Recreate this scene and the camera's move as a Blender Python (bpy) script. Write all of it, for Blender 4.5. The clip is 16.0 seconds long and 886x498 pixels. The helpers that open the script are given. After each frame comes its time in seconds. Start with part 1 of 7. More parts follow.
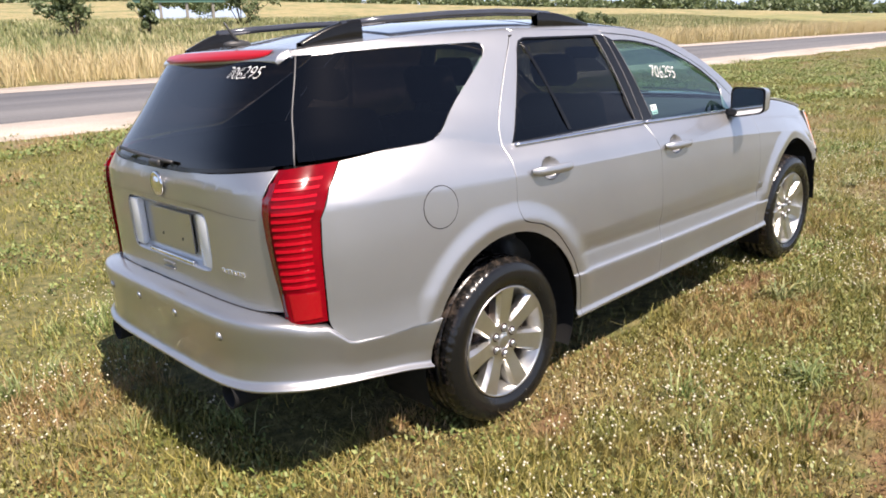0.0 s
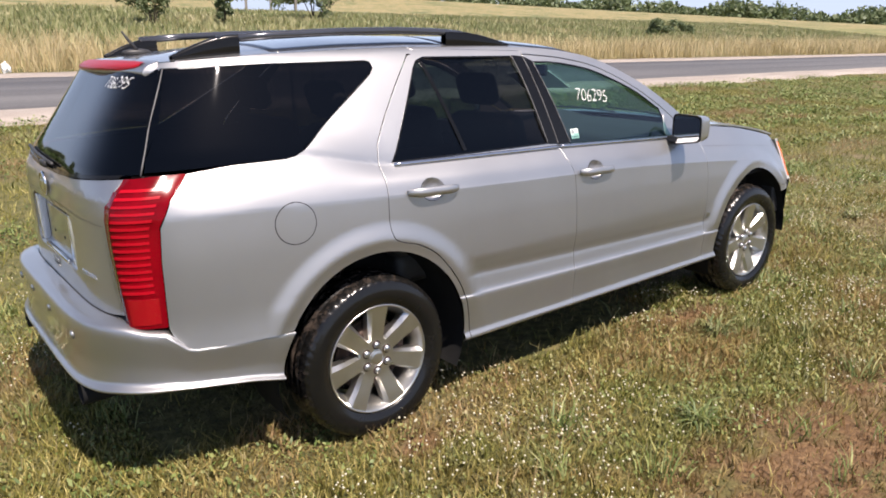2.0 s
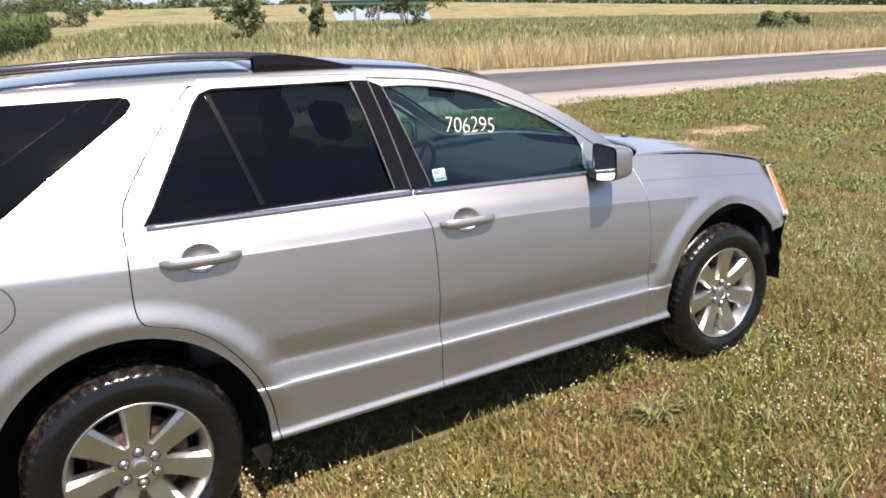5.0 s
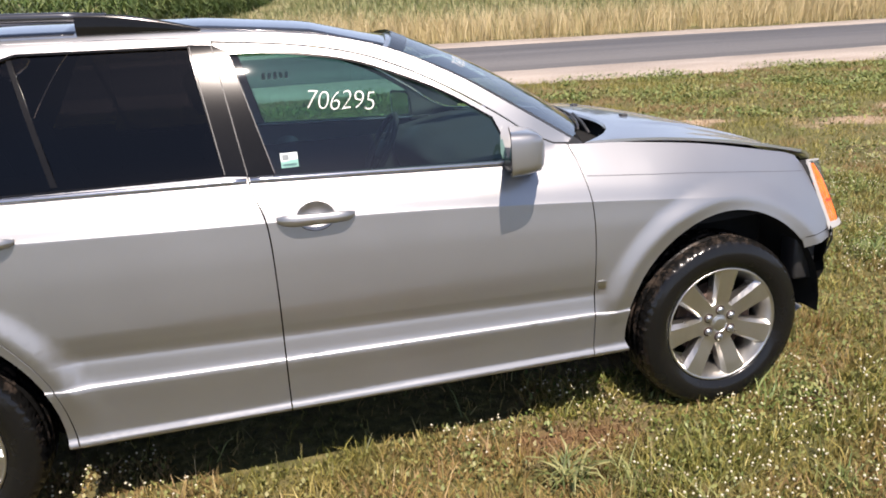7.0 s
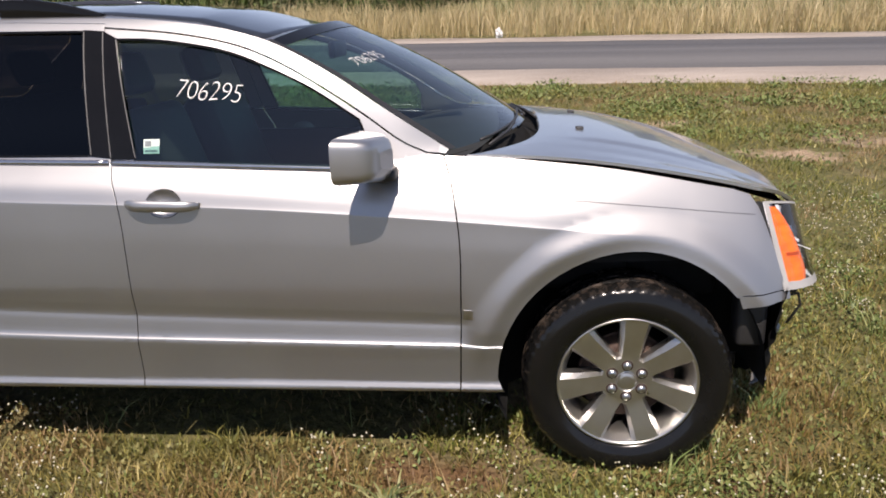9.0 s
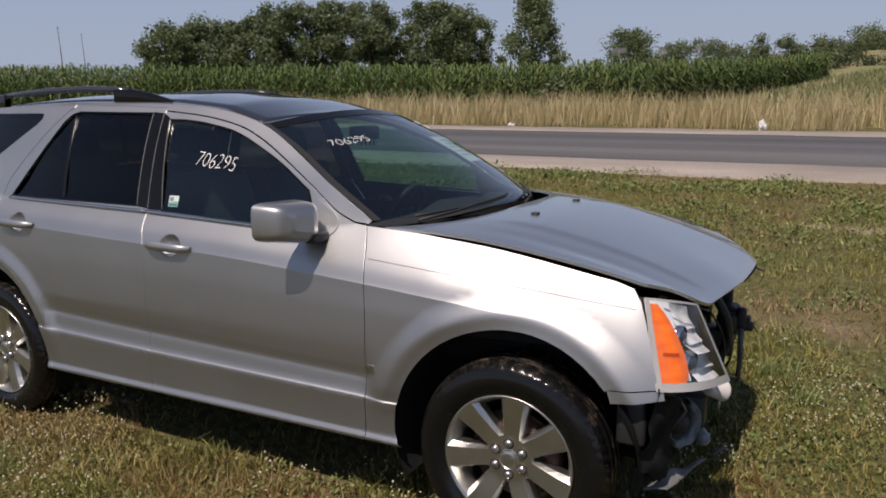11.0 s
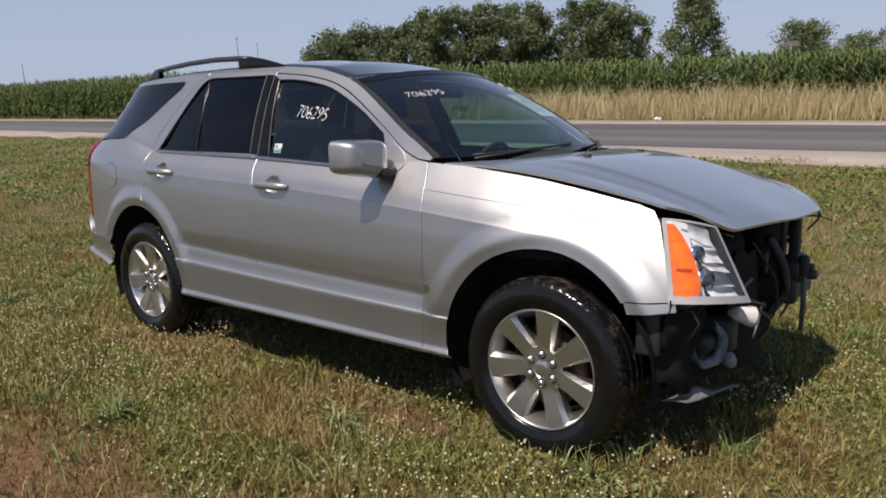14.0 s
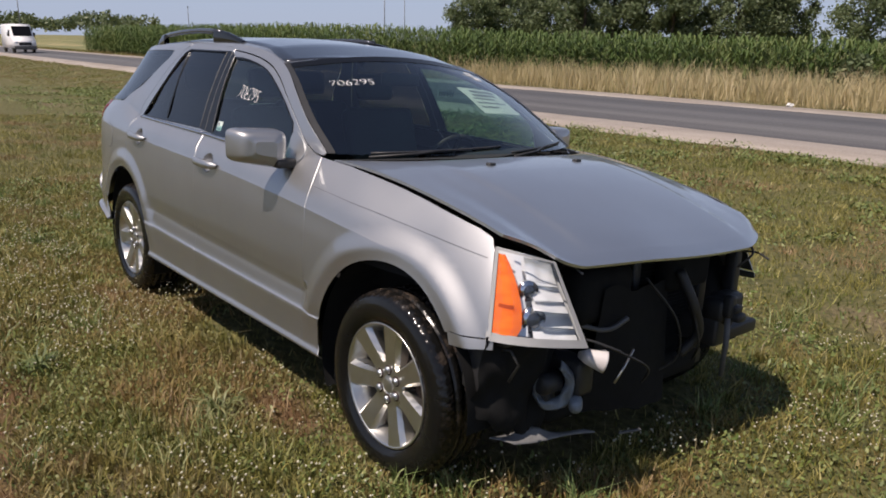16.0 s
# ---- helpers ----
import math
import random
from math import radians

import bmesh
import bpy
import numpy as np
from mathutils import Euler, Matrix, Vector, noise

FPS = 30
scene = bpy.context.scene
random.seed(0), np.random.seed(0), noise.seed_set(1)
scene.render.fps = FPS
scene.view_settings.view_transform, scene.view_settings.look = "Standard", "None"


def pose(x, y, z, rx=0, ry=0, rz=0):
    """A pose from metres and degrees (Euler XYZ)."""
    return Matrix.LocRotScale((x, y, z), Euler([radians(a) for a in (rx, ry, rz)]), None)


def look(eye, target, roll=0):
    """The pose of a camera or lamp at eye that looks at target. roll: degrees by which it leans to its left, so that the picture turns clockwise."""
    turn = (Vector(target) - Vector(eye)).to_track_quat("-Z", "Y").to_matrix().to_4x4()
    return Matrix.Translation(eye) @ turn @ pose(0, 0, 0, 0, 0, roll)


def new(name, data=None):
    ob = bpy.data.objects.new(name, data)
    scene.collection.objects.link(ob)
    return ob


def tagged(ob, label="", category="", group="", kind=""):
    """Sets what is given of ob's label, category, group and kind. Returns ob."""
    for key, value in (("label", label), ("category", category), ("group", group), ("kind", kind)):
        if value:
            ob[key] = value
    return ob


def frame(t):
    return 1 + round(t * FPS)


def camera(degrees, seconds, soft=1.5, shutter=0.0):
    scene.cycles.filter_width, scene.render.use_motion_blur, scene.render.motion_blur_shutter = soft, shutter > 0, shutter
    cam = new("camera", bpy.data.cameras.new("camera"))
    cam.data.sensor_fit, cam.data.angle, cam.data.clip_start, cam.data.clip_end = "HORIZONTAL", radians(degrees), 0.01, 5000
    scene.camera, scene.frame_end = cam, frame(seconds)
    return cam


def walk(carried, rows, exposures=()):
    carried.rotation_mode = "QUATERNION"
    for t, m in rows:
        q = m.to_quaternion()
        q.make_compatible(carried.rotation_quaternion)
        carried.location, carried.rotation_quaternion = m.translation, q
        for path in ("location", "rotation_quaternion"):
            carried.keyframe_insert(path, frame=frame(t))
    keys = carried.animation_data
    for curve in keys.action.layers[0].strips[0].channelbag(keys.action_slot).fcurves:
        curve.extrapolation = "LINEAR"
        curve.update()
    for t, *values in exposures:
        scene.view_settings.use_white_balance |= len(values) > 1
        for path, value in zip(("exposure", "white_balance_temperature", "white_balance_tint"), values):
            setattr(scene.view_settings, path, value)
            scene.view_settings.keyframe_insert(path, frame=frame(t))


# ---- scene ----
cam = camera(62.1, 16.0, soft=1.8)
PATH = [
    (0, (-2.230, -2.783, 1.703), (-0.901, -1.416, 1.101), -0.58),
    (0.5, (-2.053, -2.949, 1.754), (-0.812, -1.502, 1.151), 0.52),
    (1, (-1.873, -3.028, 1.760), (-0.668, -1.546, 1.168), -0.46),
    (1.5, (-1.762, -3.143, 1.759), (-0.606, -1.621, 1.171), -1.05),
    (2, (-1.621, -3.308, 1.793), (-0.423, -1.826, 1.187), 1.61),
    (2.5, (-1.522, -3.398, 1.789), (-0.362, -1.887, 1.180), 1.74),
    (3, (-1.346, -3.356, 1.805), (-0.208, -1.820, 1.217), 2.10),
    (3.5, (-1.138, -3.358, 1.796), (-0.007, -1.832, 1.169), 0.01),
    (4, (-0.825, -3.395, 1.830), (0.224, -1.811, 1.205), 2.79),
    (4.5, (-0.527, -3.389, 1.825), (0.501, -1.774, 1.247), 1.41),
    (4.7, (-0.399, -3.364, 1.843), (0.607, -1.738, 1.256), 0.0),
    (6.8, (1.060, -3.287, 1.760), (1.572, -1.470, 1.093), -1.4),
    (7, (1.193, -3.294, 1.776), (1.642, -1.466, 1.098), -2.21),
    (7.5, (1.564, -3.262, 1.782), (1.990, -1.414, 1.147), -1.16),
    (8, (1.881, -3.269, 1.768), (2.026, -1.385, 1.113), -1.28),
    (8.5, (2.202, -3.294, 1.775), (2.132, -1.427, 1.062), -2.21),
    (9, (2.536, -3.210, 1.765), (2.358, -1.343, 1.070), -1.36),
    (9.2, (2.666, -3.198, 1.751), (2.460, -1.322, 1.090), -2.7),
    (11.4, (4.045, -3.118, 1.770), (3.002, -1.473, 1.316), -1.3),
    (11.5, (4.081, -3.170, 1.757), (3.007, -1.558, 1.260), -1.94),
    (12, (4.294, -3.180, 1.746), (3.126, -1.656, 1.186), -1.93),
    (12.5, (4.423, -3.165, 1.700), (3.173, -1.689, 1.190), -3.30),
    (13, (4.420, -3.240, 1.641), (3.193, -1.728, 1.183), -2.36),
    (13.5, (4.400, -3.266, 1.576), (3.162, -1.751, 1.160), -2.93),
    (14, (4.412, -3.246, 1.546), (3.176, -1.738, 1.097), -2.40),
    (14.5, (4.451, -3.194, 1.555), (3.224, -1.688, 1.078), -1.70),
    (15, (4.588, -2.929, 1.637), (3.330, -1.459, 1.131), 1.29),
    (15.5, (4.807, -2.655, 1.642), (3.455, -1.291, 1.085), 1.38),
    (16, (5.057, -2.407, 1.682), (3.592, -1.158, 1.139), 1.04),
]
walk(cam, [(t, look(eye, target, roll)) for t, eye, target, roll in PATH], [(0, 1.08, 7000, 20), (0.5, 0.92, 6980, 20), (1.5, 0.71, 6900, 20), (4.5, 0.84, 6890, 20), (7.5, 0.63, 6980, 20), (9, 0.27, 6980, 21), (11.5, -0.35, 6930, 20), (14, -0.02, 6930, 19), (16, -0.05, 6930, 20)])

# ---- sky and sun: a clear summer midday, the sun over the car's right side ----
SUN_DIR = Vector((-0.03, -0.50, 0.866)).normalized()
world = bpy.data.worlds.new("world")
scene.world = world
world.use_nodes = True
wn = world.node_tree.nodes
sky = wn.new("ShaderNodeTexSky")
sky.sky_type, sky.sun_disc = "NISHITA", False
sky.sun_elevation = math.asin(SUN_DIR.z)
sky.sun_rotation = math.atan2(SUN_DIR.x, SUN_DIR.y)
sky.altitude = 300
sky.air_density, sky.dust_density, sky.ozone_density = 1.0, 0.5, 1.2
wn["Background"].inputs[1].default_value = 0.068
tone = wn.new("ShaderNodeMix")
tone.data_type, tone.blend_type = "RGBA", "MULTIPLY"
tone.inputs[0].default_value = 1.0
tone.inputs[7].default_value = (0.92, 0.98, 1.07, 1.0)
# summer haze: pale and bright low down, thin overhead
haze = wn.new("ShaderNodeMix")
haze.data_type = "RGBA"
haze.inputs[7].default_value = (6.6, 8.1, 10.2, 1.0)
up = wn.new("ShaderNodeSeparateXYZ")
way = wn.new("ShaderNodeTexCoord")
low = wn.new("ShaderNodeMapRange")
low.interpolation_type = "SMOOTHSTEP"
for i, v in ((1, 0.0), (2, 0.62), (3, 0.80), (4, 0.12)):
    low.inputs[i].default_value = v
world.node_tree.links.new(way.outputs["Generated"], up.inputs[0])
world.node_tree.links.new(up.outputs[2], low.inputs[0])
world.node_tree.links.new(low.outputs[0], haze.inputs[0])
world.node_tree.links.new(sky.outputs[0], haze.inputs[6])
world.node_tree.links.new(haze.outputs[2], tone.inputs[6])
world.node_tree.links.new(tone.outputs[2], wn["Background"].inputs[0])
sun_data = bpy.data.lights.new("sun", "SUN")
sun_data.energy, sun_data.angle, sun_data.color = 5.0, radians(0.55), (1.0, 0.95, 0.86)
sun = new("sun", sun_data)
sun.matrix_world = look(SUN_DIR * 50, (0, 0, 0))
# ---- materials ----
def lin(c):
    return (c[0], c[1], c[2], 1.0)


class Mat:
    """A node material with short calls for its nodes."""

    def __init__(self, name, rough=0.6, metal=0.0, base=(0.5, 0.5, 0.5), **inputs):
        self.m = bpy.data.materials.new(name)
        self.m.use_nodes = True
        self.t = self.m.node_tree
        self.b = self.t.nodes["Principled BSDF"]
        self.b.inputs["Base Color"].default_value = lin(base)
        self.b.inputs["Roughness"].default_value = rough
        self.b.inputs["Metallic"].default_value = metal
        for key, value in inputs.items():
            self.b.inputs[key.replace("_", " ")].default_value = value

    def node(self, kind, **values):
        n = self.t.nodes.new(kind)
        for key, value in values.items():
            n.inputs[key.replace("_", " ")].default_value = value
        return n

    def link(self, a, b):
        self.t.links.new(a, b)

    def coords(self, scale=(1, 1, 1)):
        c = self.node("ShaderNodeTexCoord")
        mp = self.node("ShaderNodeMapping")
        mp.inputs["Scale"].default_value = scale
        self.link(c.outputs["Object"], mp.inputs["Vector"])
        return mp.outputs["Vector"]

    def noise(self, scale, detail=4.0, stretch=(1, 1, 1), rough=0.55):
        n = self.node("ShaderNodeTexNoise", Scale=scale, Detail=detail, Roughness=rough)
        self.link(self.coords(stretch), n.inputs["Vector"])
        return n.outputs["Fac"]

    def ramp(self, fac, *stops):
        r = self.node("ShaderNodeValToRGB")
        e = r.color_ramp.elements
        while len(e) < len(stops):
            e.new(0.5)
        for el, (p, c) in zip(e, stops):
            el.position, el.color = p, lin(c)
        self.link(fac, r.inputs["Fac"])
        return r.outputs["Color"]

    def mix(self, fac, a, b, mode="MIX"):
        n = self.node("ShaderNodeMix")
        n.data_type, n.blend_type = "RGBA", mode
        for sock, v in ((n.inputs[0], fac), (n.inputs[6], a), (n.inputs[7], b)):
            if isinstance(v, bpy.types.NodeSocket):
                self.link(v, sock)
            elif isinstance(v, tuple):
                sock.default_value = lin(v)
            else:
                sock.default_value = v
        return n.outputs[2]

    def span(self, fac, lo, hi, a=0.0, b=1.0):
        n = self.node("ShaderNodeMapRange")
        for i, v in enumerate((fac, lo, hi, a, b)):
            if i == 0:
                self.link(v, n.inputs[0])
            else:
                n.inputs[i].default_value = v
        return n.outputs[0]

    def bump(self, fac, strength=0.3, distance=0.01):
        n = self.node("ShaderNodeBump", Strength=strength, Distance=distance)
        self.link(fac, n.inputs["Height"])
        self.link(n.outputs[0], self.b.inputs["Normal"])
        return self

    def color(self, c):
        self.link(c, self.b.inputs["Base Color"])
        return self

    def rough(self, fac, lo, hi, a, b):
        self.link(self.span(fac, lo, hi, a, b), self.b.inputs["Roughness"])
        return self


def island(m):
    return m.node("ShaderNodeNewGeometry").outputs["Random Per Island"]


def make_paint(name, a, b, rough=0.455):
    m = Mat(name, rough, 0.95, a, Coat_Weight=1.0, Coat_Roughness=0.03)
    dust = m.noise(2.2, 6.0)
    m.color(m.mix(m.span(dust, 0.35, 0.75), a, b))
    m.rough(m.noise(5.0, 5.0), 0.3, 0.7, rough - 0.01, rough + 0.015)
    return m.m


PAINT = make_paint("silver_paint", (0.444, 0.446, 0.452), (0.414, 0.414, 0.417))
# same silver for the bonnet, with sky reflection put into a lighter, bluer colour
SKYLIT_PAINT = make_paint("skylit_silver", (0.62, 0.645, 0.67), (0.58, 0.60, 0.625), 0.42)


def make_plain(name, base, rough, metal=0.0, vary=0.25, scale=14.0, bump=0.05, **kw):
    m = Mat(name, rough, metal, base, **kw)
    dark = tuple(v * (1 - vary) for v in base)
    m.color(m.mix(m.span(m.noise(scale, 5.0), 0.3, 0.72), base, dark))
    if bump:
        m.bump(m.noise(scale * 12, 3.0), bump, 0.002)
    return m.m


BLACK = make_plain("black_plastic", (0.030, 0.030, 0.031), 0.5)
DARK = make_plain("dark_underbody", (0.019, 0.019, 0.019), 0.85, Specular_IOR_Level=0.1)
TRIM = make_plain("satin_black_trim", (0.007, 0.0068, 0.007), 0.16, bump=0.0, Specular_IOR_Level=0.28)
CHROME = Mat("chrome", 0.12, 1.0, (0.78, 0.78, 0.79)).m
BRIGHT = make_plain("brushed_aluminium", (0.62, 0.63, 0.65), 0.3, 1.0, 0.15, 30.0, 0.0)
RAIL = make_plain("dark_satin_rail", (0.09, 0.095, 0.11), 0.18, 0.6, 0.15, 20.0, 0.0)
BELT = make_plain("satin_moulding", (0.46, 0.48, 0.53), 0.16, 0.9, 0.1, 20.0, 0.0)
RUBBER = Mat("tyre_rubber", 0.36, 0.0, (0.009, 0.009, 0.009))
xyz = RUBBER.node("ShaderNodeSeparateXYZ")
RUBBER.link(RUBBER.coords(), xyz.inputs[0])
flat_r = RUBBER.node("ShaderNodeCombineXYZ")
RUBBER.link(xyz.outputs[0], flat_r.inputs[0])
RUBBER.link(xyz.outputs[2], flat_r.inputs[1])
length = RUBBER.node("ShaderNodeVectorMath")
length.operation = "LENGTH"
RUBBER.link(flat_r.outputs[0], length.inputs[0])
tread = RUBBER.span(length.outputs["Value"], 0.345, 0.364)
mud = RUBBER.ramp(RUBBER.noise(16.0, 8.0, rough=0.72), (0.50, (0, 0, 0)), (0.66, (1, 1, 1)))
both = RUBBER.node("ShaderNodeMath")
both.operation = "MULTIPLY"
RUBBER.link(tread, both.inputs[0])
RUBBER.link(mud, both.inputs[1])
RUBBER.color(RUBBER.mix(both.outputs[0], (0.007, 0.007, 0.007), (0.070, 0.054, 0.044)))
RUBBER.rough(RUBBER.noise(9.0, 4.0), 0.38, 0.62, 0.13, 0.28)
RUBBER.b.inputs["Specular IOR Level"].default_value = 0.4
RUBBER = RUBBER.bump(RUBBER.noise(60.0, 4.0), 0.1, 0.002).m
ALLOY = Mat("cast_alloy", 0.25, 0.97, (0.62, 0.60, 0.57))
ALLOY.color(ALLOY.mix(ALLOY.span(ALLOY.noise(7.0, 5.0), 0.4, 0.75), (0.66, 0.65, 0.62), (0.56, 0.54, 0.50)))
ALLOY = ALLOY.rough(ALLOY.noise(9.0, 4.0), 0.3, 0.7, 0.27, 0.35).m
RUST = make_plain("rusty_steel", (0.085, 0.055, 0.045), 0.7, 0.5, 0.5)
GREY_STEEL = make_plain("grey_steel", (0.30, 0.30, 0.29), 0.45, 0.8, 0.4)
WHITE_PLASTIC = make_plain("milky_plastic", (0.23, 0.265, 0.30), 0.35, 0.0, 0.55, 22.0, 0.3)
LEATHER = make_plain("grey_leather", (0.045, 0.045, 0.044), 0.55, 0.0, 0.2, 25.0)
DASH = make_plain("dark_dashboard", (0.028, 0.028, 0.03), 0.6)
CHALK = make_plain("white_marker", (0.82, 0.82, 0.80), 0.9, 0.0, 0.15, 60.0, 0.0)
PAPER = make_plain("paper", (0.62, 0.72, 0.68), 0.7, 0.0, 0.08, 40.0, 0.0)
GREY_INK = make_plain("grey_ink", (0.22, 0.25, 0.26), 0.8, 0.0, 0.1, 40.0, 0.0)
MIRROR = Mat("mirror_glass", 0.03, 1.0, (0.75, 0.77, 0.78)).m


def make_glass(name, tint, clear=0.05):
    """Tinted window glass: a gloss layer over light that passes, dimmed by the tint."""
    m = bpy.data.materials.new(name)
    m.use_nodes = True
    t = m.node_tree
    t.nodes.clear()
    out = t.nodes.new("ShaderNodeOutputMaterial")
    mixer = t.nodes.new("ShaderNodeMixShader")
    facing = t.nodes.new("ShaderNodeLayerWeight")
    facing.inputs[0].default_value = 0.5
    power = t.nodes.new("ShaderNodeMath")
    power.operation = "POWER"
    power.inputs[1].default_value = 4.5
    t.links.new(facing.outputs["Facing"], power.inputs[0])
    fres = t.nodes.new("ShaderNodeMath")
    fres.operation = "MULTIPLY_ADD"
    fres.inputs[1].default_value = 1 - clear
    fres.inputs[2].default_value = clear
    t.links.new(power.outputs[0], fres.inputs[0])
    clear_node = t.nodes.new("ShaderNodeBsdfTransparent")
    clear_node.inputs[0].default_value = lin(tint)
    gloss = t.nodes.new("ShaderNodeBsdfGlossy")
    gloss.inputs["Roughness"].default_value = 0.015
    gloss.inputs["Color"].default_value = (0.9, 0.92, 0.95, 1)
    t.links.new(fres.outputs[0], mixer.inputs[0])
    t.links.new(clear_node.outputs[0], mixer.inputs[1])
    t.links.new(gloss.outputs[0], mixer.inputs[2])
    t.links.new(mixer.outputs[0], out.inputs[0])
    return m


GLASS_DARK = make_glass("privacy_glass", (0.095, 0.09, 0.09), 0.032)
GLASS_FRONT = make_glass("green_tint_glass", (0.38, 0.64, 0.60), 0.085)
GLASS_SHIELD = make_glass("windscreen_glass", (0.52, 0.66, 0.60), 0.12)
LENS = make_glass("clear_lens", (0.92, 0.94, 0.95), 0.05)
ROOF_GLASS = Mat("black_roof_glass", 0.10, 0.0, (0.022, 0.025, 0.031), Coat_Weight=1.0, Specular_IOR_Level=0.7).m
RED_LENS = Mat("red_lens", 0.14, 0.0, (0.50, 0.006, 0.012), Specular_IOR_Level=0.15)
RED_LENS = RED_LENS.color(RED_LENS.mix(RED_LENS.span(RED_LENS.noise(9.0, 3.0, (1, 1, 0.3)), 0.35, 0.65), (0.20, 0.0015, 0.006), (0.12, 0.001, 0.004))).m
RED_BRIGHT = Mat("red_reflector", 0.15, 0.0, (0.26, 0.0025, 0.007), Coat_Weight=0.3).m
RIB_RED = Mat("rib_red", 0.20, 0.0, (0.38, 0.004, 0.012), Specular_IOR_Level=0.2).m
BRAKE_RED = Mat("brake_lamp_red", 0.32, 0.0, (0.30, 0.004, 0.008), Specular_IOR_Level=0.3).m
RED_DARK = Mat("dark_red_lens", 0.15, 0.0, (0.10, 0.001, 0.004), Coat_Weight=1.0).m
AMBER = Mat("amber_lens", 0.25, 0.0, (0.90, 0.16, 0.012), Coat_Weight=0.25)
AMBER_DARK = Mat("dark_amber_lens", 0.25, 0.0, (0.42, 0.055, 0.008), Coat_Weight=0.25).m
AMBER = AMBER.color(AMBER.mix(AMBER.span(AMBER.noise(12.0, 2.0, (1, 1, 4)), 0.35, 0.7), (0.95, 0.19, 0.018), (0.85, 0.125, 0.010))).m

# ground and plants
BARE = ((1.45, -2.28, 1.15, 0.42), (2.30, -0.95, 0.26, 0.12), (3.38, -1.02, 0.18, 0.09), (0.05, -1.10, 0.20, 0.07))


# pale dry scars on the verge beyond the car
SCARS = ((5.6, 5.1, 0.7, 0.30), (7.0, 5.6, 0.8, 0.28), (8.8, 4.7, 0.8, 0.36), (4.4, 6.9, 0.6, 0.3), (10.8, 5.4, 1.0, 0.35), (6.4, 3.9, 0.35, 0.2))


def bare_mask(m, patches=BARE):
    """One where the turf is worn to red-brown earth, ragged at the rim."""
    total = None
    rag = m.span(m.noise(5.0, 5.0), 0.3, 0.7, -0.55, 0.55) if patches is BARE else m.span(m.noise(2.4, 7.0), 0.3, 0.7, -0.7, 0.9)
    for x, y, rx, ry in patches:
        c = m.node("ShaderNodeTexCoord")
        mp = m.node("ShaderNodeMapping")
        mp.inputs["Location"].default_value = (-x / rx, -y / ry, 0)
        mp.inputs["Scale"].default_value = (1 / rx, 1 / ry, 0)
        m.link(c.outputs["Object"], mp.inputs["Vector"])
        ln = m.node("ShaderNodeVectorMath")
        ln.operation = "LENGTH"
        m.link(mp.outputs[0], ln.inputs[0])
        add = m.node("ShaderNodeMath")
        add.operation = "ADD"
        m.link(ln.outputs["Value"], add.inputs[0])
        m.link(rag, add.inputs[1])
        one = m.span(add.outputs[0], 0.45, 1.25, 1.0, 0.0)
        if total is None:
            total = one
        else:
            mx = m.node("ShaderNodeMath")
            mx.operation = "MAXIMUM"
            m.link(total, mx.inputs[0])
            m.link(one, mx.inputs[1])
            total = mx.outputs[0]
    return total


SOIL = Mat("lawn_soil", 0.95)
patch = SOIL.noise(0.55, 5.0)
green = SOIL.ramp(SOIL.noise(18.0, 6.0), (0.3, (0.045, 0.048, 0.013)), (0.5, (0.100, 0.096, 0.027)), (0.7, (0.19, 0.16, 0.060)))
dry = SOIL.ramp(SOIL.noise(30.0, 6.0), (0.3, (0.10, 0.075, 0.040)), (0.55, (0.20, 0.150, 0.082)), (0.75, (0.33, 0.26, 0.155)))
earth = SOIL.ramp(SOIL.noise(40.0, 6.0), (0.3, (0.085, 0.045, 0.018)), (0.55, (0.16, 0.090, 0.040)), (0.75, (0.26, 0.165, 0.080)))
scar = SOIL.ramp(SOIL.noise(14.0, 6.0), (0.3, (0.22, 0.155, 0.10)), (0.55, (0.38, 0.28, 0.19)), (0.75, (0.52, 0.41, 0.29)))
SOIL = SOIL.color(SOIL.mix(bare_mask(SOIL, SCARS), SOIL.mix(bare_mask(SOIL), SOIL.mix(SOIL.span(patch, 0.56, 0.70), green, dry), earth), scar)).bump(SOIL.noise(45.0, 6.0), 0.8, 0.03).m


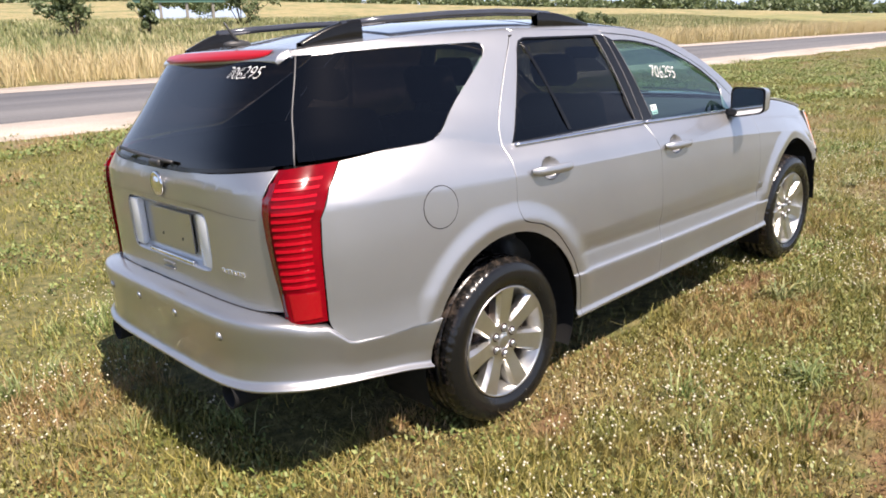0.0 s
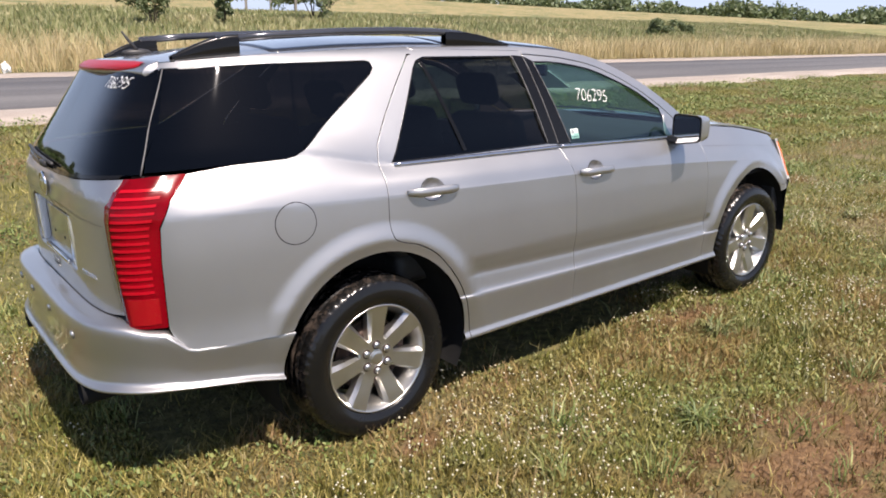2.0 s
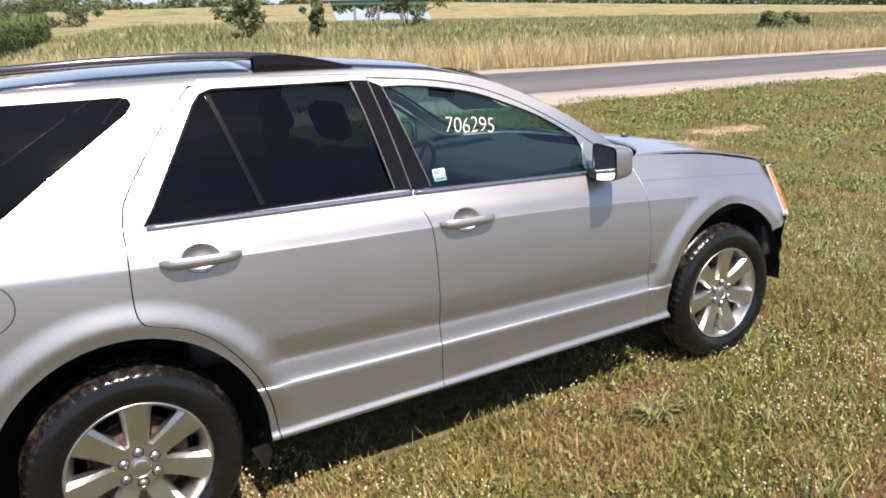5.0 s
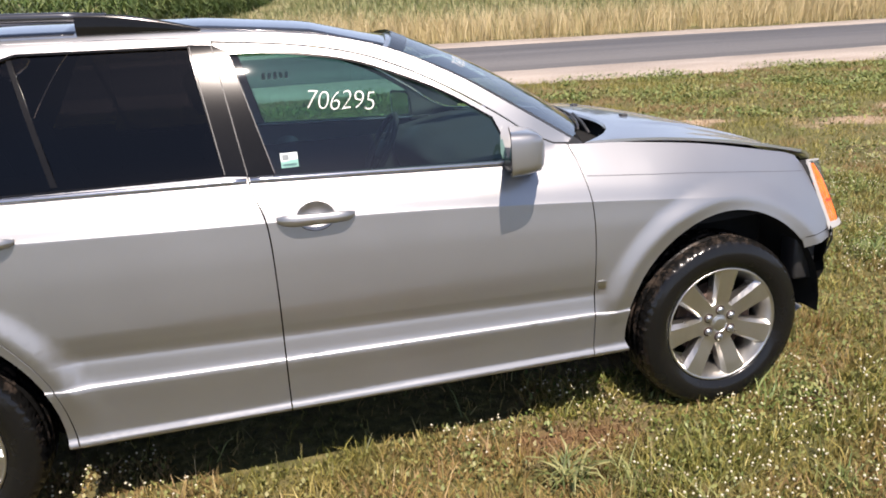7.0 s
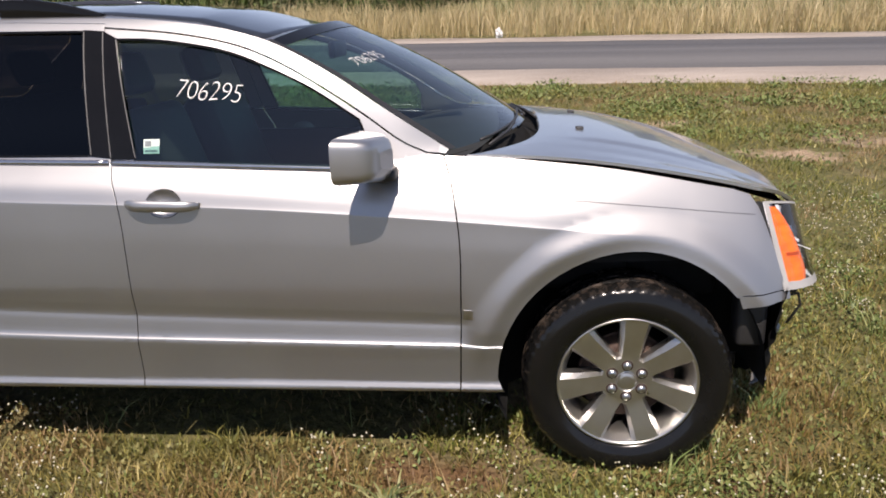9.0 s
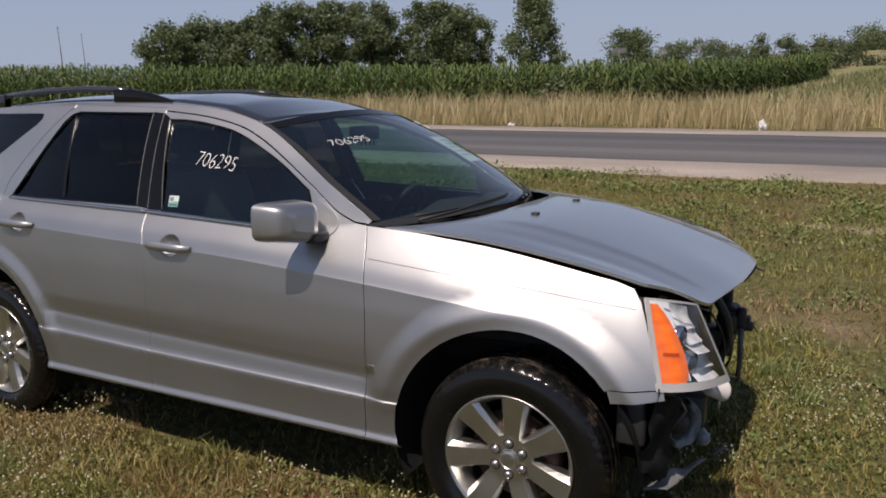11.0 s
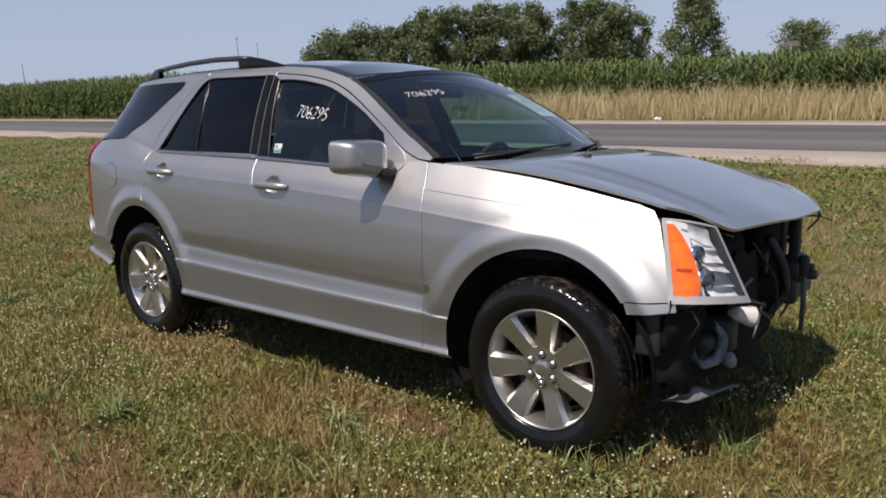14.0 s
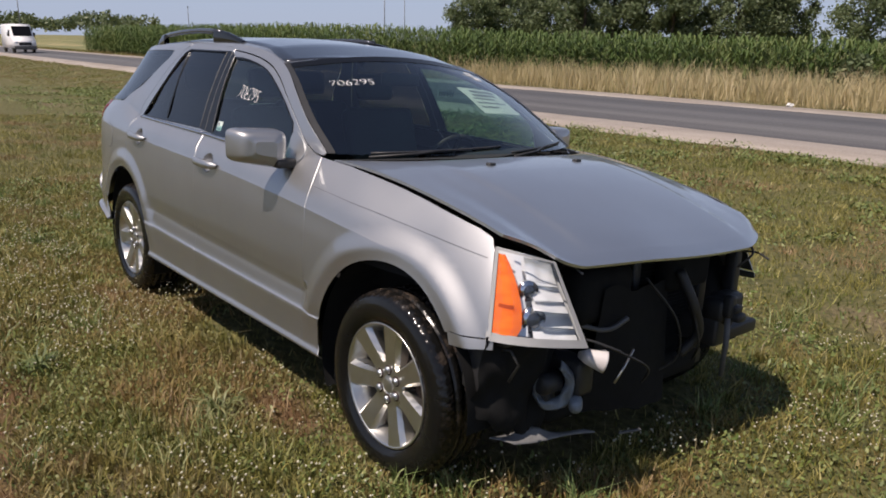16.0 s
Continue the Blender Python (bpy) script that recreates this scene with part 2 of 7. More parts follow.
def make_blade(name, greens, dries, lo=0.50, hi=0.64, scale=0.6, rough=0.55, bare=False, lush=None, scars=False):
    """Blades: a colour for each blade, with dry and lush patches over the ground."""
    m = Mat(name, rough, 0.0, greens[0])
    r = island(m)
    g = m.ramp(r, (0.0, greens[0]), (0.5, greens[1]), (1.0, greens[2]))
    d = m.ramp(r, (0.0, dries[0]), (0.5, dries[1]), (1.0, dries[2]))
    c = m.mix(m.span(m.noise(scale, 5.0), lo, hi), g, d)
    if lush:
        k = m.ramp(r, (0.0, lush[0]), (0.6, lush[1]), (1.0, lush[2]))
        c = m.mix(m.span(m.noise(1.5, 6.0, (0.7, 1, 1)), 0.50, 0.60, 0.0, 0.85), c, k)
    if bare:
        c = m.mix(bare_mask(m), c, m.ramp(r, (0.0, (0.12, 0.070, 0.028)), (0.6, (0.23, 0.135, 0.06)), (1.0, (0.38, 0.26, 0.12))))
    if scars:
        c = m.mix(bare_mask(m, SCARS), c, m.ramp(r, (0.0, (0.28, 0.20, 0.11)), (0.6, (0.44, 0.33, 0.20)), (1.0, (0.60, 0.49, 0.30))))
    m.color(c)
    m.b.inputs["Subsurface Weight"].default_value = 0.0
    trans = m.node("ShaderNodeBsdfTranslucent")
    add = m.node("ShaderNodeMixShader", Fac=0.17)
    m.link(m.b.inputs["Base Color"].links[0].from_socket, trans.inputs["Color"])
    out = m.t.nodes["Material Output"]
    m.link(m.b.outputs[0], add.inputs[1])
    m.link(trans.outputs[0], add.inputs[2])
    m.link(add.outputs[0], out.inputs["Surface"])
    return m.m


GRASS = make_blade("grass_blades", ((0.074, 0.076, 0.011), (0.178, 0.158, 0.030), (0.50, 0.42, 0.155)), ((0.15, 0.088, 0.035), (0.32, 0.215, 0.090), (0.30, 0.225, 0.07)), 0.46, 0.58, 0.75, bare=True, lush=((0.055, 0.078, 0.010), (0.135, 0.152, 0.025), (0.39, 0.35, 0.10)))
VERGE = make_blade("verge_grass", ((0.115, 0.116, 0.020), (0.235, 0.217, 0.050), (0.45, 0.385, 0.14)), ((0.23, 0.14, 0.068), (0.38, 0.26, 0.135), (0.27, 0.20, 0.08)), 0.50, 0.57, 0.5, lush=((0.064, 0.094, 0.014), (0.145, 0.172, 0.032), (0.36, 0.34, 0.105)), scars=True)
CLUMP = make_blade("broad_grass", ((0.075, 0.13, 0.035), (0.17, 0.235, 0.07), (0.36, 0.38, 0.15)), ((0.10, 0.15, 0.045), (0.22, 0.25, 0.09), (0.42, 0.40, 0.18)))
TUSSOCK = make_blade("tussock_grass", ((0.055, 0.090, 0.022), (0.115, 0.160, 0.048), (0.27, 0.29, 0.11)), ((0.07, 0.10, 0.03), (0.14, 0.16, 0.055), (0.30, 0.29, 0.13)))
CLOVER = make_blade("clover_leaves", ((0.10, 0.14, 0.03), (0.165, 0.20, 0.05), (0.24, 0.26, 0.083)), ((0.17, 0.17, 0.05), (0.235, 0.21, 0.075), (0.28, 0.235, 0.10)))
WEED_LEAF = make_blade("weed_leaves", ((0.060, 0.098, 0.019), (0.125, 0.175, 0.042), (0.26, 0.29, 0.095)), ((0.085, 0.115, 0.028), (0.17, 0.195, 0.06), (0.34, 0.32, 0.13)), scale=0.8)
STRAW = make_blade("dry_tall_grass", ((0.43, 0.345, 0.175), (0.56, 0.455, 0.26), (0.40, 0.345, 0.165)), ((0.50, 0.40, 0.22), (0.60, 0.495, 0.30), (0.30, 0.30, 0.13)), scale=0.12)
WEED = make_blade("field_weeds", ((0.12, 0.15, 0.052), (0.22, 0.24, 0.10), (0.38, 0.36, 0.19)), ((0.40, 0.34, 0.19), (0.27, 0.27, 0.12), (0.50, 0.43, 0.27)), 0.50, 0.66, scale=0.15)
CORN = make_blade("corn_leaves", ((0.044, 0.082, 0.017), (0.080, 0.130, 0.034), (0.150, 0.195, 0.066)), ((0.060, 0.102, 0.022), (0.110, 0.160, 0.044), (0.20, 0.225, 0.085)), scale=0.2)
LEAF = make_blade("tree_leaves", ((0.072, 0.104, 0.042), (0.115, 0.152, 0.066), (0.165, 0.200, 0.098)), ((0.076, 0.110, 0.045), (0.120, 0.160, 0.070), (0.175, 0.205, 0.105)), scale=0.3)
FLOWER = make_plain("clover_flowers", (0.64, 0.60, 0.45), 0.9, 0.0, 0.3, 50.0, 0.0)
BARK = make_plain("bark", (0.09, 0.07, 0.05), 0.9, 0.0, 0.4, 6.0, 0.5)
ASPHALT = Mat("asphalt", 0.85)
ASPHALT.color(ASPHALT.mix(0.5, ASPHALT.ramp(ASPHALT.noise(0.5, 4.0, (0.05, 1.3, 1)), (0.38, (0.042, 0.042, 0.047)), (0.62, (0.135, 0.133, 0.134))), ASPHALT.ramp(ASPHALT.noise(60.0, 3.0), (0.35, (0.06, 0.06, 0.065)), (0.7, (0.155, 0.155, 0.16)))))
ASPHALT = ASPHALT.bump(ASPHALT.noise(90.0, 3.0), 0.4, 0.01).m
GRAVEL = Mat("gravel", 0.95)
GRAVEL.color(GRAVEL.mix(0.45, GRAVEL.ramp(GRAVEL.noise(1.2, 5.0, (0.3, 1, 1)), (0.35, (0.23, 0.195, 0.162)), (0.65, (0.41, 0.36, 0.312))), GRAVEL.ramp(GRAVEL.noise(40.0, 4.0), (0.3, (0.21, 0.175, 0.147)), (0.7, (0.47, 0.415, 0.367)))))
GRAVEL = GRAVEL.bump(GRAVEL.noise(60.0, 4.0), 0.7, 0.02).m
FIELD = Mat("stubble_field", 0.95)
FIELD.color(FIELD.mix(FIELD.span(FIELD.noise(0.30, 8.0, (1, 0.5, 1), 0.7), 0.44, 0.58), FIELD.ramp(FIELD.noise(0.035, 6.0, (0.4, 1.4, 1)), (0.35, (0.32, 0.25, 0.12)), (0.5, (0.22, 0.20, 0.08)), (0.66, (0.40, 0.32, 0.16))), (0.10, 0.125, 0.04)))
FIELD = FIELD.bump(FIELD.noise(0.8, 6.0), 0.7, 0.4).m
LENS_WHITE = Mat("white_lens", 0.15, 0.0, (0.75, 0.77, 0.80), Coat_Weight=1.0).m
DARK_SILVER = make_plain("grey_metal_strip", (0.30, 0.30, 0.30), 0.35, 0.7, 0.2)
GREY_PLASTIC = make_plain("scuffed_grey_plastic", (0.13, 0.13, 0.13), 0.55, 0.0, 0.45, 9.0)
PROJECTOR = Mat("projector_glass", 0.05, 0.0, (0.03, 0.035, 0.045), Coat_Weight=1.0).m
LAMP_SILVER = Mat("lamp_silvering", 0.22, 0.25, (0.93, 0.94, 0.95))
LAMP_SILVER = LAMP_SILVER.bump(LAMP_SILVER.noise(14.0, 1.0), 0.12, 0.02).m
LAMP_GREY = make_plain("lamp_surround_grey", (0.40, 0.40, 0.395), 0.45, 0.0, 0.2, 10.0)
FOG_PALE = make_plain("pale_lamp_plastic", (0.66, 0.62, 0.61), 0.35, 0.0, 0.15, 20.0)
PALE_PLASTIC = make_plain("scraped_grey_plastic", (0.17, 0.17, 0.168), 0.6, 0.0, 0.5, 12.0)
# ---- mesh helpers ----
def link_mesh(name, me, mat, parent=None, label="", smooth=True):
    ob = new(name, me)
    me.materials.append(mat)
    if smooth:
        me.polygons.foreach_set("use_smooth", [True] * len(me.polygons))
    if parent is not None:
        ob.parent = parent
    if label:
        ob["label"] = label
    return ob


def part(name, bm, mat, parent=None, label="", smooth=True):
    me = bpy.data.meshes.new(name)
    bm.to_mesh(me)
    bm.free()
    return link_mesh(name, me, mat, parent, label, smooth)


def fast_mesh(name, verts, quads=None, tris=None):
    """A mesh from arrays: verts (n, 3), quads (m, 4), tris (k, 3)."""
    me = bpy.data.meshes.new(name)
    q = np.zeros((0, 4), int) if quads is None else quads
    t = np.zeros((0, 3), int) if tris is None else tris
    loops = np.concatenate([q.ravel(), t.ravel()]).astype(np.int32)
    starts = np.concatenate([np.arange(len(q)) * 4, len(q) * 4 + np.arange(len(t)) * 3]).astype(np.int32)
    me.vertices.add(len(verts))
    me.vertices.foreach_set("co", np.asarray(verts, np.float32).ravel())
    me.loops.add(len(loops))
    me.loops.foreach_set("vertex_index", loops)
    me.polygons.add(len(starts))
    me.polygons.foreach_set("loop_start", starts)
    me.update(calc_edges=True)
    me.validate()
    return me


def step01(a, b, v):
    s = np.clip((np.asarray(v, float) - a) / (b - a), 0, 1)
    return s * s * (3 - 2 * s)


# ---- the ground: a verge that falls gently to the road, then fields to the horizon ----
ROAD_Z = -0.14
ROAD_IN, ASPHALT_IN, ASPHALT_OUT, ROAD_OUT = 11.0, 13.1, 19.8, 21.9


def ground_z(x, y):
    x, y = np.asarray(x, float), np.asarray(y, float)
    near = -0.042 * (np.clip(y, -8, 5) + 0.89) + 0.0157 * np.clip(x, -6, 8)
    near = near + 0.02 * np.sin(x * 1.3 + 0.6) * np.sin(y * 1.1) * step01(0.9, 2.5, np.abs(y + 0.2))
    w = step01(4.5, ROAD_IN - 0.3, y)
    rise = 1.6 * step01(24, 66, y) * step01(-3, 12, x)
    return near * (1 - w) + (ROAD_Z - 0.06) * w + rise


def build_ground():
    xs = np.concatenate([[-3000, -1200, -500, -220, -110, -60, -35], np.arange(-22, 26.1, 0.4), [30, 35, 42, 50, 60, 80, 110, 150, 220, 500, 1200, 3000]])
    ys = np.concatenate([[-3000, -1000, -300, -100, -40, -20], np.arange(-12, 12.1, 0.4), [14, 18, 22, 24, 27, 30, 34, 38, 42, 46, 50, 55, 60, 66, 80, 120, 300, 900, 3000]])
    gx, gy = np.meshgrid(xs, ys, indexing="ij")
    gz = ground_z(gx, gy)
    v = np.stack([gx, gy, gz], -1).reshape(-1, 3)
    n, m = len(xs), len(ys)
    i, j = np.meshgrid(np.arange(n - 1), np.arange(m - 1), indexing="ij")
    a = (i * m + j).ravel()
    quads = np.stack([a, a + m, a + m + 1, a + 1], 1)
    far = v[quads].mean(1)[:, 1] > 23
    me = fast_mesh("ground", v, quads)
    ob = link_mesh("ground", me, SOIL)
    me.materials.append(FIELD)
    me.polygons.foreach_set("material_index", far.astype(np.int32))
    tagged(ob, "mown grass verge with dry patches, running out into fields", "ground", kind="structure")


def strip(name, y0, y1, z, mat, label, category, wobble0=0.0, wobble1=0.0, rise=0.0, x0=-420.0, x1=420.0):
    """A long band along the road, with ragged edges and a thickness."""
    xs = np.concatenate([np.linspace(x0, -60, 40), np.arange(-59, 60, 0.5), np.linspace(60, x1, 40)])
    rng = np.random.default_rng(int(abs(y0) * 100))
    k0 = np.convolve(rng.normal(0, 1, len(xs) + 8), np.ones(5) / 5, "same")[4:-4] * wobble0
    k1 = np.convolve(rng.normal(0, 1, len(xs) + 8), np.ones(5) / 5, "same")[4:-4] * wobble1
    cols = [(y0 + k0 - 0.12, z - 0.12), (y0 + k0, z), ((y0 + y1) / 2 + 0 * k0, z + rise), (y1 + k1, z), (y1 + k1 + 0.12, z - 0.12)]
    v = np.stack([np.stack([xs, c, 0 * xs + h], -1) for c, h in cols], 1).reshape(-1, 3)
    m = len(cols)
    i, j = np.meshgrid(np.arange(len(xs) - 1), np.arange(m - 1), indexing="ij")
    a = (i * m + j).ravel()
    ob = link_mesh(name, fast_mesh(name, v, np.stack([a, a + m, a + m + 1, a + 1], 1)), mat)
    return tagged(ob, label, category, kind="structure")


build_ground()
strip("pavement_shoulder_near", ROAD_IN, ASPHALT_IN + 0.3, ROAD_Z - 0.02, GRAVEL, "pale pinkish gravel shoulder beside the road", "gravel shoulder", 0.35, 0.1)
strip("pavement_shoulder_far", ASPHALT_OUT - 0.3, ROAD_OUT, ROAD_Z - 0.02, GRAVEL, "pale gravel shoulder on the far side of the road", "gravel shoulder", 0.1, 0.3)
strip("road", ASPHALT_IN, ASPHALT_OUT, ROAD_Z, ASPHALT, "grey worn two-lane asphalt country road", "road", 0.12, 0.12, 0.04)


# ---- grass, clover and crops ----
def off_bare(rng, x, y, most):
    """Thins places out where the turf is worn, and under the car."""
    worn = np.zeros(len(x))
    for bx, by, rx, ry in BARE + SCARS:
        worn = np.maximum(worn, 1 - np.hypot((x - bx) / rx, (y - by) / ry))
    gone = np.clip(worn * 2.6, 0, most)
    # plants left out under the car; bare soil stands in for deeper shade
    under = (x > -0.85) & (x < 3.40) & (y > -0.79) & (y < 0.84)
    under &= (y > -0.52) | ((x > 0.70) & (x < 2.18))
    gone = np.maximum(gone, np.where(under, 0.94, 0.0))
    ok = rng.uniform(0, 1, len(x)) > gone
    return x[ok], y[ok]


def blades(name, n, rng, place, height, width, mat, label, category, bend=0.5, tip=True, clump=0.0):
    """n blades at place(rng, n) -> x, y; each one bent, joined in one object."""
    x, y = place(rng, n)
    x, y = off_bare(rng, x, y, 0.62)
    n = len(x)
    z = ground_z(x, y)
    h = height * rng.uniform(0.45, 1.25, n)
    h = h * (1 + clump * np.sin(x * 5.1 + 1.5 * np.sin(y * 3.7)) * np.sin(y * 4.3 + 1.7 * np.sin(x * 2.9)))
    w = width * rng.uniform(0.6, 1.3, n)
    a = rng.uniform(0, 2 * np.pi, n)
    lean = rng.uniform(0, 2 * np.pi, n)
    amount = bend * rng.uniform(0.1, 1.3, n) * h
    dx, dy = np.cos(a) * w / 2, np.sin(a) * w / 2
    lx, ly = np.cos(lean) * amount, np.sin(lean) * amount
    p0 = np.stack([x - dx, y - dy, z - 0.01], -1)
    p1 = np.stack([x + dx, y + dy, z - 0.01], -1)
    p2 = np.stack([x + dx * 0.8 + lx * 0.35, y + dy * 0.8 + ly * 0.35, z + h * 0.6], -1)
    p3 = np.stack([x - dx * 0.8 + lx * 0.35, y - dy * 0.8 + ly * 0.35, z + h * 0.6], -1)
    p4 = np.stack([x + lx, y + ly, z + h], -1)
    k = np.arange(n) * (5 if tip else 3)
    if tip:
        v = np.stack([p0, p1, p2, p3, p4], 1).reshape(-1, 3)
        me = fast_mesh(name, v, np.stack([k, k + 1, k + 2, k + 3], 1), np.stack([k + 3, k + 2, k + 4], 1))
    else:
        v = np.stack([p0, p1, p4], 1).reshape(-1, 3)
        me = fast_mesh(name, v, None, np.stack([k, k + 1, k + 2], 1))
    ob = link_mesh(name, me, mat, smooth=False)
    return tagged(ob, label, category, kind="stuff")


def box_place(x0, x1, y0, y1, clear=True):
    def place(rng, n):
        x, y = rng.uniform(x0, x1, n), rng.uniform(y0, y1, n)
        return x, y
    return place


def soft_place(x0, x1, y0, y1, soft):
    """Even in the middle, thinning out over a wide soft rim."""
    def place(rng, n):
        return rng.uniform(x0, x1, n) + rng.normal(0, soft, n), rng.uniform(y0, y1, n) + rng.normal(0, soft * 0.7, n)
    return place


def tuft_place(x0, x1, y0, y1, per, spread, keep=-0.05, scale=0.8):
    """Places in tufts: per blades round each tuft's middle."""
    def place(rng, n):
        k = n // per
        cx, cy = rng.uniform(x0, x1, k), rng.uniform(y0, y1, k)
        ok = np.array([noise.noise((a * scale, b * scale, 7.0)) > keep for a, b in zip(cx, cy)])
        cx, cy = cx[ok], cy[ok]
        x = np.repeat(cx, per) + rng.normal(0, spread, len(cx) * per)
        y = np.repeat(cy, per) + rng.normal(0, spread, len(cx) * per)
        return x, y
    return place


rng = np.random.default_rng(5)
blades("lawn_grass", 190000, rng, soft_place(-4.5, 4.4, -3.3, 0.7, 0.9), 0.042, 0.0055, GRASS, "short mown grass, green with straw-coloured blades", "grass", bend=1.3, clump=0.55)
blades("grass_tufts", 52000, rng, tuft_place(-5, 7, -3.1, 2.2, 16, 0.03), 0.085, 0.006, GRASS, "longer grass tufts standing in the mown lawn", "grass", bend=0.9)
blades("verge_grass", 340000, rng, tuft_place(-15, 20, -6.0, 10.9, 5, 0.05, -0.7), 0.064, 0.012, VERGE, "mown verge grass between the car and the road", "grass", bend=0.9, tip=False, clump=0.5)
blades("far_verge_grass", 110000, rng, tuft_place(-90, 80, 4.5, 11.1, 6, 0.10, -0.6), 0.07, 0.020, VERGE, "mown verge grass along the road", "grass", bend=0.9, tip=False)
blades("grass_clumps", 16000, rng, tuft_place(-4.5, 7.5, -3.2, 2.5, 55, 0.045, -0.1, 1.3), 0.115, 0.0062, CLUMP, "clumps of broad green grass standing above the lawn", "grass", bend=1.1)
blades("seed_stalks", 900, rng, box_place(-3.5, 6.0, -2.2, 0.6), 0.13, 0.0025, STRAW, "thin straw-coloured seed stalks in the grass", "grass stalks", bend=0.25)


def clover_patch():
    rng = np.random.default_rng(11)
    n = 64000
    x, y = off_bare(rng, *soft_place(-4.5, 7.5, -3.2, 1.8, 0.8)(rng, n), 0.9)
    n = len(x)
    z = ground_z(x, y) + rng.uniform(0.015, 0.055, n)
    s = rng.uniform(0.004, 0.0085, n)
    a = rng.uniform(0, 6.28, n)
    tilt = rng.normal(0, 0.7, (n, 2))
    vs = []
    for k in range(4):
        b = a + k * np.pi / 2
        ox, oy = np.cos(b) * s, np.sin(b) * s
        vs.append(np.stack([x + ox, y + oy, z + ox * tilt[:, 0] + oy * tilt[:, 1]], -1))
    v = np.stack(vs, 1).reshape(-1, 3)
    k = np.arange(n) * 4
    ob = link_mesh("clover_leaves", fast_mesh("clover_leaves", v, np.stack([k, k + 1, k + 2, k + 3], 1)), CLOVER, smooth=False)
    tagged(ob, "small green clover leaves among the grass", "clover", kind="stuff")
    n = 24000
    x, y = off_bare(rng, *soft_place(-4.5, 7.5, -3.2, 2.6, 0.8)(rng, n), 0.95)
    keep = np.array([noise.noise((px * 1.1, py * 1.1, 3.0)) + 0.6 * noise.noise((px * 3.5, py * 3.5, 1.0)) > 0.08 for px, py in zip(x, y)])
    x, y = x[keep], y[keep]
    n = len(x)
    z = ground_z(x, y) + rng.uniform(0.05, 0.10, n)
    s = rng.uniform(0.0035, 0.0072, n)
    offs = np.array([(1, 0, 0), (0, 1, 0), (-1, 0, 0), (0, -1, 0), (0, 0, 1), (0, 0, -1)], float)
    v = (np.stack([x, y, z], -1)[:, None, :] + offs[None] * s[:, None, None]).reshape(-1, 3)
    tri = np.array([(0, 1, 4), (1, 2, 4), (2, 3, 4), (3, 0, 4), (1, 0, 5), (2, 1, 5), (3, 2, 5), (0, 3, 5)])
    t = (np.arange(n)[:, None, None] * 6 + tri[None]).reshape(-1, 3)
    ob = link_mesh("clover_flowers", fast_mesh("clover_flowers", v, None, t), FLOWER, smooth=False)
    tagged(ob, "small white clover flower heads in the grass", "clover flowers", kind="stuff")


def dry_place(place):
    """Thins a place out westwards, where the corn stands close to the road."""
    def thinned(rng, n):
        x, y = place(rng, n)
        ok = (y < 28.0 - 6.4 * step01(-10, -42, x)) & (rng.uniform(0, 1, len(x)) > 0.85 * step01(-14, -40, x))
        return x[ok], y[ok]
    return thinned


clover_patch()
blades("road_edge_grass", 16000, rng, tuft_place(-260, -30, 21.9, 23.4, 8, 0.2, -0.7), 0.30, 0.04, VERGE, "rough grass along the far edge of the road", "grass", bend=0.7, tip=False)
blades("tall_dry_grass", 92000, rng, dry_place(tuft_place(-60, 110, 22.3, 28.2, 9, 0.13, -0.45, 0.5)), 0.92, 0.024, STRAW, "tall straw-coloured dry grass beyond the road", "dry grass", bend=0.5, clump=0.35)
blades("field_weeds", 90000, rng, box_place(-2.5, 110, 27.5, 64.0), 0.50, 0.10, WEED, "green and straw-coloured weeds in an unmown field", "weeds", bend=0.4)


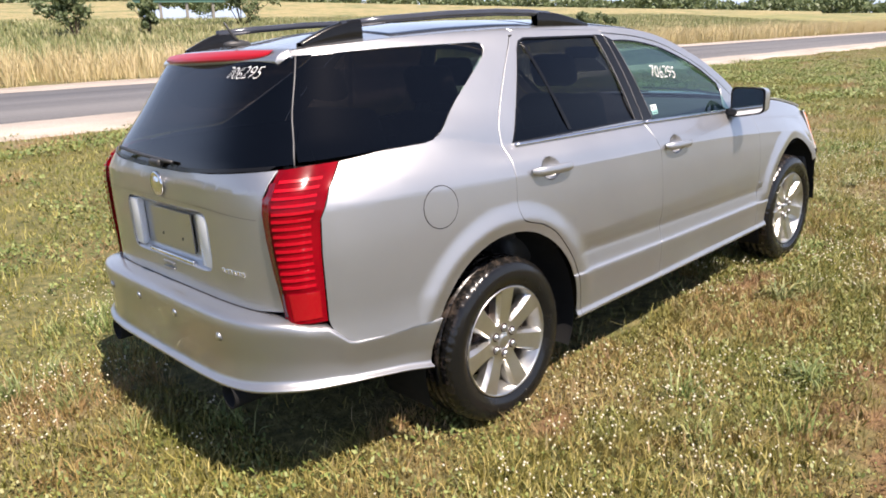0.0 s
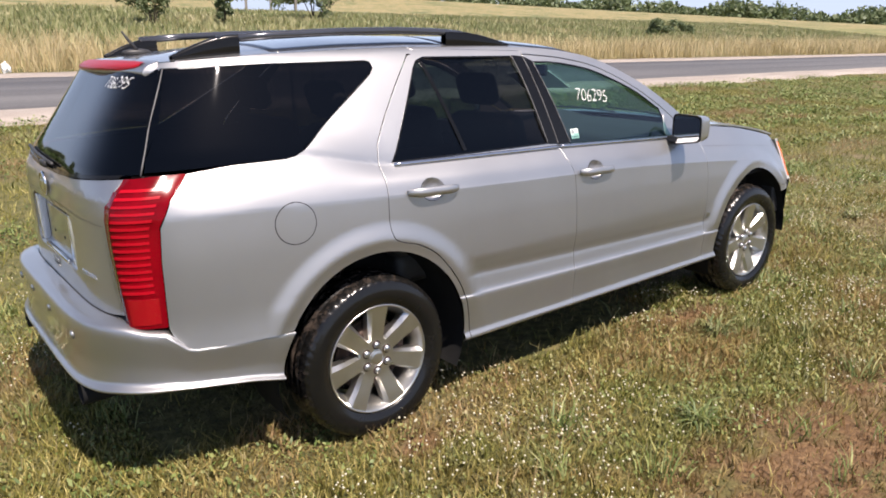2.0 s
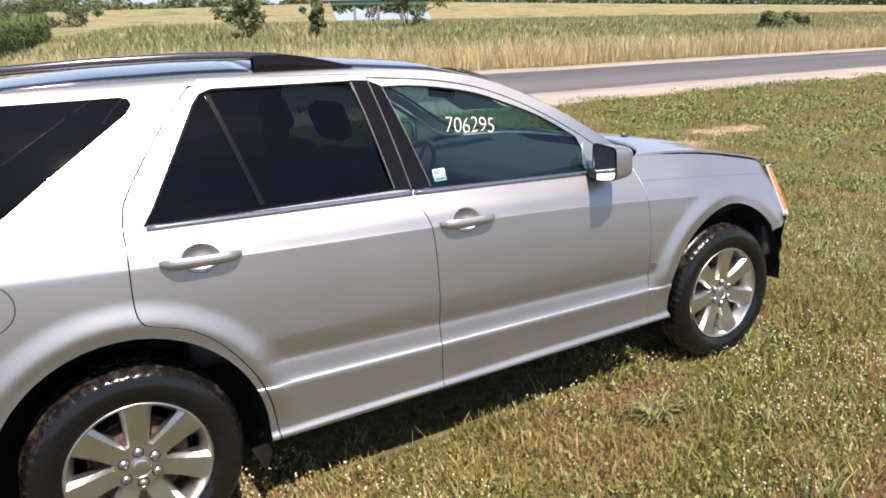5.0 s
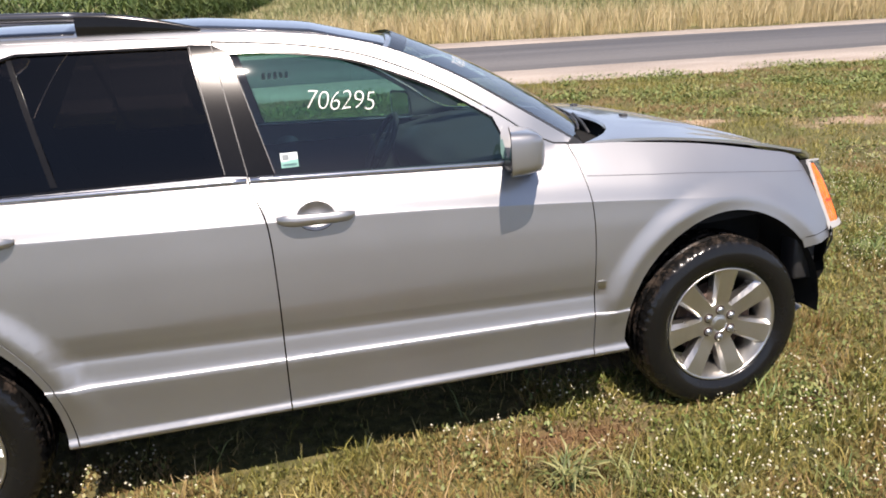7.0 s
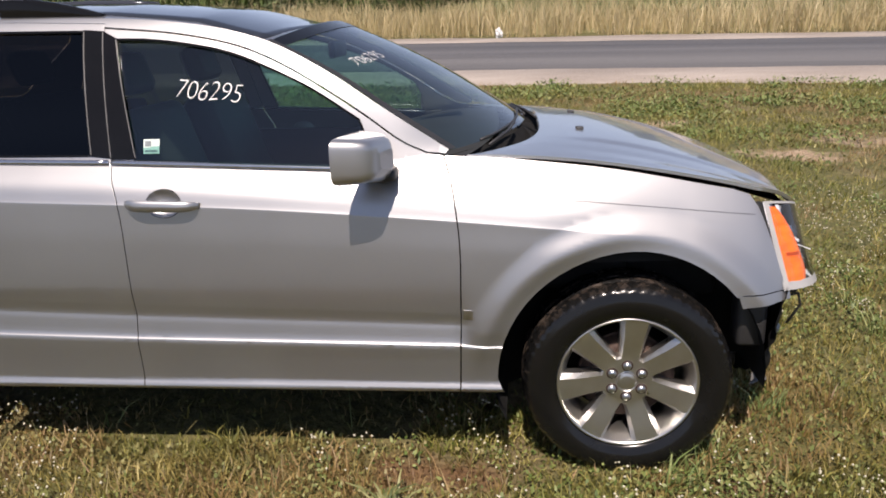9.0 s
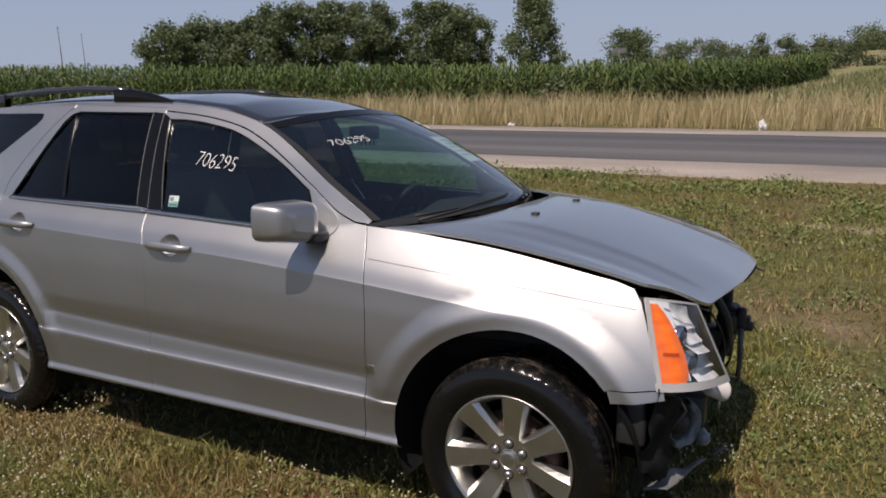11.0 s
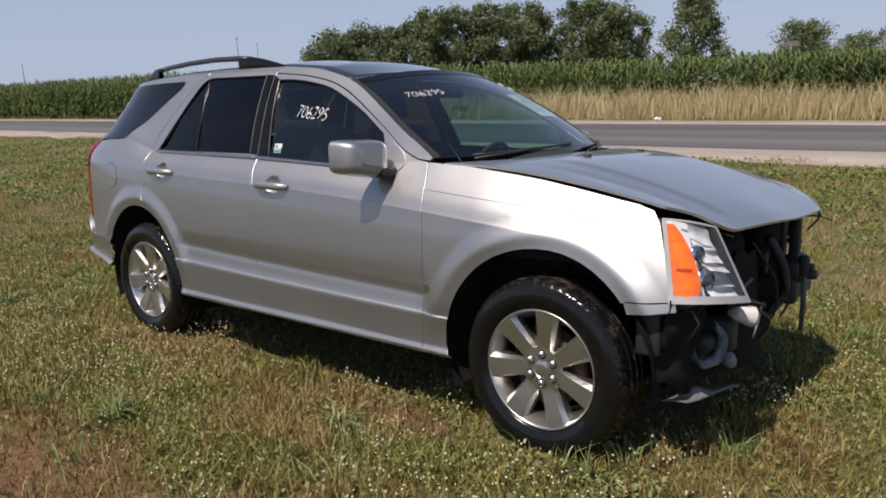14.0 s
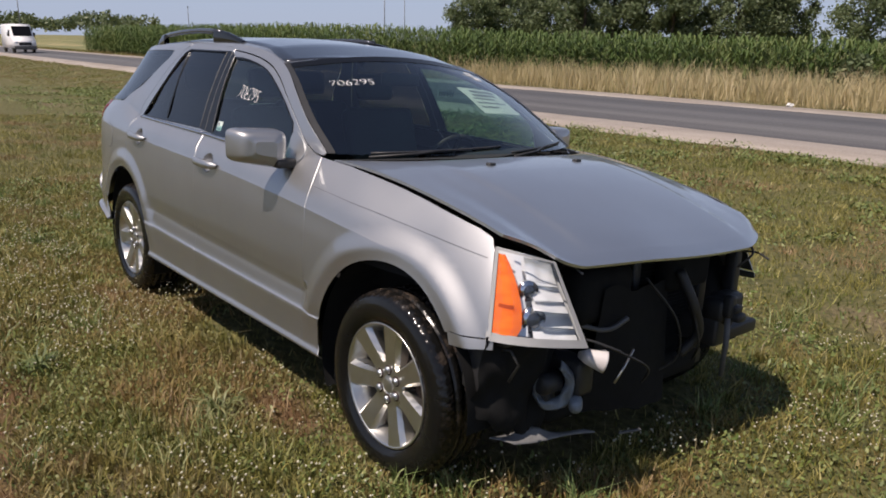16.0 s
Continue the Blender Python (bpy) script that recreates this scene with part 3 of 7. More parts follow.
def weed_patches():
    """Low broad-leaved weeds in dark green drifts over the verge, and up on to the gravel's rim."""
    rng = np.random.default_rng(31)
    cx, cy = rng.uniform(-26, 30, 15000), 2.0 + 9.1 * rng.uniform(0, 1, 15000)
    near = rng.uniform(0, 1, 15000) < 0.18
    cx[near], cy[near] = rng.uniform(-5, 8, near.sum()), rng.uniform(-3.4, 2.0, near.sum())
    fx, fy = rng.normal(0, 1, (2, 26))
    ok = np.array([noise.noise((a * 0.55, b * 0.9, 4.0)) + 0.5 * noise.noise((a * 1.9, b * 2.3, 9.0)) > 0.04 for a, b in zip(cx, cy)])
    cx, cy = off_bare(rng, cx[ok], cy[ok], 0.9)
    # a few plants by the front tyre
    cx, cy = np.concatenate([cx, 3.34 + 0.09 * fx]), np.concatenate([cy, -0.98 + 0.05 * fy])
    per = 20
    m = len(cx)
    far = np.clip((np.hypot(cx - 2, cy + 3) - 3) / 9, 0, 1)
    size = np.repeat(0.009 + 0.013 * far, per) * rng.uniform(0.6, 1.4, m * per)
    spread = np.repeat(0.06 + 0.13 * far, per)
    x = np.repeat(cx, per) + rng.normal(0, 1, m * per) * spread
    y = np.repeat(cy, per) + rng.normal(0, 1, m * per) * spread
    z = ground_z(x, y) + np.repeat(0.05 + 0.07 * far, per) * rng.uniform(0.15, 1.0, m * per)
    a, tilt = rng.uniform(0, 6.28, m * per), rng.normal(0, 0.55, (m * per, 2))
    vs = []
    for k, f in enumerate((1.5, 0.6, -0.9, -0.6)):
        b = a + (0, 1.3, 3.14, -1.3)[k]
        ox, oy = np.cos(b) * size * abs(f), np.sin(b) * size * abs(f)
        vs.append(np.stack([x + ox, y + oy, z + ox * tilt[:, 0] + oy * tilt[:, 1]], -1))
    v = np.stack(vs, 1).reshape(-1, 3)
    k = np.arange(m * per) * 4
    ob = link_mesh("verge_weeds", fast_mesh("verge_weeds", v, np.stack([k, k + 1, k + 2, k + 3], 1)), WEED_LEAF, smooth=False)
    tagged(ob, "low dark green broad-leaved weeds in drifts on the verge", "weeds", kind="stuff")


def tussocks():
    """Star-shaped tussocks of long blue-green blades that lie outwards from their middles."""
    rng = np.random.default_rng(17)
    spots = [(2.75, -2.35), (1.15, -1.75), (3.5, -1.75), (4.9, 0.3), (5.6, -0.5)] + [(rng.uniform(-4, 7), rng.uniform(-3, 1.8)) for _ in range(8)]
    cx, cy = np.array([p[0] for p in spots]), np.array([p[1] for p in spots])
    keep = (np.abs(cy + 0.2) > 1.0) | (cx > 4.0) | (cx < -1.4)
    cx, cy = cx[keep], cy[keep]
    per = 60
    n = len(cx) * per
    x0, y0 = np.repeat(cx, per) + rng.normal(0, 0.018, n), np.repeat(cy, per) + rng.normal(0, 0.018, n)
    a, ln = rng.uniform(0, 6.28, n), rng.uniform(0.07, 0.16, n)
    hgt, w = ln * rng.uniform(0.25, 0.9, n), 0.0042 * rng.uniform(0.7, 1.3, n)
    nx, ny = -np.sin(a) * w, np.cos(a) * w
    rows = []
    for f, g, k in ((0, 0, 1.0), (0.45, 0.85, 1.0), (0.85, 0.95, 0.6), (1.1, 0.6, 0.05)):
        px, py = x0 + np.cos(a) * ln * f, y0 + np.sin(a) * ln * f
        pz = ground_z(px, py) + hgt * g
        rows += [np.stack([px - nx * k, py - ny * k, pz], -1), np.stack([px + nx * k, py + ny * k, pz], -1)]
    v = np.stack(rows, 1).reshape(-1, 3)
    b = np.arange(n) * 8
    ob = link_mesh("grass_tussocks", fast_mesh("grass_tussocks", v, np.concatenate([np.stack([b + i, b + i + 1, b + i + 3, b + i + 2], 1) for i in (0, 2, 4)])), TUSSOCK, smooth=False)
    tagged(ob, "star-shaped tussocks of long blue-green grass", "grass", kind="stuff")


weed_patches()
tussocks()


def corn_field():
    """Rows of maize plants: a stalk, arching leaves and a tassel each."""
    rng = np.random.default_rng(21)
    xs, ys = [], []
    for r in range(5):
        x = np.concatenate([np.arange(-88, -3, 0.17 if r < 4 else 0.3), np.arange(-3, 3.6, 0.07)])
        xs.append(x + rng.normal(0, 0.05, len(x)))
        ys.append(29.0 - 6.2 * step01(-10, -42, x) + r * 0.76 + 5.2 * np.clip(x + 3.0, 0, 20) + rng.normal(0, 0.06, len(x)))
    x, y = np.concatenate(xs), np.concatenate(ys)
    n = len(x)
    z = ground_z(x, y)
    h = rng.uniform(2.05, 2.4, n) * (1 + 0.26 * step01(-8, -45, x))
    V, Q, base = [], [], 0
    for k in range(11):
        a = rng.uniform(0, 6.28, n)
        zz = z + h * (0.12 + 0.075 * k) + rng.normal(0, 0.04, n)
        ln = rng.uniform(0.45, 0.75, n) * (1.0 if k < 9 else 0.6)
        w = rng.uniform(0.035, 0.055, n)
        cx, cy, nx, ny = np.cos(a), np.sin(a), -np.sin(a), np.cos(a)
        up = rng.uniform(0.15, 0.4, n)
        pts = []
        for f, g, ww in ((0, 0, 0.5), (0.45, 1.0, 1.0), (1.0, 0.25, 0.15)):
            px, py, pz = x + cx * ln * f, y + cy * ln * f, zz + up * g
            pts.append(np.stack([px - nx * w * ww, py - ny * w * ww, pz], -1))
            pts.append(np.stack([px + nx * w * ww, py + ny * w * ww, pz], -1))
        V.append(np.stack(pts, 1).reshape(-1, 3))
        b = base + np.arange(n) * 6
        Q += [np.stack([b, b + 1, b + 3, b + 2], 1), np.stack([b + 2, b + 3, b + 5, b + 4], 1)]
        base += n * 6
    for wx, wy in ((0.02, 0.0), (0.0, 0.02)):
        pts = [np.stack([x - wx, y - wy, z], -1), np.stack([x + wx, y + wy, z], -1), np.stack([x + wx / 3, y + wy / 3, z + h], -1), np.stack([x - wx / 3, y - wy / 3, z + h], -1)]
        V.append(np.stack(pts, 1).reshape(-1, 3))
        b = base + np.arange(n) * 4
        Q.append(np.stack([b, b + 1, b + 2, b + 3], 1))
        base += n * 4
    ob = link_mesh("corn_field", fast_mesh("corn_field", np.concatenate(V), np.concatenate(Q)), CORN, smooth=False)
    tagged(ob, "tall green maize standing in rows beyond the road", "corn", kind="stuff")


corn_field()
# ---- the car: a silver estate-like SUV, wrecked in front; x forward from the rear axle, y to its left ----
car = new("car")
car.matrix_world = pose(0, -0.89, 0.36) @ pose(0, 0, 0, 0, -0.9, 0) @ pose(0, 0, 0, -3.1, 0, 0) @ pose(0, 0.89, -0.36)
tagged(car, "silver SUV with tinted glass, front bumper torn off, on grass", "car")


def table(pairs):
    xs, ys = [p[0] for p in pairs], [p[1] for p in pairs]
    return lambda v: float(np.interp(v, xs, ys))


crease = table([(-0.4, 0.595), (0.41, 0.556), (1.2, 0.536), (2.36, 0.516), (2.6, 0.508)])
crease_up = table([(0.5, 0.637), (1.2, 0.613), (2.37, 0.582), (2.5, 0.58)])
tail_end = table([(0.3, -1.02), (1.16, -1.02), (1.26, -0.985), (1.60, -0.76), (1.70, -0.70)])


def hermite(pts, v):
    """Monotone cubic through pts, sorted by their first number."""
    n = len(pts)
    if v <= pts[0][0]:
        return pts[0][1]
    if v >= pts[-1][0]:
        return pts[-1][1]
    d = [(pts[i + 1][1] - pts[i][1]) / max(1e-6, pts[i + 1][0] - pts[i][0]) for i in range(n - 1)]

    def slope(i):
        if i == 0:
            return d[0]
        if i == n - 1:
            return d[-1]
        return 0.0 if d[i - 1] * d[i] <= 0 else 2 * d[i - 1] * d[i] / (d[i - 1] + d[i])
    for i in range(n - 1):
        if v <= pts[i + 1][0]:
            h = pts[i + 1][0] - pts[i][0]
            s = (v - pts[i][0]) / h
            a, b = slope(i), slope(i + 1)
            return ((2 * s ** 3 - 3 * s * s + 1) * pts[i][1] + (s ** 3 - 2 * s * s + s) * h * a
                    + (-2 * s ** 3 + 3 * s * s) * pts[i + 1][1] + (s ** 3 - s * s) * h * b)


def curve(pts):
    return lambda v: hermite(pts, v)


shoulder = curve([(-0.9, 1.13), (-0.5, 1.105), (0.75, 1.047), (1.58, 1.015), (2.35, 0.962), (3.4, 0.86)])
belt = curve([(-0.9, 1.262), (-0.3, 1.268), (0.15, 1.19), (1.2, 1.165), (2.05, 1.125), (2.2, 1.16), (2.33, 1.172), (2.55, 1.155), (2.91, 1.11), (3.37, 1.02), (3.5, 0.98)])
belt_w = curve([(-0.9, 0.83), (2.05, 0.835), (2.33, 0.80), (2.9, 0.785), (3.37, 0.757), (3.5, 0.735)])


def smooth(a, b, v):
    s = min(1.0, max(0.0, (v - a) / (b - a)))
    return s * s * (3 - 2 * s)


HUBS = (0.0, 2.957)


def half_width(x, z):
    """The body's half width before the tail's rounding."""
    c1, c2, sh, bz, bw = crease(x), crease_up(x), shoulder(x), belt(x), belt_w(x)
    if z > bz and x < 2.36:
        top = 1.0 - 0.03 * smooth(1.2, 2.1, x)
        return hermite([(bz, bw), (bz + 0.03, bw - 0.010), (1.40, 0.742), (1.56, 0.660 * top), (1.61, 0.628 * top), (1.65, 0.592 * top), (1.68, 0.54 * top)], z)
    led = smooth(0.40, 0.56, x) * (1 - smooth(2.36, 2.44, x))
    nose = 0.03 * smooth(3.05, 3.5, x)
    soft = 1 - smooth(-0.1, 0.4, x)
    ledge = smooth(0.30, 0.44, x) * (1 - smooth(2.9, 3.0, x))
    pts = [(0.27, 0.88), (0.325, 0.914), (0.343, 0.934), (0.374, 0.9235), (0.45, 0.927), (c1 - 0.0025, 0.933), (c1 + 0.0025, 0.932 - 0.0042 * ledge),
           (c2 - 0.010, 0.931 - 0.0135 * led), (c2 + 0.008, 0.931 - 0.0165 * led), (c2 + 0.055, 0.931 - 0.0088 * led), (0.735, 0.9295), ((0.735 + sh) / 2, 0.9262 - nose * 0.5), (sh - 0.014, 0.9178 - 0.0015 * soft - nose), (sh - 0.003, 0.9171 - 0.0022 * soft - nose), (sh + 0.003, 0.9146 - 0.0012 * soft - nose), (sh + 0.05, 0.8955 - nose), (bz, bw)]
    w = hermite(pts, z)
    front = smooth(2.62, 3.15, x)
    if front > 0 and z > 0.6:
        # the fender rounds over evenly towards the nose
        side = 0.931 - nose
        w += front * (side - (side - bw) * min(1.0, (z - 0.6) / max(0.05, bz - 0.6)) ** 1.8 - w)
    for hx in HUBS:
        r = math.hypot(x - hx, z - 0.38)
        w += (0.018 * (1 - smooth(0.505, 0.60, r)) - 0.011 * (1 - smooth(0.455, 0.53, r))) * smooth(0.36, 0.6, z)
    return w


def tail_power(z):
    """How square the tail's corners are: squarer below the glass."""
    return 5.5 - 0.9 * smooth(1.15, 1.32, z)


def tail_factor(x, z):
    if x > 0.4:
        return 1.0
    s = min(0.9999, (0.4 - x) / (0.4 - tail_end(z)))
    n = tail_power(z)
    return (1 - s ** n) ** (1 / n)


def nose_factor(x, z):
    s = min(0.999, max(0.0, (x - 3.0) / 0.74))
    return (1 - s ** 5.0) ** (1 / 5.0)


def skin(x, z, off=0.0):
    return half_width(max(x, -0.5), z) * tail_factor(x, z) * nose_factor(x, z) + off


def side_fn(sign, off=0.0):
    return lambda u, v: Vector((u, sign * skin(u, v, off), v))


GLASS_FIT = np.polyfit([1.12 + 0.02 * k for k in range(26)], [half_width(0.6, 1.12 + 0.02 * k) for k in range(26)], 4)


QUARTER_FIT = np.polyfit([1.27 + 0.02 * k for k in range(18)], [half_width(-0.4, 1.27 + 0.02 * k) for k in range(18)], 3)


def glass_fn(sign, off=0.0, fit=None):
    """The side glass: one even curve from belt to roof."""
    def f(x, z):
        w = float(np.polyval(GLASS_FIT if fit is None else fit, z)) * (1 - 0.03 * smooth(1.2, 2.1, x) * ((z - 1.13) / 0.43) ** 2)
        return Vector((x, sign * (w * tail_factor(x, z) + off), z))
    return f


def rear_x(y, z, off=0.0):
    w = half_width(-0.5, z)
    s = min(0.999, abs(y) / w)
    n = tail_power(z)
    return 0.4 - (0.4 - tail_end(z)) * (1 - s ** n) ** (1 / n) - off


def rear_fn(off=0.0):
    return lambda u, v: Vector((rear_x(u, v, off), u, v))


# panels: an outline in two numbers, filled, cut fine and laid on a surface
def resample(pts, step, closed=True):
    out = []
    n = len(pts)
    for i in range(n if closed else n - 1):
        a, b = Vector(pts[i]), Vector(pts[(i + 1) % n])
        k = max(1, int((b - a).length / step))
        out += [tuple(a.lerp(b, j / k)) for j in range(k)]
    if not closed:
        out.append(tuple(pts[-1]))
    return out


def rounded(pts, times=2):
    """Corner cutting on a closed outline."""
    for _ in range(times):
        nxt = []
        for i in range(len(pts)):
            a, b = Vector(pts[i]), Vector(pts[(i + 1) % len(pts)])
            d = (b - a).length
            k = min(0.25, 0.03 / max(d, 1e-6))
            nxt += [tuple(a.lerp(b, k)), tuple(b.lerp(a, k))]
        pts = nxt
    return pts


def bend(pts, n=5):
    """A smooth open line through pts."""
    out = []
    p = [Vector(pts[0]) * 2 - Vector(pts[1])] + [Vector(q) for q in pts] + [Vector(pts[-1]) * 2 - Vector(pts[-2])]
    for i in range(1, len(p) - 2):
        a, b, c, d = p[i - 1], p[i], p[i + 1], p[i + 2]
        for k in range(n):
            s = k / n
            out.append(tuple(0.5 * ((2 * b) + (c - a) * s + (2 * a - 5 * b + 4 * c - d) * s * s + (3 * b - a - 3 * c + d) * s ** 3)))
    out.append(tuple(pts[-1]))
    return out


def area(pts):
    return 0.5 * sum(a[0] * b[1] - b[0] * a[1] for a, b in zip(pts, pts[1:] + pts[:1]))


def inset(pts, d):
    """Moves a closed outline inwards by d."""
    if area(pts) < 0:
        pts = pts[::-1]
    out = []
    n = len(pts)
    for i in range(n):
        a, b, c = Vector(pts[i - 1]), Vector(pts[i]), Vector(pts[(i + 1) % n])
        e, f = (b - a).normalized(), (c - b).normalized()
        nrm = Vector((-e.y - f.y, e.x + f.x))
        if nrm.length < 1e-6:
            nrm = Vector((-e.y, e.x))
        nrm.normalize()
        k = max(0.4, nrm.dot(Vector((-e.y, e.x))))
        out.append(tuple(b + nrm * (d / k)))
    return out


KNOTS = (0.2, 0.5335, 0.5385, 0.603, 0.621, 1.0285, 1.0365, 1.166, 1.8)


def knots_at(x):
    c1, c2, sh = crease(x), crease_up(x), shoulder(x)
    return (0.2, c1 - 0.0025, c1 + 0.0025, c2 - 0.010, c2 + 0.008, sh - 0.004, sh + 0.004, max(sh + 0.05, belt(x)), 1.8)


def level(x, z):
    """Height as a level that runs along the body's creases."""
    return float(np.interp(z, knots_at(x), KNOTS))


def unlevel(x, t):
    return float(np.interp(t, KNOTS, knots_at(x)))


def panel_mesh(outline, fn, holes=(), step=0.035, gap=0.0025, depth=0.005, cuts=None, keep=None):
    """keep: a list that takes the surface's own normal for each vertex."""
    bm = bmesh.new()
    edges = []
    loops = [inset(resample(outline, step), gap)] + [inset(resample(h, step), -gap) for h in holes]
    if cuts:
        loops = [[(x, level(x, z)) for x, z in pts] for pts in loops]
    for pts in loops:
        vs = [bm.verts.new((p[0], p[1], 0)) for p in pts]
        edges += [bm.edges.new((a, b)) for a, b in zip(vs, vs[1:] + vs[:1])]
    bmesh.ops.triangle_fill(bm, use_beauty=True, use_dissolve=False, edges=edges, normal=(0, 0, 1))
    for axis in (0, 1):
        lo, hi = min(v.co[axis] for v in bm.verts), max(v.co[axis] for v in bm.verts)
        marks = cuts if cuts and axis else [(math.floor(lo / step) + 1 + k) * step for k in range(int((hi - lo) / step) + 1)]
        for c in marks:
            if not lo + 0.001 < c < hi - 0.001:
                continue
            pl = Vector((0, 0, 0))
            pl[axis] = c
            nn = Vector((0, 0, 0))
            nn[axis] = 1
            bmesh.ops.bisect_plane(bm, geom=bm.verts[:] + bm.edges[:] + bm.faces[:], plane_co=pl, plane_no=nn, dist=1e-5)
    flat = {v: (v.co.x, unlevel(v.co.x, v.co.y) if cuts else v.co.y) for v in bm.verts}
    inward = {}
    e = 0.0012
    for v, (a, b) in flat.items():
        p = fn(a, b)
        n = (fn(a + e, b) - fn(a - e, b)).cross(fn(a, b + e) - fn(a, b - e))
        if n.length < 1e-12:
            n = Vector((0, 1, 0))
        inward[v] = n.normalized()
        v.co = p
    # the outside faces away from the car's middle
    mid = Vector((1.2, 0, 0.9))
    probe = bm.faces[:][0]
    flip = 1 if inward[probe.verts[0]].dot(probe.verts[0].co - mid) > 0 else -1
    for f in bm.faces:
        f.normal_update()
    f0 = max(bm.faces, key=lambda f: f.calc_area())
    if f0.normal.dot(f0.calc_center_median() - mid) < 0:
        bmesh.ops.reverse_faces(bm, faces=bm.faces[:])
    if depth:
        rim = [ed for ed in bm.edges if ed.is_boundary]
        ret = bmesh.ops.extrude_edge_only(bm, edges=rim)
        new_v = [g for g in ret["geom"] if isinstance(g, bmesh.types.BMVert)]
        pos = {tuple(round(c, 6) for c in v.co): -inward[v] * flip for v in inward if v.is_valid}
        for v in new_v:
            v.co += pos.get(tuple(round(c, 6) for c in v.co), Vector((0, 0, 0))) * depth
        lost = Vector((0, 0, 0))
        for v in new_v:
            inward[v] = lost
    if keep is not None:
        keep += [tuple(inward[v] * flip) for v in bm.verts]
    return bm


def panel(name, outline, fn, mat, parent, label="", **kw):
    normals = []
    ob = part(name, panel_mesh(outline, fn, keep=normals, **kw), mat, parent, label)
    ob.data.normals_split_custom_set_from_vertices(normals)
    return ob


BODY_CUTS = sorted([0.30 + 0.012 * k for k in range(19)] + list(KNOTS[1:7]) + [0.536, 0.55, 0.57, 0.59, 0.612, 0.635, 0.655] + [0.67 + 0.0165 * k for k in range(20)] + [1.0, 1.015, 1.0325] + [1.045 + 0.0135 * k for k in range(10)] + [1.19 + 0.04 * k for k in range(12)])


def grid_mesh(fn, nu, nv):
    """A surface fn(u, v) over 0..1."""
    bm = bmesh.new()
    vs = [[bm.verts.new(fn(i / nu, j / nv)) for j in range(nv + 1)] for i in range(nu + 1)]
    for i in range(nu):
        for j in range(nv):
            bm.faces.new((vs[i][j], vs[i + 1][j], vs[i + 1][j + 1], vs[i][j + 1]))
    return bm


def thicken(bm, vec):
    """Closes a sheet downwards along vec at its rim."""
    rim = [e for e in bm.edges if e.is_boundary]
    ret = bmesh.ops.extrude_edge_only(bm, edges=rim)
    for g in ret["geom"]:
        if isinstance(g, bmesh.types.BMVert):
            g.co += Vector(vec)
    return bm


def box_mesh(size, at=(0, 0, 0), bevel=0.0, turn=None, segments=2, taper=None):
    bm = bmesh.new()
    bmesh.ops.create_cube(bm, size=1)
    for v in bm.verts:
        k = 1.0
        if taper and v.co.z > 0:
            k = taper
        v.co = Vector((v.co.x * size[0] * k, v.co.y * size[1] * k, v.co.z * size[2]))
    if bevel:
        bmesh.ops.bevel(bm, geom=bm.edges[:], offset=bevel, segments=segments, affect="EDGES", profile=0.5)
    m = Matrix.Translation(at) @ (turn or Matrix())
    bm.transform(m)
    return bm


def lathe_mesh(profile, n=48, axis="y", at=(0, 0, 0), closed=False):
    """Turns (radius, along) pairs round an axis."""
    bm = bmesh.new()
    rings = []
    for r, a in profile:
        ring = []
        for k in range(n):
            c, s = math.cos(2 * math.pi * k / n), math.sin(2 * math.pi * k / n)
            p = {"y": (r * c, a, r * s), "x": (a, r * c, r * s), "z": (r * c, r * s, a)}[axis]
            ring.append(bm.verts.new(Vector(p) + Vector(at)))
        rings.append(ring)
    pairs = list(zip(rings, rings[1:])) + ([(rings[-1], rings[0])] if closed else [])
    for a, b in pairs:
        for k in range(n):
            bm.faces.new((a[k], a[(k + 1) % n], b[(k + 1) % n], b[k]))
    if not closed:
        for ring in (rings[0], rings[-1]):
            try:
                bm.faces.new(ring)
            except ValueError:
                pass
    bmesh.ops.recalc_face_normals(bm, faces=bm.faces[:])
    return bm


def tube_mesh(points, radius, n=8):
    """A round bar along a line of points; radius may be a list."""
    bm = bmesh.new()
    pts = [Vector(p) for p in points]
    rings = []
    for i, p in enumerate(pts):
        d = (pts[min(i + 1, len(pts) - 1)] - pts[max(i - 1, 0)]).normalized()
        a = d.orthogonal().normalized() if i == 0 else (rings_a - d * rings_a.dot(d)).normalized()
        rings_a = a
        b = d.cross(a)
        r = radius[i] if isinstance(radius, (list, tuple)) else radius
        rings.append([bm.verts.new(p + a * (r * math.cos(2 * math.pi * k / n)) + b * (r * math.sin(2 * math.pi * k / n))) for k in range(n)])
    for a, b in zip(rings, rings[1:]):
        for k in range(n):
            bm.faces.new((a[k], a[(k + 1) % n], b[(k + 1) % n], b[k]))
    bm.faces.new(rings[0][::-1])
    bm.faces.new(rings[-1])
    bmesh.ops.recalc_face_normals(bm, faces=bm.faces[:])
    return bm


def joined(*bms):
    out = bms[0]
    for b in bms[1:]:
        me = bpy.data.meshes.new("tmp")
        b.to_mesh(me)
        b.free()
        out.from_mesh(me)
        bpy.data.meshes.remove(me)
    return out


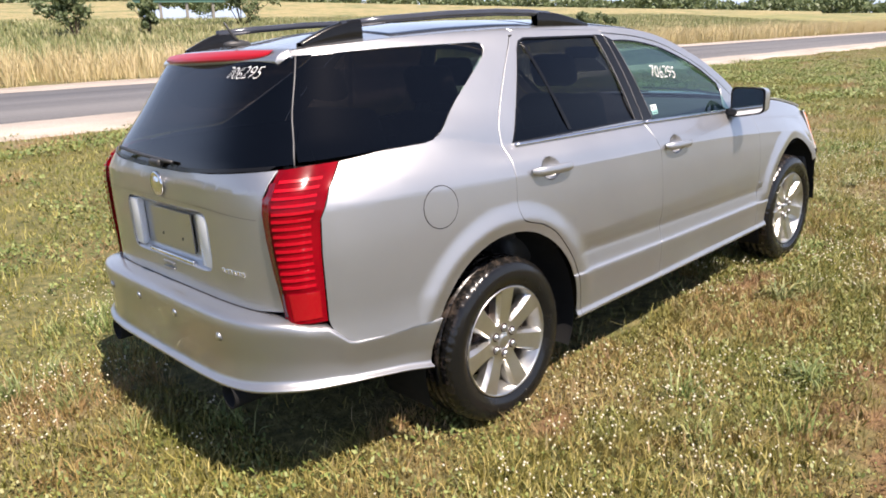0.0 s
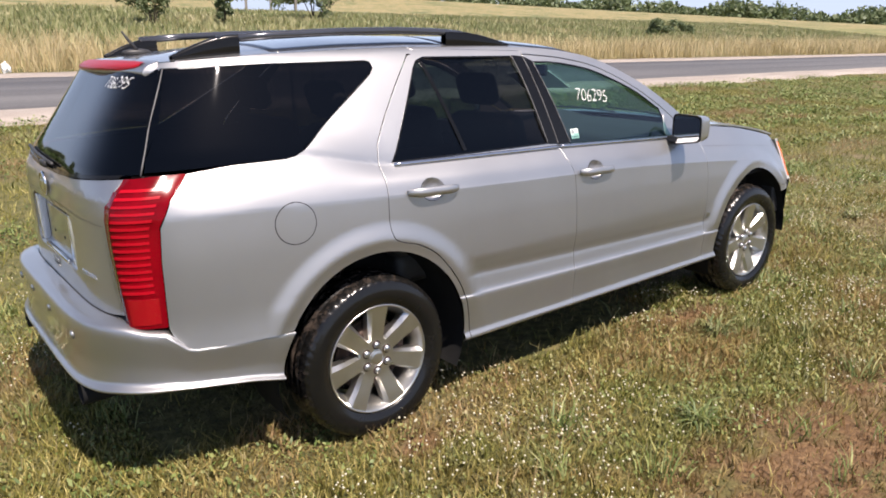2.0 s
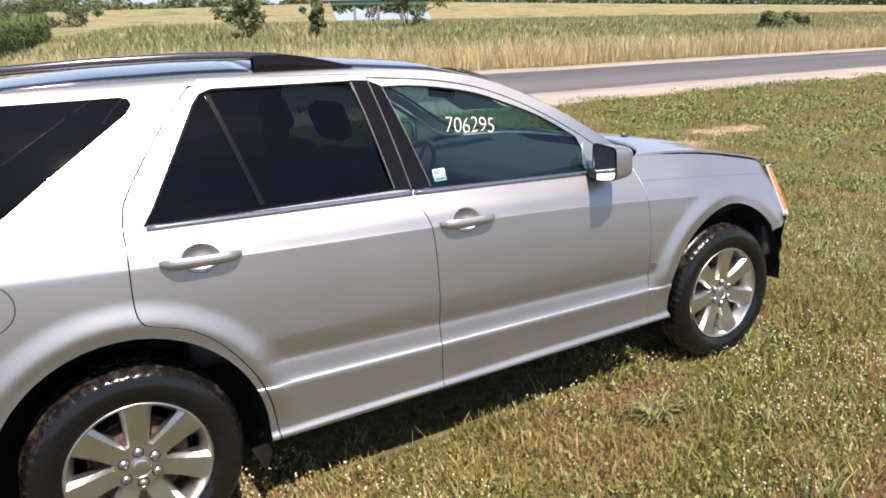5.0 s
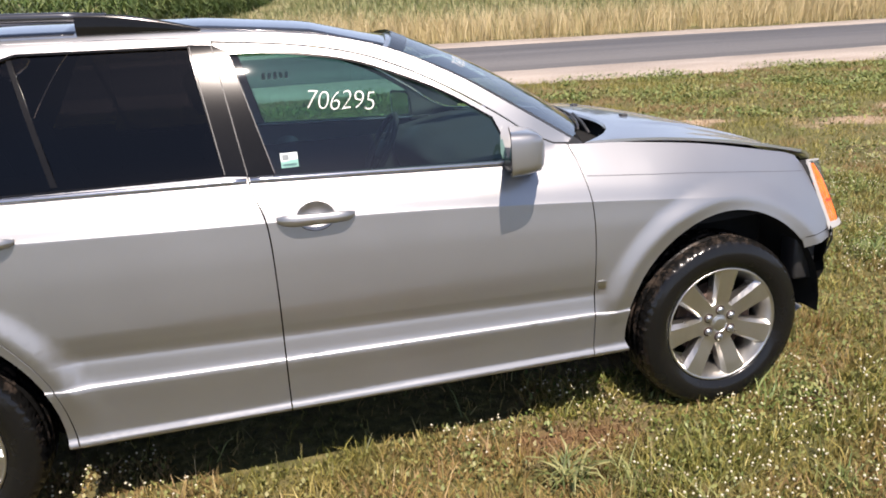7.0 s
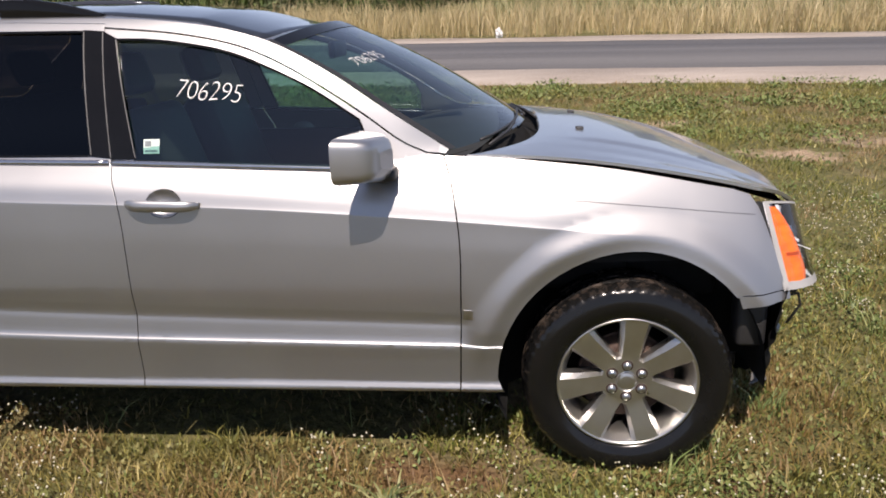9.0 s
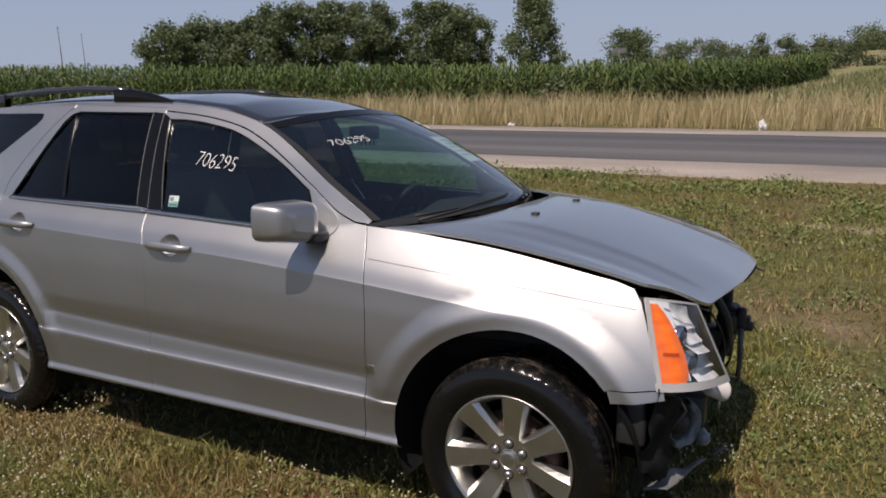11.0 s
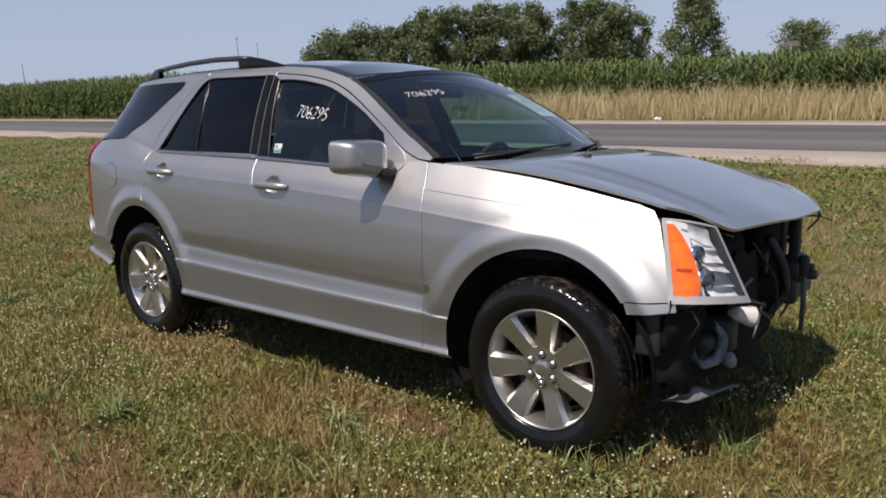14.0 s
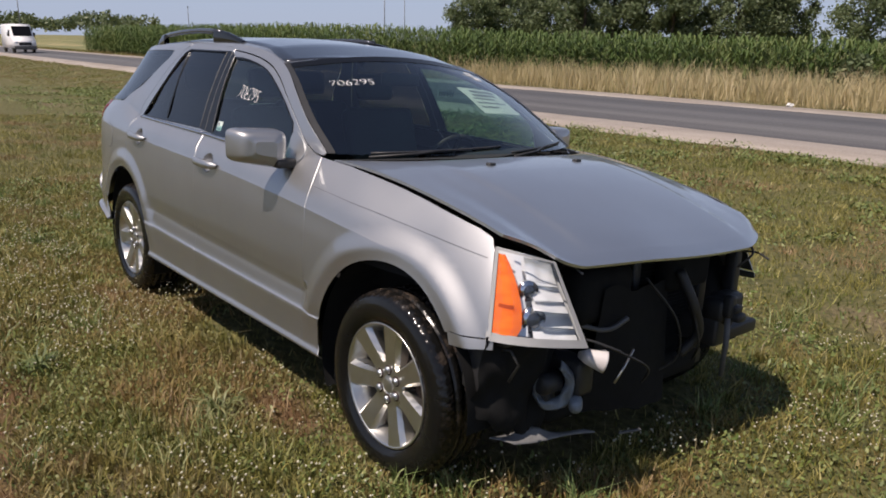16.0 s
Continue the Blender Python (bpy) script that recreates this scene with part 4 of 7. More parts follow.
# lines shared by neighbouring panels, in (x, z)
REAR_GAP = bend([(0.418, 1.655), (0.278, 1.510), (0.132, 1.324), (0.085, 1.220), (0.066, 0.986), (0.075, 0.903), (0.115, 0.874), (0.211, 0.842), (0.31, 0.772), (0.413, 0.634), (0.465, 0.50), (0.489, 0.325)])
MID_GAP = bend([(1.094, 1.615), (1.125, 1.38), (1.158, 1.148), (1.196, 1.02), (1.203, 0.80), (1.198, 0.52), (1.195, 0.325)])
FRONT_GAP = bend([(2.325, 1.165), (2.357, 1.056), (2.38, 0.88), (2.378, 0.62), (2.370, 0.325)])


def arch(hx, a0, a1, r=0.452, n=22, cz=0.385):
    return [(hx + r * math.cos(radians(a0 + (a1 - a0) * k / n)), cz + r * 1.02 * math.sin(radians(a0 + (a1 - a0) * k / n))) for k in range(n + 1)]


DOOR_TOP_R = [(0.45, 1.645), (0.75, 1.642), (1.09, 1.628)]
DOOR_TOP_F = bend([(1.10, 1.615), (1.35, 1.590), (1.56, 1.550), (1.715, 1.495), (1.875, 1.414), (2.05, 1.306), (2.18, 1.215), (2.27, 1.172)])
ROOF_EDGE = bend([(0.42, 1.664), (1.065, 1.652), (1.44, 1.618), (1.696, 1.556), (1.925, 1.447), (2.126, 1.322), (2.345, 1.182)])
QUARTER_GLASS = [(-0.83, 1.252), (-0.52, 1.262), (-0.33, 1.264), (-0.285, 1.270), (-0.245, 1.288), (0.168, 1.558), (0.192, 1.585), (0.188, 1.604), (0.165, 1.611), (-0.275, 1.612), (-0.66, 1.604)]
LAMP_EDGE = [(-0.842, 0.703), (-0.838, 0.95), (-0.828, 1.07), (-0.780, 1.165), (-0.700, 1.246)]
LAMP_OUT = table([(z, x) for x, z in LAMP_EDGE])
LAMP_IN = table([(0.70, 0.730), (0.80, 0.718), (0.90, 0.704), (1.00, 0.692), (1.10, 0.685), (1.24, 0.688)])
REAR_WIN = [(0.158, 1.200), (0.185, 1.236), (0.398, 1.568), (0.43, 1.600), (0.475, 1.613), (1.013, 1.603), (1.077, 1.190)]
FRONT_WIN = [(1.148, 1.572)] + bend([(1.25, 1.569), (1.38, 1.554), (1.556, 1.519), (1.708, 1.463), (1.87, 1.388), (2.035, 1.285)])[0:] + [(2.062, 1.22), (2.068, 1.140), (1.245, 1.170)]


def handle(sign, x0, x1, z, parent):
    """A pull handle over a round scoop."""
    mid = (x0 + x1) / 2
    y0 = skin(mid, z)
    scoop = [(mid + 0.062 * math.cos(a), z + 0.047 * math.sin(a)) for a in np.linspace(0, 2 * math.pi, 29)[:-1]]

    def dish(u, v):
        r = min(1.0, math.hypot((u - mid) / 0.062, (v - z) / 0.047))
        return Vector((u, sign * (skin(u, v) - 0.028 * (1 - r ** 2.2)), v))
    h = part("door_handle", handle_bar(sign, x0, x1, z, y0), PAINT, parent)
    panel("handle_scoop", scoop, dish, PAINT, parent, gap=0.0, depth=0, step=0.012)
    return h, scoop


def handle_bar(sign, x0, x1, z, y0):
    def f(u, v):
        x = x0 + (x1 - x0) * u
        a = 2 * math.pi * v
        e = 1 - abs(2 * u - 1) ** 6
        th = 0.011 * (0.55 + 0.45 * e)
        hgt = (0.0185 + 0.003 * (1 - u)) * max(0.15, e) ** 0.4
        out = 0.006 + 0.030 * (1 - abs(2 * u - 1) ** 5)
        zz = z - 0.008 * (u - 0.5)
        return Vector((x, sign * (skin(x, z) + out + th * math.cos(a)), zz + hgt * math.sin(a)))
    return grid_mesh(f, 22, 14)


def scoop_outline(x0, x1, z):
    mid = (x0 + x1) / 2
    return [(mid + 0.062 * math.cos(a), z + 0.047 * math.sin(a)) for a in np.linspace(0, 2 * math.pi, 29)[:-1]]


def build_side(sign):
    side = side_fn(sign)
    fine = BODY_CUTS if sign < 0 else None
    quarter = ([(-0.66, 1.628), (-0.3, 1.648), (0.1, 1.660)] + REAR_GAP + [(0.452, 0.325)] + arch(0.0, 3, 152)
               + [(-0.50, 0.601), (-0.646, 0.602), (-0.758, 0.606), (-0.800, 0.618), (-0.826, 0.645), (-0.840, 0.690)] + LAMP_EDGE
               + QUARTER_GLASS[1:])
    q = panel("quarter_panel", quarter, side, PAINT, car, cuts=fine, step=0.016 if fine else 0.035)
    panel("quarter_glass", QUARTER_GLASS, glass_fn(sign, -0.001, QUARTER_FIT), GLASS_DARK, car, "dark privacy glass", depth=0, gap=0.002)
    # fuel flap: on the right side only
    if sign < 0:
        ring = [(-0.350 + 0.086 * math.cos(a), 1.026 + 0.083 * math.sin(a)) for a in np.linspace(0, 2 * math.pi, 41)[:-1]]
        disc = [(-0.350 + 0.082 * math.cos(a), 1.026 + 0.079 * math.sin(a)) for a in np.linspace(0, 2 * math.pi, 41)[:-1]]
        panel("fuel_flap_gap", ring, side_fn(sign, 0.0006), BLACK, q, gap=0, depth=0)
        panel("fuel_flap", disc, side_fn(sign, 0.0016), PAINT, q, gap=0, depth=0.001)

    rear = DOOR_TOP_R + MID_GAP + REAR_GAP[::-1][0:-1]
    rear = [p for p in rear]
    d = panel("rear_door", rear, side, PAINT, car, holes=[REAR_WIN, scoop_outline(0.162, 0.435, 1.072)], cuts=fine)
    panel("door_glass", REAR_WIN, glass_fn(sign, -0.009), GLASS_DARK, d, "dark privacy glass", depth=0, gap=-0.004)
    handle(sign, 0.162, 0.435, 1.072, d)
    bar = [(0.447, 1.600), (0.463, 1.602), (0.565, 1.205), (0.545, 1.205)]
    panel("window_divider", bar, side_fn(sign, -0.004), TRIM, d, depth=0.004, gap=0)

    front = DOOR_TOP_F + FRONT_GAP + MID_GAP[::-1]
    d2 = panel("front_door", front, side, PAINT, car, holes=[FRONT_WIN, scoop_outline(1.228, 1.492, 1.030)], cuts=fine)
    panel("door_glass", FRONT_WIN, glass_fn(sign, -0.009), GLASS_FRONT, d2, "green-tinted clear glass", depth=0, gap=-0.004).visible_shadow = False
    handle(sign, 1.228, 1.492, 1.030, d2)
    # black pillar cover, window frames, belt moulding
    panel("pillar_cover", [(1.014, 1.612), (1.0912, 1.606), (1.1552, 1.176), (1.078, 1.184)], side_fn(sign, 0.002), TRIM, d, "black pillar cover", gap=0.0, depth=0.003)
    panel("pillar_cover", [(1.0920, 1.606), (1.146, 1.580), (1.246, 1.172), (1.1560, 1.174)], side_fn(sign, 0.003), TRIM, d2, "black pillar cover", gap=0.0, depth=0.003)
    for (xa, za), (xb, zb), owner in (((1.0170, 1.606), (1.0805, 1.190), d), ((1.0895, 1.604), (1.1530, 1.180), d), ((1.1430, 1.575), (1.2425, 1.178), d2)):
        panel("pillar_bead", [(xa, za), (xa + 0.0035, za), (xb + 0.0035, zb), (xb, zb)], side_fn(sign, 0.0042), GREY_PLASTIC, owner, "thin grey edge of the pillar cover", gap=0, depth=0.002, step=0.05)
    for name, win, owner in (("window_seal", REAR_WIN, d), ("window_seal", FRONT_WIN, d2)):
        panel(name, inset(resample(win, 0.03), -0.007), side_fn(sign, 0.0015), TRIM, owner, holes=[win], gap=0.0, depth=0.004, step=0.03)
    for x0, x1, z0, z1, owner in ((0.150, 1.150, 1.186, 1.163, d), (1.160, 2.078, 1.163, 1.124, d2)):
        line = [(x0 + (x1 - x0) * k / 24, z0 + (z1 - z0) * k / 24) for k in range(25)]
        part("belt_moulding", tube_mesh([side_fn(sign, 0.004)(x, z) for x, z in line], 0.0105, 10), BELT, owner, "bright belt moulding")

    fender = (FRONT_GAP + [(2.53, 0.325)] + arch(2.957, 180, 40)[0:] + [(3.325, 0.69), (3.40, 0.693), (3.480, 0.700), (3.455, 0.76)]
              + [(3.425, 0.87), (3.388, 0.965), (3.358, 1.008)] + bend([(3.30, 1.028), (2.91, 1.105), (2.55, 1.150)]))
    fender = [p for p in fender if not (p[0] > 3.28 and p[1] < 0.66)]
    f = panel("front_fender", fender, side, PAINT, car, cuts=fine, step=0.016 if fine else 0.035)
    panel("fender_lip", [(3.31, 0.687), (3.40, 0.690), (3.485, 0.697), (3.49, 0.668), (3.41, 0.655), (3.325, 0.645)], side_fn(sign, -0.004), PAINT, f, gap=0, depth=0.004, step=0.02)
    # darker grey strip laid on for the shade along the fender's crease
    panel("fender_crease", [(2.372, 1.047), (2.372, 1.050), (2.8, 1.012), (3.372, 0.945), (3.372, 0.942), (2.8, 1.009)], side_fn(sign, 0.0008), DARK_SILVER, f, gap=0, depth=0, step=0.03)
    panel("fender_badge", [(2.388, 0.612), (2.388, 0.645), (2.420, 0.645), (2.420, 0.612)], side_fn(sign, 0.003), BRIGHT, f, "small bright badge", gap=0, depth=0.003, step=0.01)
    rail_low = [(0.435, 1.652)] + [(a, b + 0.003) for a, b in DOOR_TOP_R[1:]] + [(a, b + 0.003) for a, b in DOOR_TOP_F] + [(2.33, 1.170)]
    panel("roof_side", ROOF_EDGE + rail_low[::-1], side, PAINT, car, gap=0.001, step=0.03)
    # door mirror
    mirror(sign, d2)
    # inner wheel arches
    for hx in HUBS:

        def liner(u, v, hx=hx):
            a = radians(-25 + 230 * u) if hx < 1.5 else radians(-5 + 210 * u)
            k = [(0.60, 0.02), (0.60, 0.465), (0.895, 0.468)]
            s = v * 2
            i = min(1, int(s))
            y = k[i][0] + (k[i + 1][0] - k[i][0]) * (s - i)
            r = k[i][1] + (k[i + 1][1] - k[i][1]) * (s - i)
            return Vector((hx + r * math.cos(a), sign * y, max(0.2, 0.385 + r * math.sin(a))))
        part("wheel_arch_liner", grid_mesh(liner, 24, 2), DARK, car)


def mirror(sign, door):
    """The door mirror: a rounded shell on an arm, with the glass facing back."""
    def shell(u, v):
        a = 2 * math.pi * v
        # a rounded-box section, taller outside, rounded to the front
        c, s = math.cos(a), math.sin(a)
        px = abs(c) ** 0.32 * (1 if c > 0 else -1)
        pz = abs(s) ** 0.32 * (1 if s > 0 else -1)
        k = max(0.0, 1 - u ** 5.0) ** 0.32 * (1 - 0.10 * u)
        yy = 0.980 + px * 0.117 * k
        zz = 1.184 + pz * (0.082 - 0.010 * px) * k + 0.010 * px * k
        return Vector((2.022 + 0.120 * u + 0.030 * (1 - px) * 0.5 - 0.02 * px * (1 - u), sign * yy, zz))
    bm = bmesh.new()
    rings = []
    for u in (0.0, 0.25, 0.5, 0.7, 0.82, 0.90, 0.95, 0.98):
        rings.append([bm.verts.new(shell(u, k / 40)) for k in range(40)])
    nose = [v.co.copy() for v in rings[-1]]
    mid_nose = sum(nose, Vector()) / 40
    rings.append([bm.verts.new(mid_nose + (p - mid_nose) * 0.86 + Vector((0.005, 0, 0))) for p in nose])
    for a, b in zip(rings, rings[1:]):
        for k in range(40):
            bm.faces.new((a[k], a[(k + 1) % 40], b[(k + 1) % 40], b[k]))
    bm.faces.new(rings[-1])
    bmesh.ops.recalc_face_normals(bm, faces=bm.faces[:])
    m = part("door_mirror", bm, PAINT, car)
    m.data.polygons[len(m.data.polygons) - 1].use_smooth = False
    ring = [shell(0.0, k / 36) for k in range(36)]
    c = sum(ring, Vector()) / 36

    def plate(scale, back):
        b = bmesh.new()
        b.faces.new([b.verts.new(c + (p - c) * scale + Vector((back, 0, 0))) for p in ring])
        return b
    part("mirror_bezel", plate(1.0, 0.004), BLACK, m, smooth=False)
    part("mirror_glass", plate(0.88, -0.002), MIRROR, m, "mirror glass", smooth=False)
    part("mirror_arm", box_mesh((0.12, 0.10, 0.042), (2.115, sign * 0.885, 1.118), 0.014), BLACK, m)
    foot = [(2.05, 1.125), (2.06, 1.225), (2.075, 1.262), (2.12, 1.245), (2.185, 1.205), (2.205, 1.165), (2.19, 1.130), (2.14, 1.108)]
    panel("mirror_base", rounded(foot), side_fn(sign, 0.006), PAINT, door, gap=0, depth=0.008, step=0.02)


build_side(-1)
build_side(1)


# wheels
def tyre_bm():
    """A road tyre: rounded sidewalls, grooves round the tread, notched shoulders."""
    prof = [(0.240, -0.100, 0), (0.249, -0.110, 0), (0.256, -0.120, 0), (0.264, -0.1205, 0), (0.268, -0.125, 0), (0.300, -0.129, 0), (0.325, -0.126, 0), (0.336, -0.120, 0), (0.341, -0.1195, 0.5), (0.354, -0.108, 1), (0.362, -0.095, 1), (0.3665, -0.078, 1),
            (0.367, -0.070, 0.4), (0.360, -0.068, 0), (0.360, -0.060, 0), (0.369, -0.058, 0.3), (0.370, -0.028, 0.3), (0.362, -0.026, 0), (0.362, -0.018, 0), (0.370, -0.016, 0), (0.370, 0.016, 0), (0.362, 0.018, 0), (0.362, 0.026, 0),
            (0.370, 0.028, 0.3), (0.369, 0.058, 0.3), (0.360, 0.060, 0), (0.360, 0.068, 0), (0.367, 0.070, 0.4), (0.362, 0.094, 1), (0.340, 0.117, 0.3), (0.30, 0.128, 0), (0.252, 0.115, 0), (0.240, 0.10, 0)]
    n = 232
    bm = lathe_mesh([(r, a) for r, a, _ in prof], n, closed=True)
    bm.verts.ensure_lookup_table()
    for i, (r, a, notch) in enumerate(prof):
        if notch:
            for k in range(n):
                if (k + i) % 4 == 0:
                    v = bm.verts[i * n + k]
                    q = 1 - 0.008 * notch / r
                    v.co.x *= q
                    v.co.z *= q
    return bm


def rim_bm():
    prof = [(0.243, -0.104), (0.2475, -0.111), (0.246, -0.1155), (0.239, -0.1145), (0.235, -0.106), (0.222, -0.075), (0.210, -0.05), (0.204, 0.0), (0.209, 0.08), (0.238, 0.10), (0.242, 0.09), (0.214, 0.05), (0.214, -0.05)]
    return lathe_mesh(prof, 72, closed=True)


def spoke_bm(a):
    """One broad flat spoke with bevelled flanks that fall away to the barrel."""
    bm = bmesh.new()
    rows = [(0.052, 0.020, -0.0915), (0.086, 0.0305, -0.0925), (0.105, 0.0305, -0.0945), (0.140, 0.0315, -0.0995), (0.180, 0.0340, -0.1050), (0.222, 0.0385, -0.1100), (0.239, 0.0405, -0.1125)]
    vs = []
    for i, (r, w, y) in enumerate(rows):
        flare = 0.004 + 0.0025 * i
        vs.append([bm.verts.new((r, y + dy, side * (w + k))) for side, k, dy in ((-1, flare, 0.058), (-1, flare, 0.019), (-1, 0.0, 0.0), (1, 0.0, 0.0), (1, flare, 0.019), (1, flare, 0.058))])
    for p, q in zip(vs, vs[1:]):
        for k in range(5):
            bm.faces.new((p[k], q[k], q[k + 1], p[k + 1]))
    bmesh.ops.recalc_face_normals(bm, faces=bm.faces[:])
    bm.transform(Matrix.Rotation(-a, 4, "Y"))
    return bm


def build_wheel(hx, sign, turn, out=0.79):
    w = new("wheel")
    w.parent = car
    w["label"] = "seven-spoke alloy wheel with a black tyre"
    w.matrix_local = pose(hx, sign * out, 0.36) @ (pose(0, 0, 0, 0, 0, 180) if sign > 0 else Matrix())
    part("tyre", tyre_bm(), RUBBER, w, "black tyre with muddy tread")
    part("rim", rim_bm(), ALLOY, w)
    for k in range(7):
        part("spoke", spoke_bm(turn + 2 * math.pi * k / 7), ALLOY, w, smooth=False)
    part("hub", lathe_mesh([(0.094, -0.04), (0.094, -0.084), (0.088, -0.0920), (0.040, -0.0928), (0.036, -0.0890), (0.0335, -0.0900), (0.031, -0.0955), (0.022, -0.0985), (0.008, -0.0995)], 42), ALLOY, w, smooth=False)
    for k in range(6):
        a = 2 * math.pi * (k + 0.5) / 6
        at = (0.0595 * math.cos(a), 0, 0.0595 * math.sin(a))
        # dark disc round each nut, coloured for the shade of its recess
        part("nut_seat", lathe_mesh([(0.0205, -0.088), (0.0205, -0.0936), (0.0185, -0.0940), (0.012, -0.0934)], 18, at=at), RUST, w)
        part("lug_nut", lathe_mesh([(0.0150, -0.085), (0.0150, -0.0985), (0.0120, -0.1045), (0.0050, -0.1065)], 12, at=at), BRIGHT, w)
    part("brake_disc", lathe_mesh([(0.165, -0.035), (0.165, -0.012), (0.07, -0.012), (0.07, -0.045), (0.16, -0.035)], 40), RUST, w, "rusty brake disc")
    cal = box_mesh((0.06, 0.07, 0.14), (0.145, -0.02, 0.03), 0.015)
    part("brake_caliper", cal, RUST, w)
    part("wheel_back", lathe_mesh([(0.20, 0.06), (0.19, 0.075), (0.02, 0.075)], 32), DARK, w)


build_wheel(0.0, -1, radians(86), 0.772)
build_wheel(2.957, -1, radians(84))
build_wheel(0.0, 1, radians(40), 0.772)
build_wheel(2.957, 1, radians(65))


# roof, glass roof, windscreen, bonnet
roof_edge = table([(-0.78, 1.612), (-0.66, 1.628), (-0.3, 1.648), (0.1, 1.660), (0.42, 1.664), (1.065, 1.652), (1.44, 1.618), (1.72, 1.548)])


def roof_point(x, s, lift=0.0):
    ze = roof_edge(x)
    ye = skin(x, ze) - 0.002 if x > -0.66 else skin(-0.66, 1.628) - 0.002
    crown = 0.044 * smooth(-0.9, 0.2, x) + 0.012
    return Vector((x, s * ye, ze + crown * (1 - abs(s) ** 2.4) + lift))


def roof_fn(u, v):
    s = 2 * v - 1
    x = (-0.66 - 0.05 * (1 - s * s)) * (1 - u) + (1.70 + 0.10 * (1 - s * s)) * u
    return roof_point(x, s)


part("roof", grid_mesh(roof_fn, 44, 24), PAINT, car)
for sign in (-1, 1):
    # painted joint under the seams between roof, doors and quarter panel
    def joint_fn(u, v, sign=sign):
        x = -0.60 + 2.25 * u
        z = roof_edge(x) - 0.030 + 0.029 * v
        return Vector((x, sign * (skin(x, z) - 0.0035), z))
    part("roof_joint", grid_mesh(joint_fn, 40, 4), PAINT, car)
part("roof_lining", grid_mesh(lambda u, v: roof_point(-0.6 + 2.25 * u, (2 * v - 1) * 0.97, -0.035), 12, 8), LEATHER, car)


def glass_roof(x0, x1):
    return lambda u, v: roof_point(x0 + (x1 - x0) * u + 0.09 * (1 - (2 * v - 1) ** 2) * smooth(1.2, 1.7, x0 + (x1 - x0) * u), (2 * v - 1) * (0.93 + 0.045 * smooth(1.25, 1.6, x0 + (x1 - x0) * u)), 0.003)


part("roof_glass", thicken(grid_mesh(glass_roof(0.66, 1.685), 24, 18), (0, 0, -0.004)), ROOF_GLASS, car, "black glass sunroof")
part("roof_glass", thicken(grid_mesh(glass_roof(-0.22, 0.645), 20, 18), (0, 0, -0.004)), ROOF_GLASS, car, "black glass sunroof")


SHIELD_EDGE = [Vector((x, skin(x, z) - 0.006, z - 0.004)) for x, z in bend([(1.696, 1.556), (1.925, 1.447), (2.126, 1.322), (2.345, 1.182)], 6)]


def shield_fn(inset_s=1.0, lift=0.0):
    def f(u, v):
        s = (2 * v - 1) * inset_s
        k = u * (len(SHIELD_EDGE) - 1)
        i = max(0, min(len(SHIELD_EDGE) - 2, int(k)))
        edge = SHIELD_EDGE[i].lerp(SHIELD_EDGE[i + 1], k - i)
        mid = Vector((1.80, 0, 1.617)).lerp(Vector((2.61, 0, 1.184)), u) + Vector((0.5, 0, 0.85)) * (0.030 * math.sin(math.pi * u))
        p = mid.lerp(edge, s * s)
        return Vector((p.x, s * edge.y, p.z)) + Vector((0.5, 0, 0.85)) * lift
    return f


part("windscreen", grid_mesh(shield_fn(), 24, 30), GLASS_SHIELD, car, "tinted windscreen with marker writing").visible_shadow = False


def band_fn(v0, v1, u0, u1, lift):
    f = shield_fn(1.0, lift)
    return lambda u, v: f(u0 + (u1 - u0) * u, v0 + (v1 - v0) * v)


part("windscreen_shade_band", grid_mesh(band_fn(0.02, 0.98, 0.005, 0.075, 0.002), 3, 24), TRIM, car)
for v0, v1 in ((0.0, 0.018), (0.982, 1.0)):
    part("windscreen_trim", grid_mesh(band_fn(v0, v1, 0.0, 1.0, 0.004), 20, 2), BLACK, car)


HOOD_NOSE_X = curve([(-1.0, 3.400), (-0.80, 3.562), (-0.56, 3.592), (0.0, 3.640), (0.56, 3.650), (0.80, 3.600), (0.92, 3.520), (1.0, 3.430)])
HOOD_NOSE_Z = curve([(-1.0, 1.024), (-0.93, 1.003), (-0.80, 0.948), (-0.56, 0.940), (0.0, 0.926), (0.56, 0.916), (0.80, 0.930), (1.0, 0.985)])


def hood_fn(u, v):
    """u from the cowl to the nose, v across; buckled up and bent at the nose."""
    s = 2 * v - 1
    a = abs(s)
    xb = 2.405 + 0.265 * (1 - s ** 4)
    zb = 1.160 + 0.018 * (1 - s * s)
    xf, zf = HOOD_NOSE_X(s), HOOD_NOSE_Z(s)
    yb, yf = 0.790, 0.756
    x = xb + (xf - xb) * u
    y = s * (yb + (yf - yb) * u)
    z = zb + (zf - zb) * u ** 1.25 + (0.030 - 0.010 * smooth(0.75, 1.0, a)) * math.sin(math.pi * min(1, u * 1.02)) ** 0.9
    # long raised panel in the middle, its edges running to the nose
    z += 0.007 * (1 - smooth(0.60, 0.66, a)) * smooth(0.06, 0.3, u) * (1 - smooth(0.85, 1.0, u))
    z += 0.006 * noise.noise((x * 2.5, y * 2.5, 0)) * smooth(0.4, 0.9, u)
    # the leading edge folds down in a narrow lip
    lip = smooth(0.965, 1.0, u) * (1 - smooth(0.70, 0.84, -s)) * (1 - smooth(0.9, 1.0, s))
    return Vector((x, y, z - 0.016 * lip))


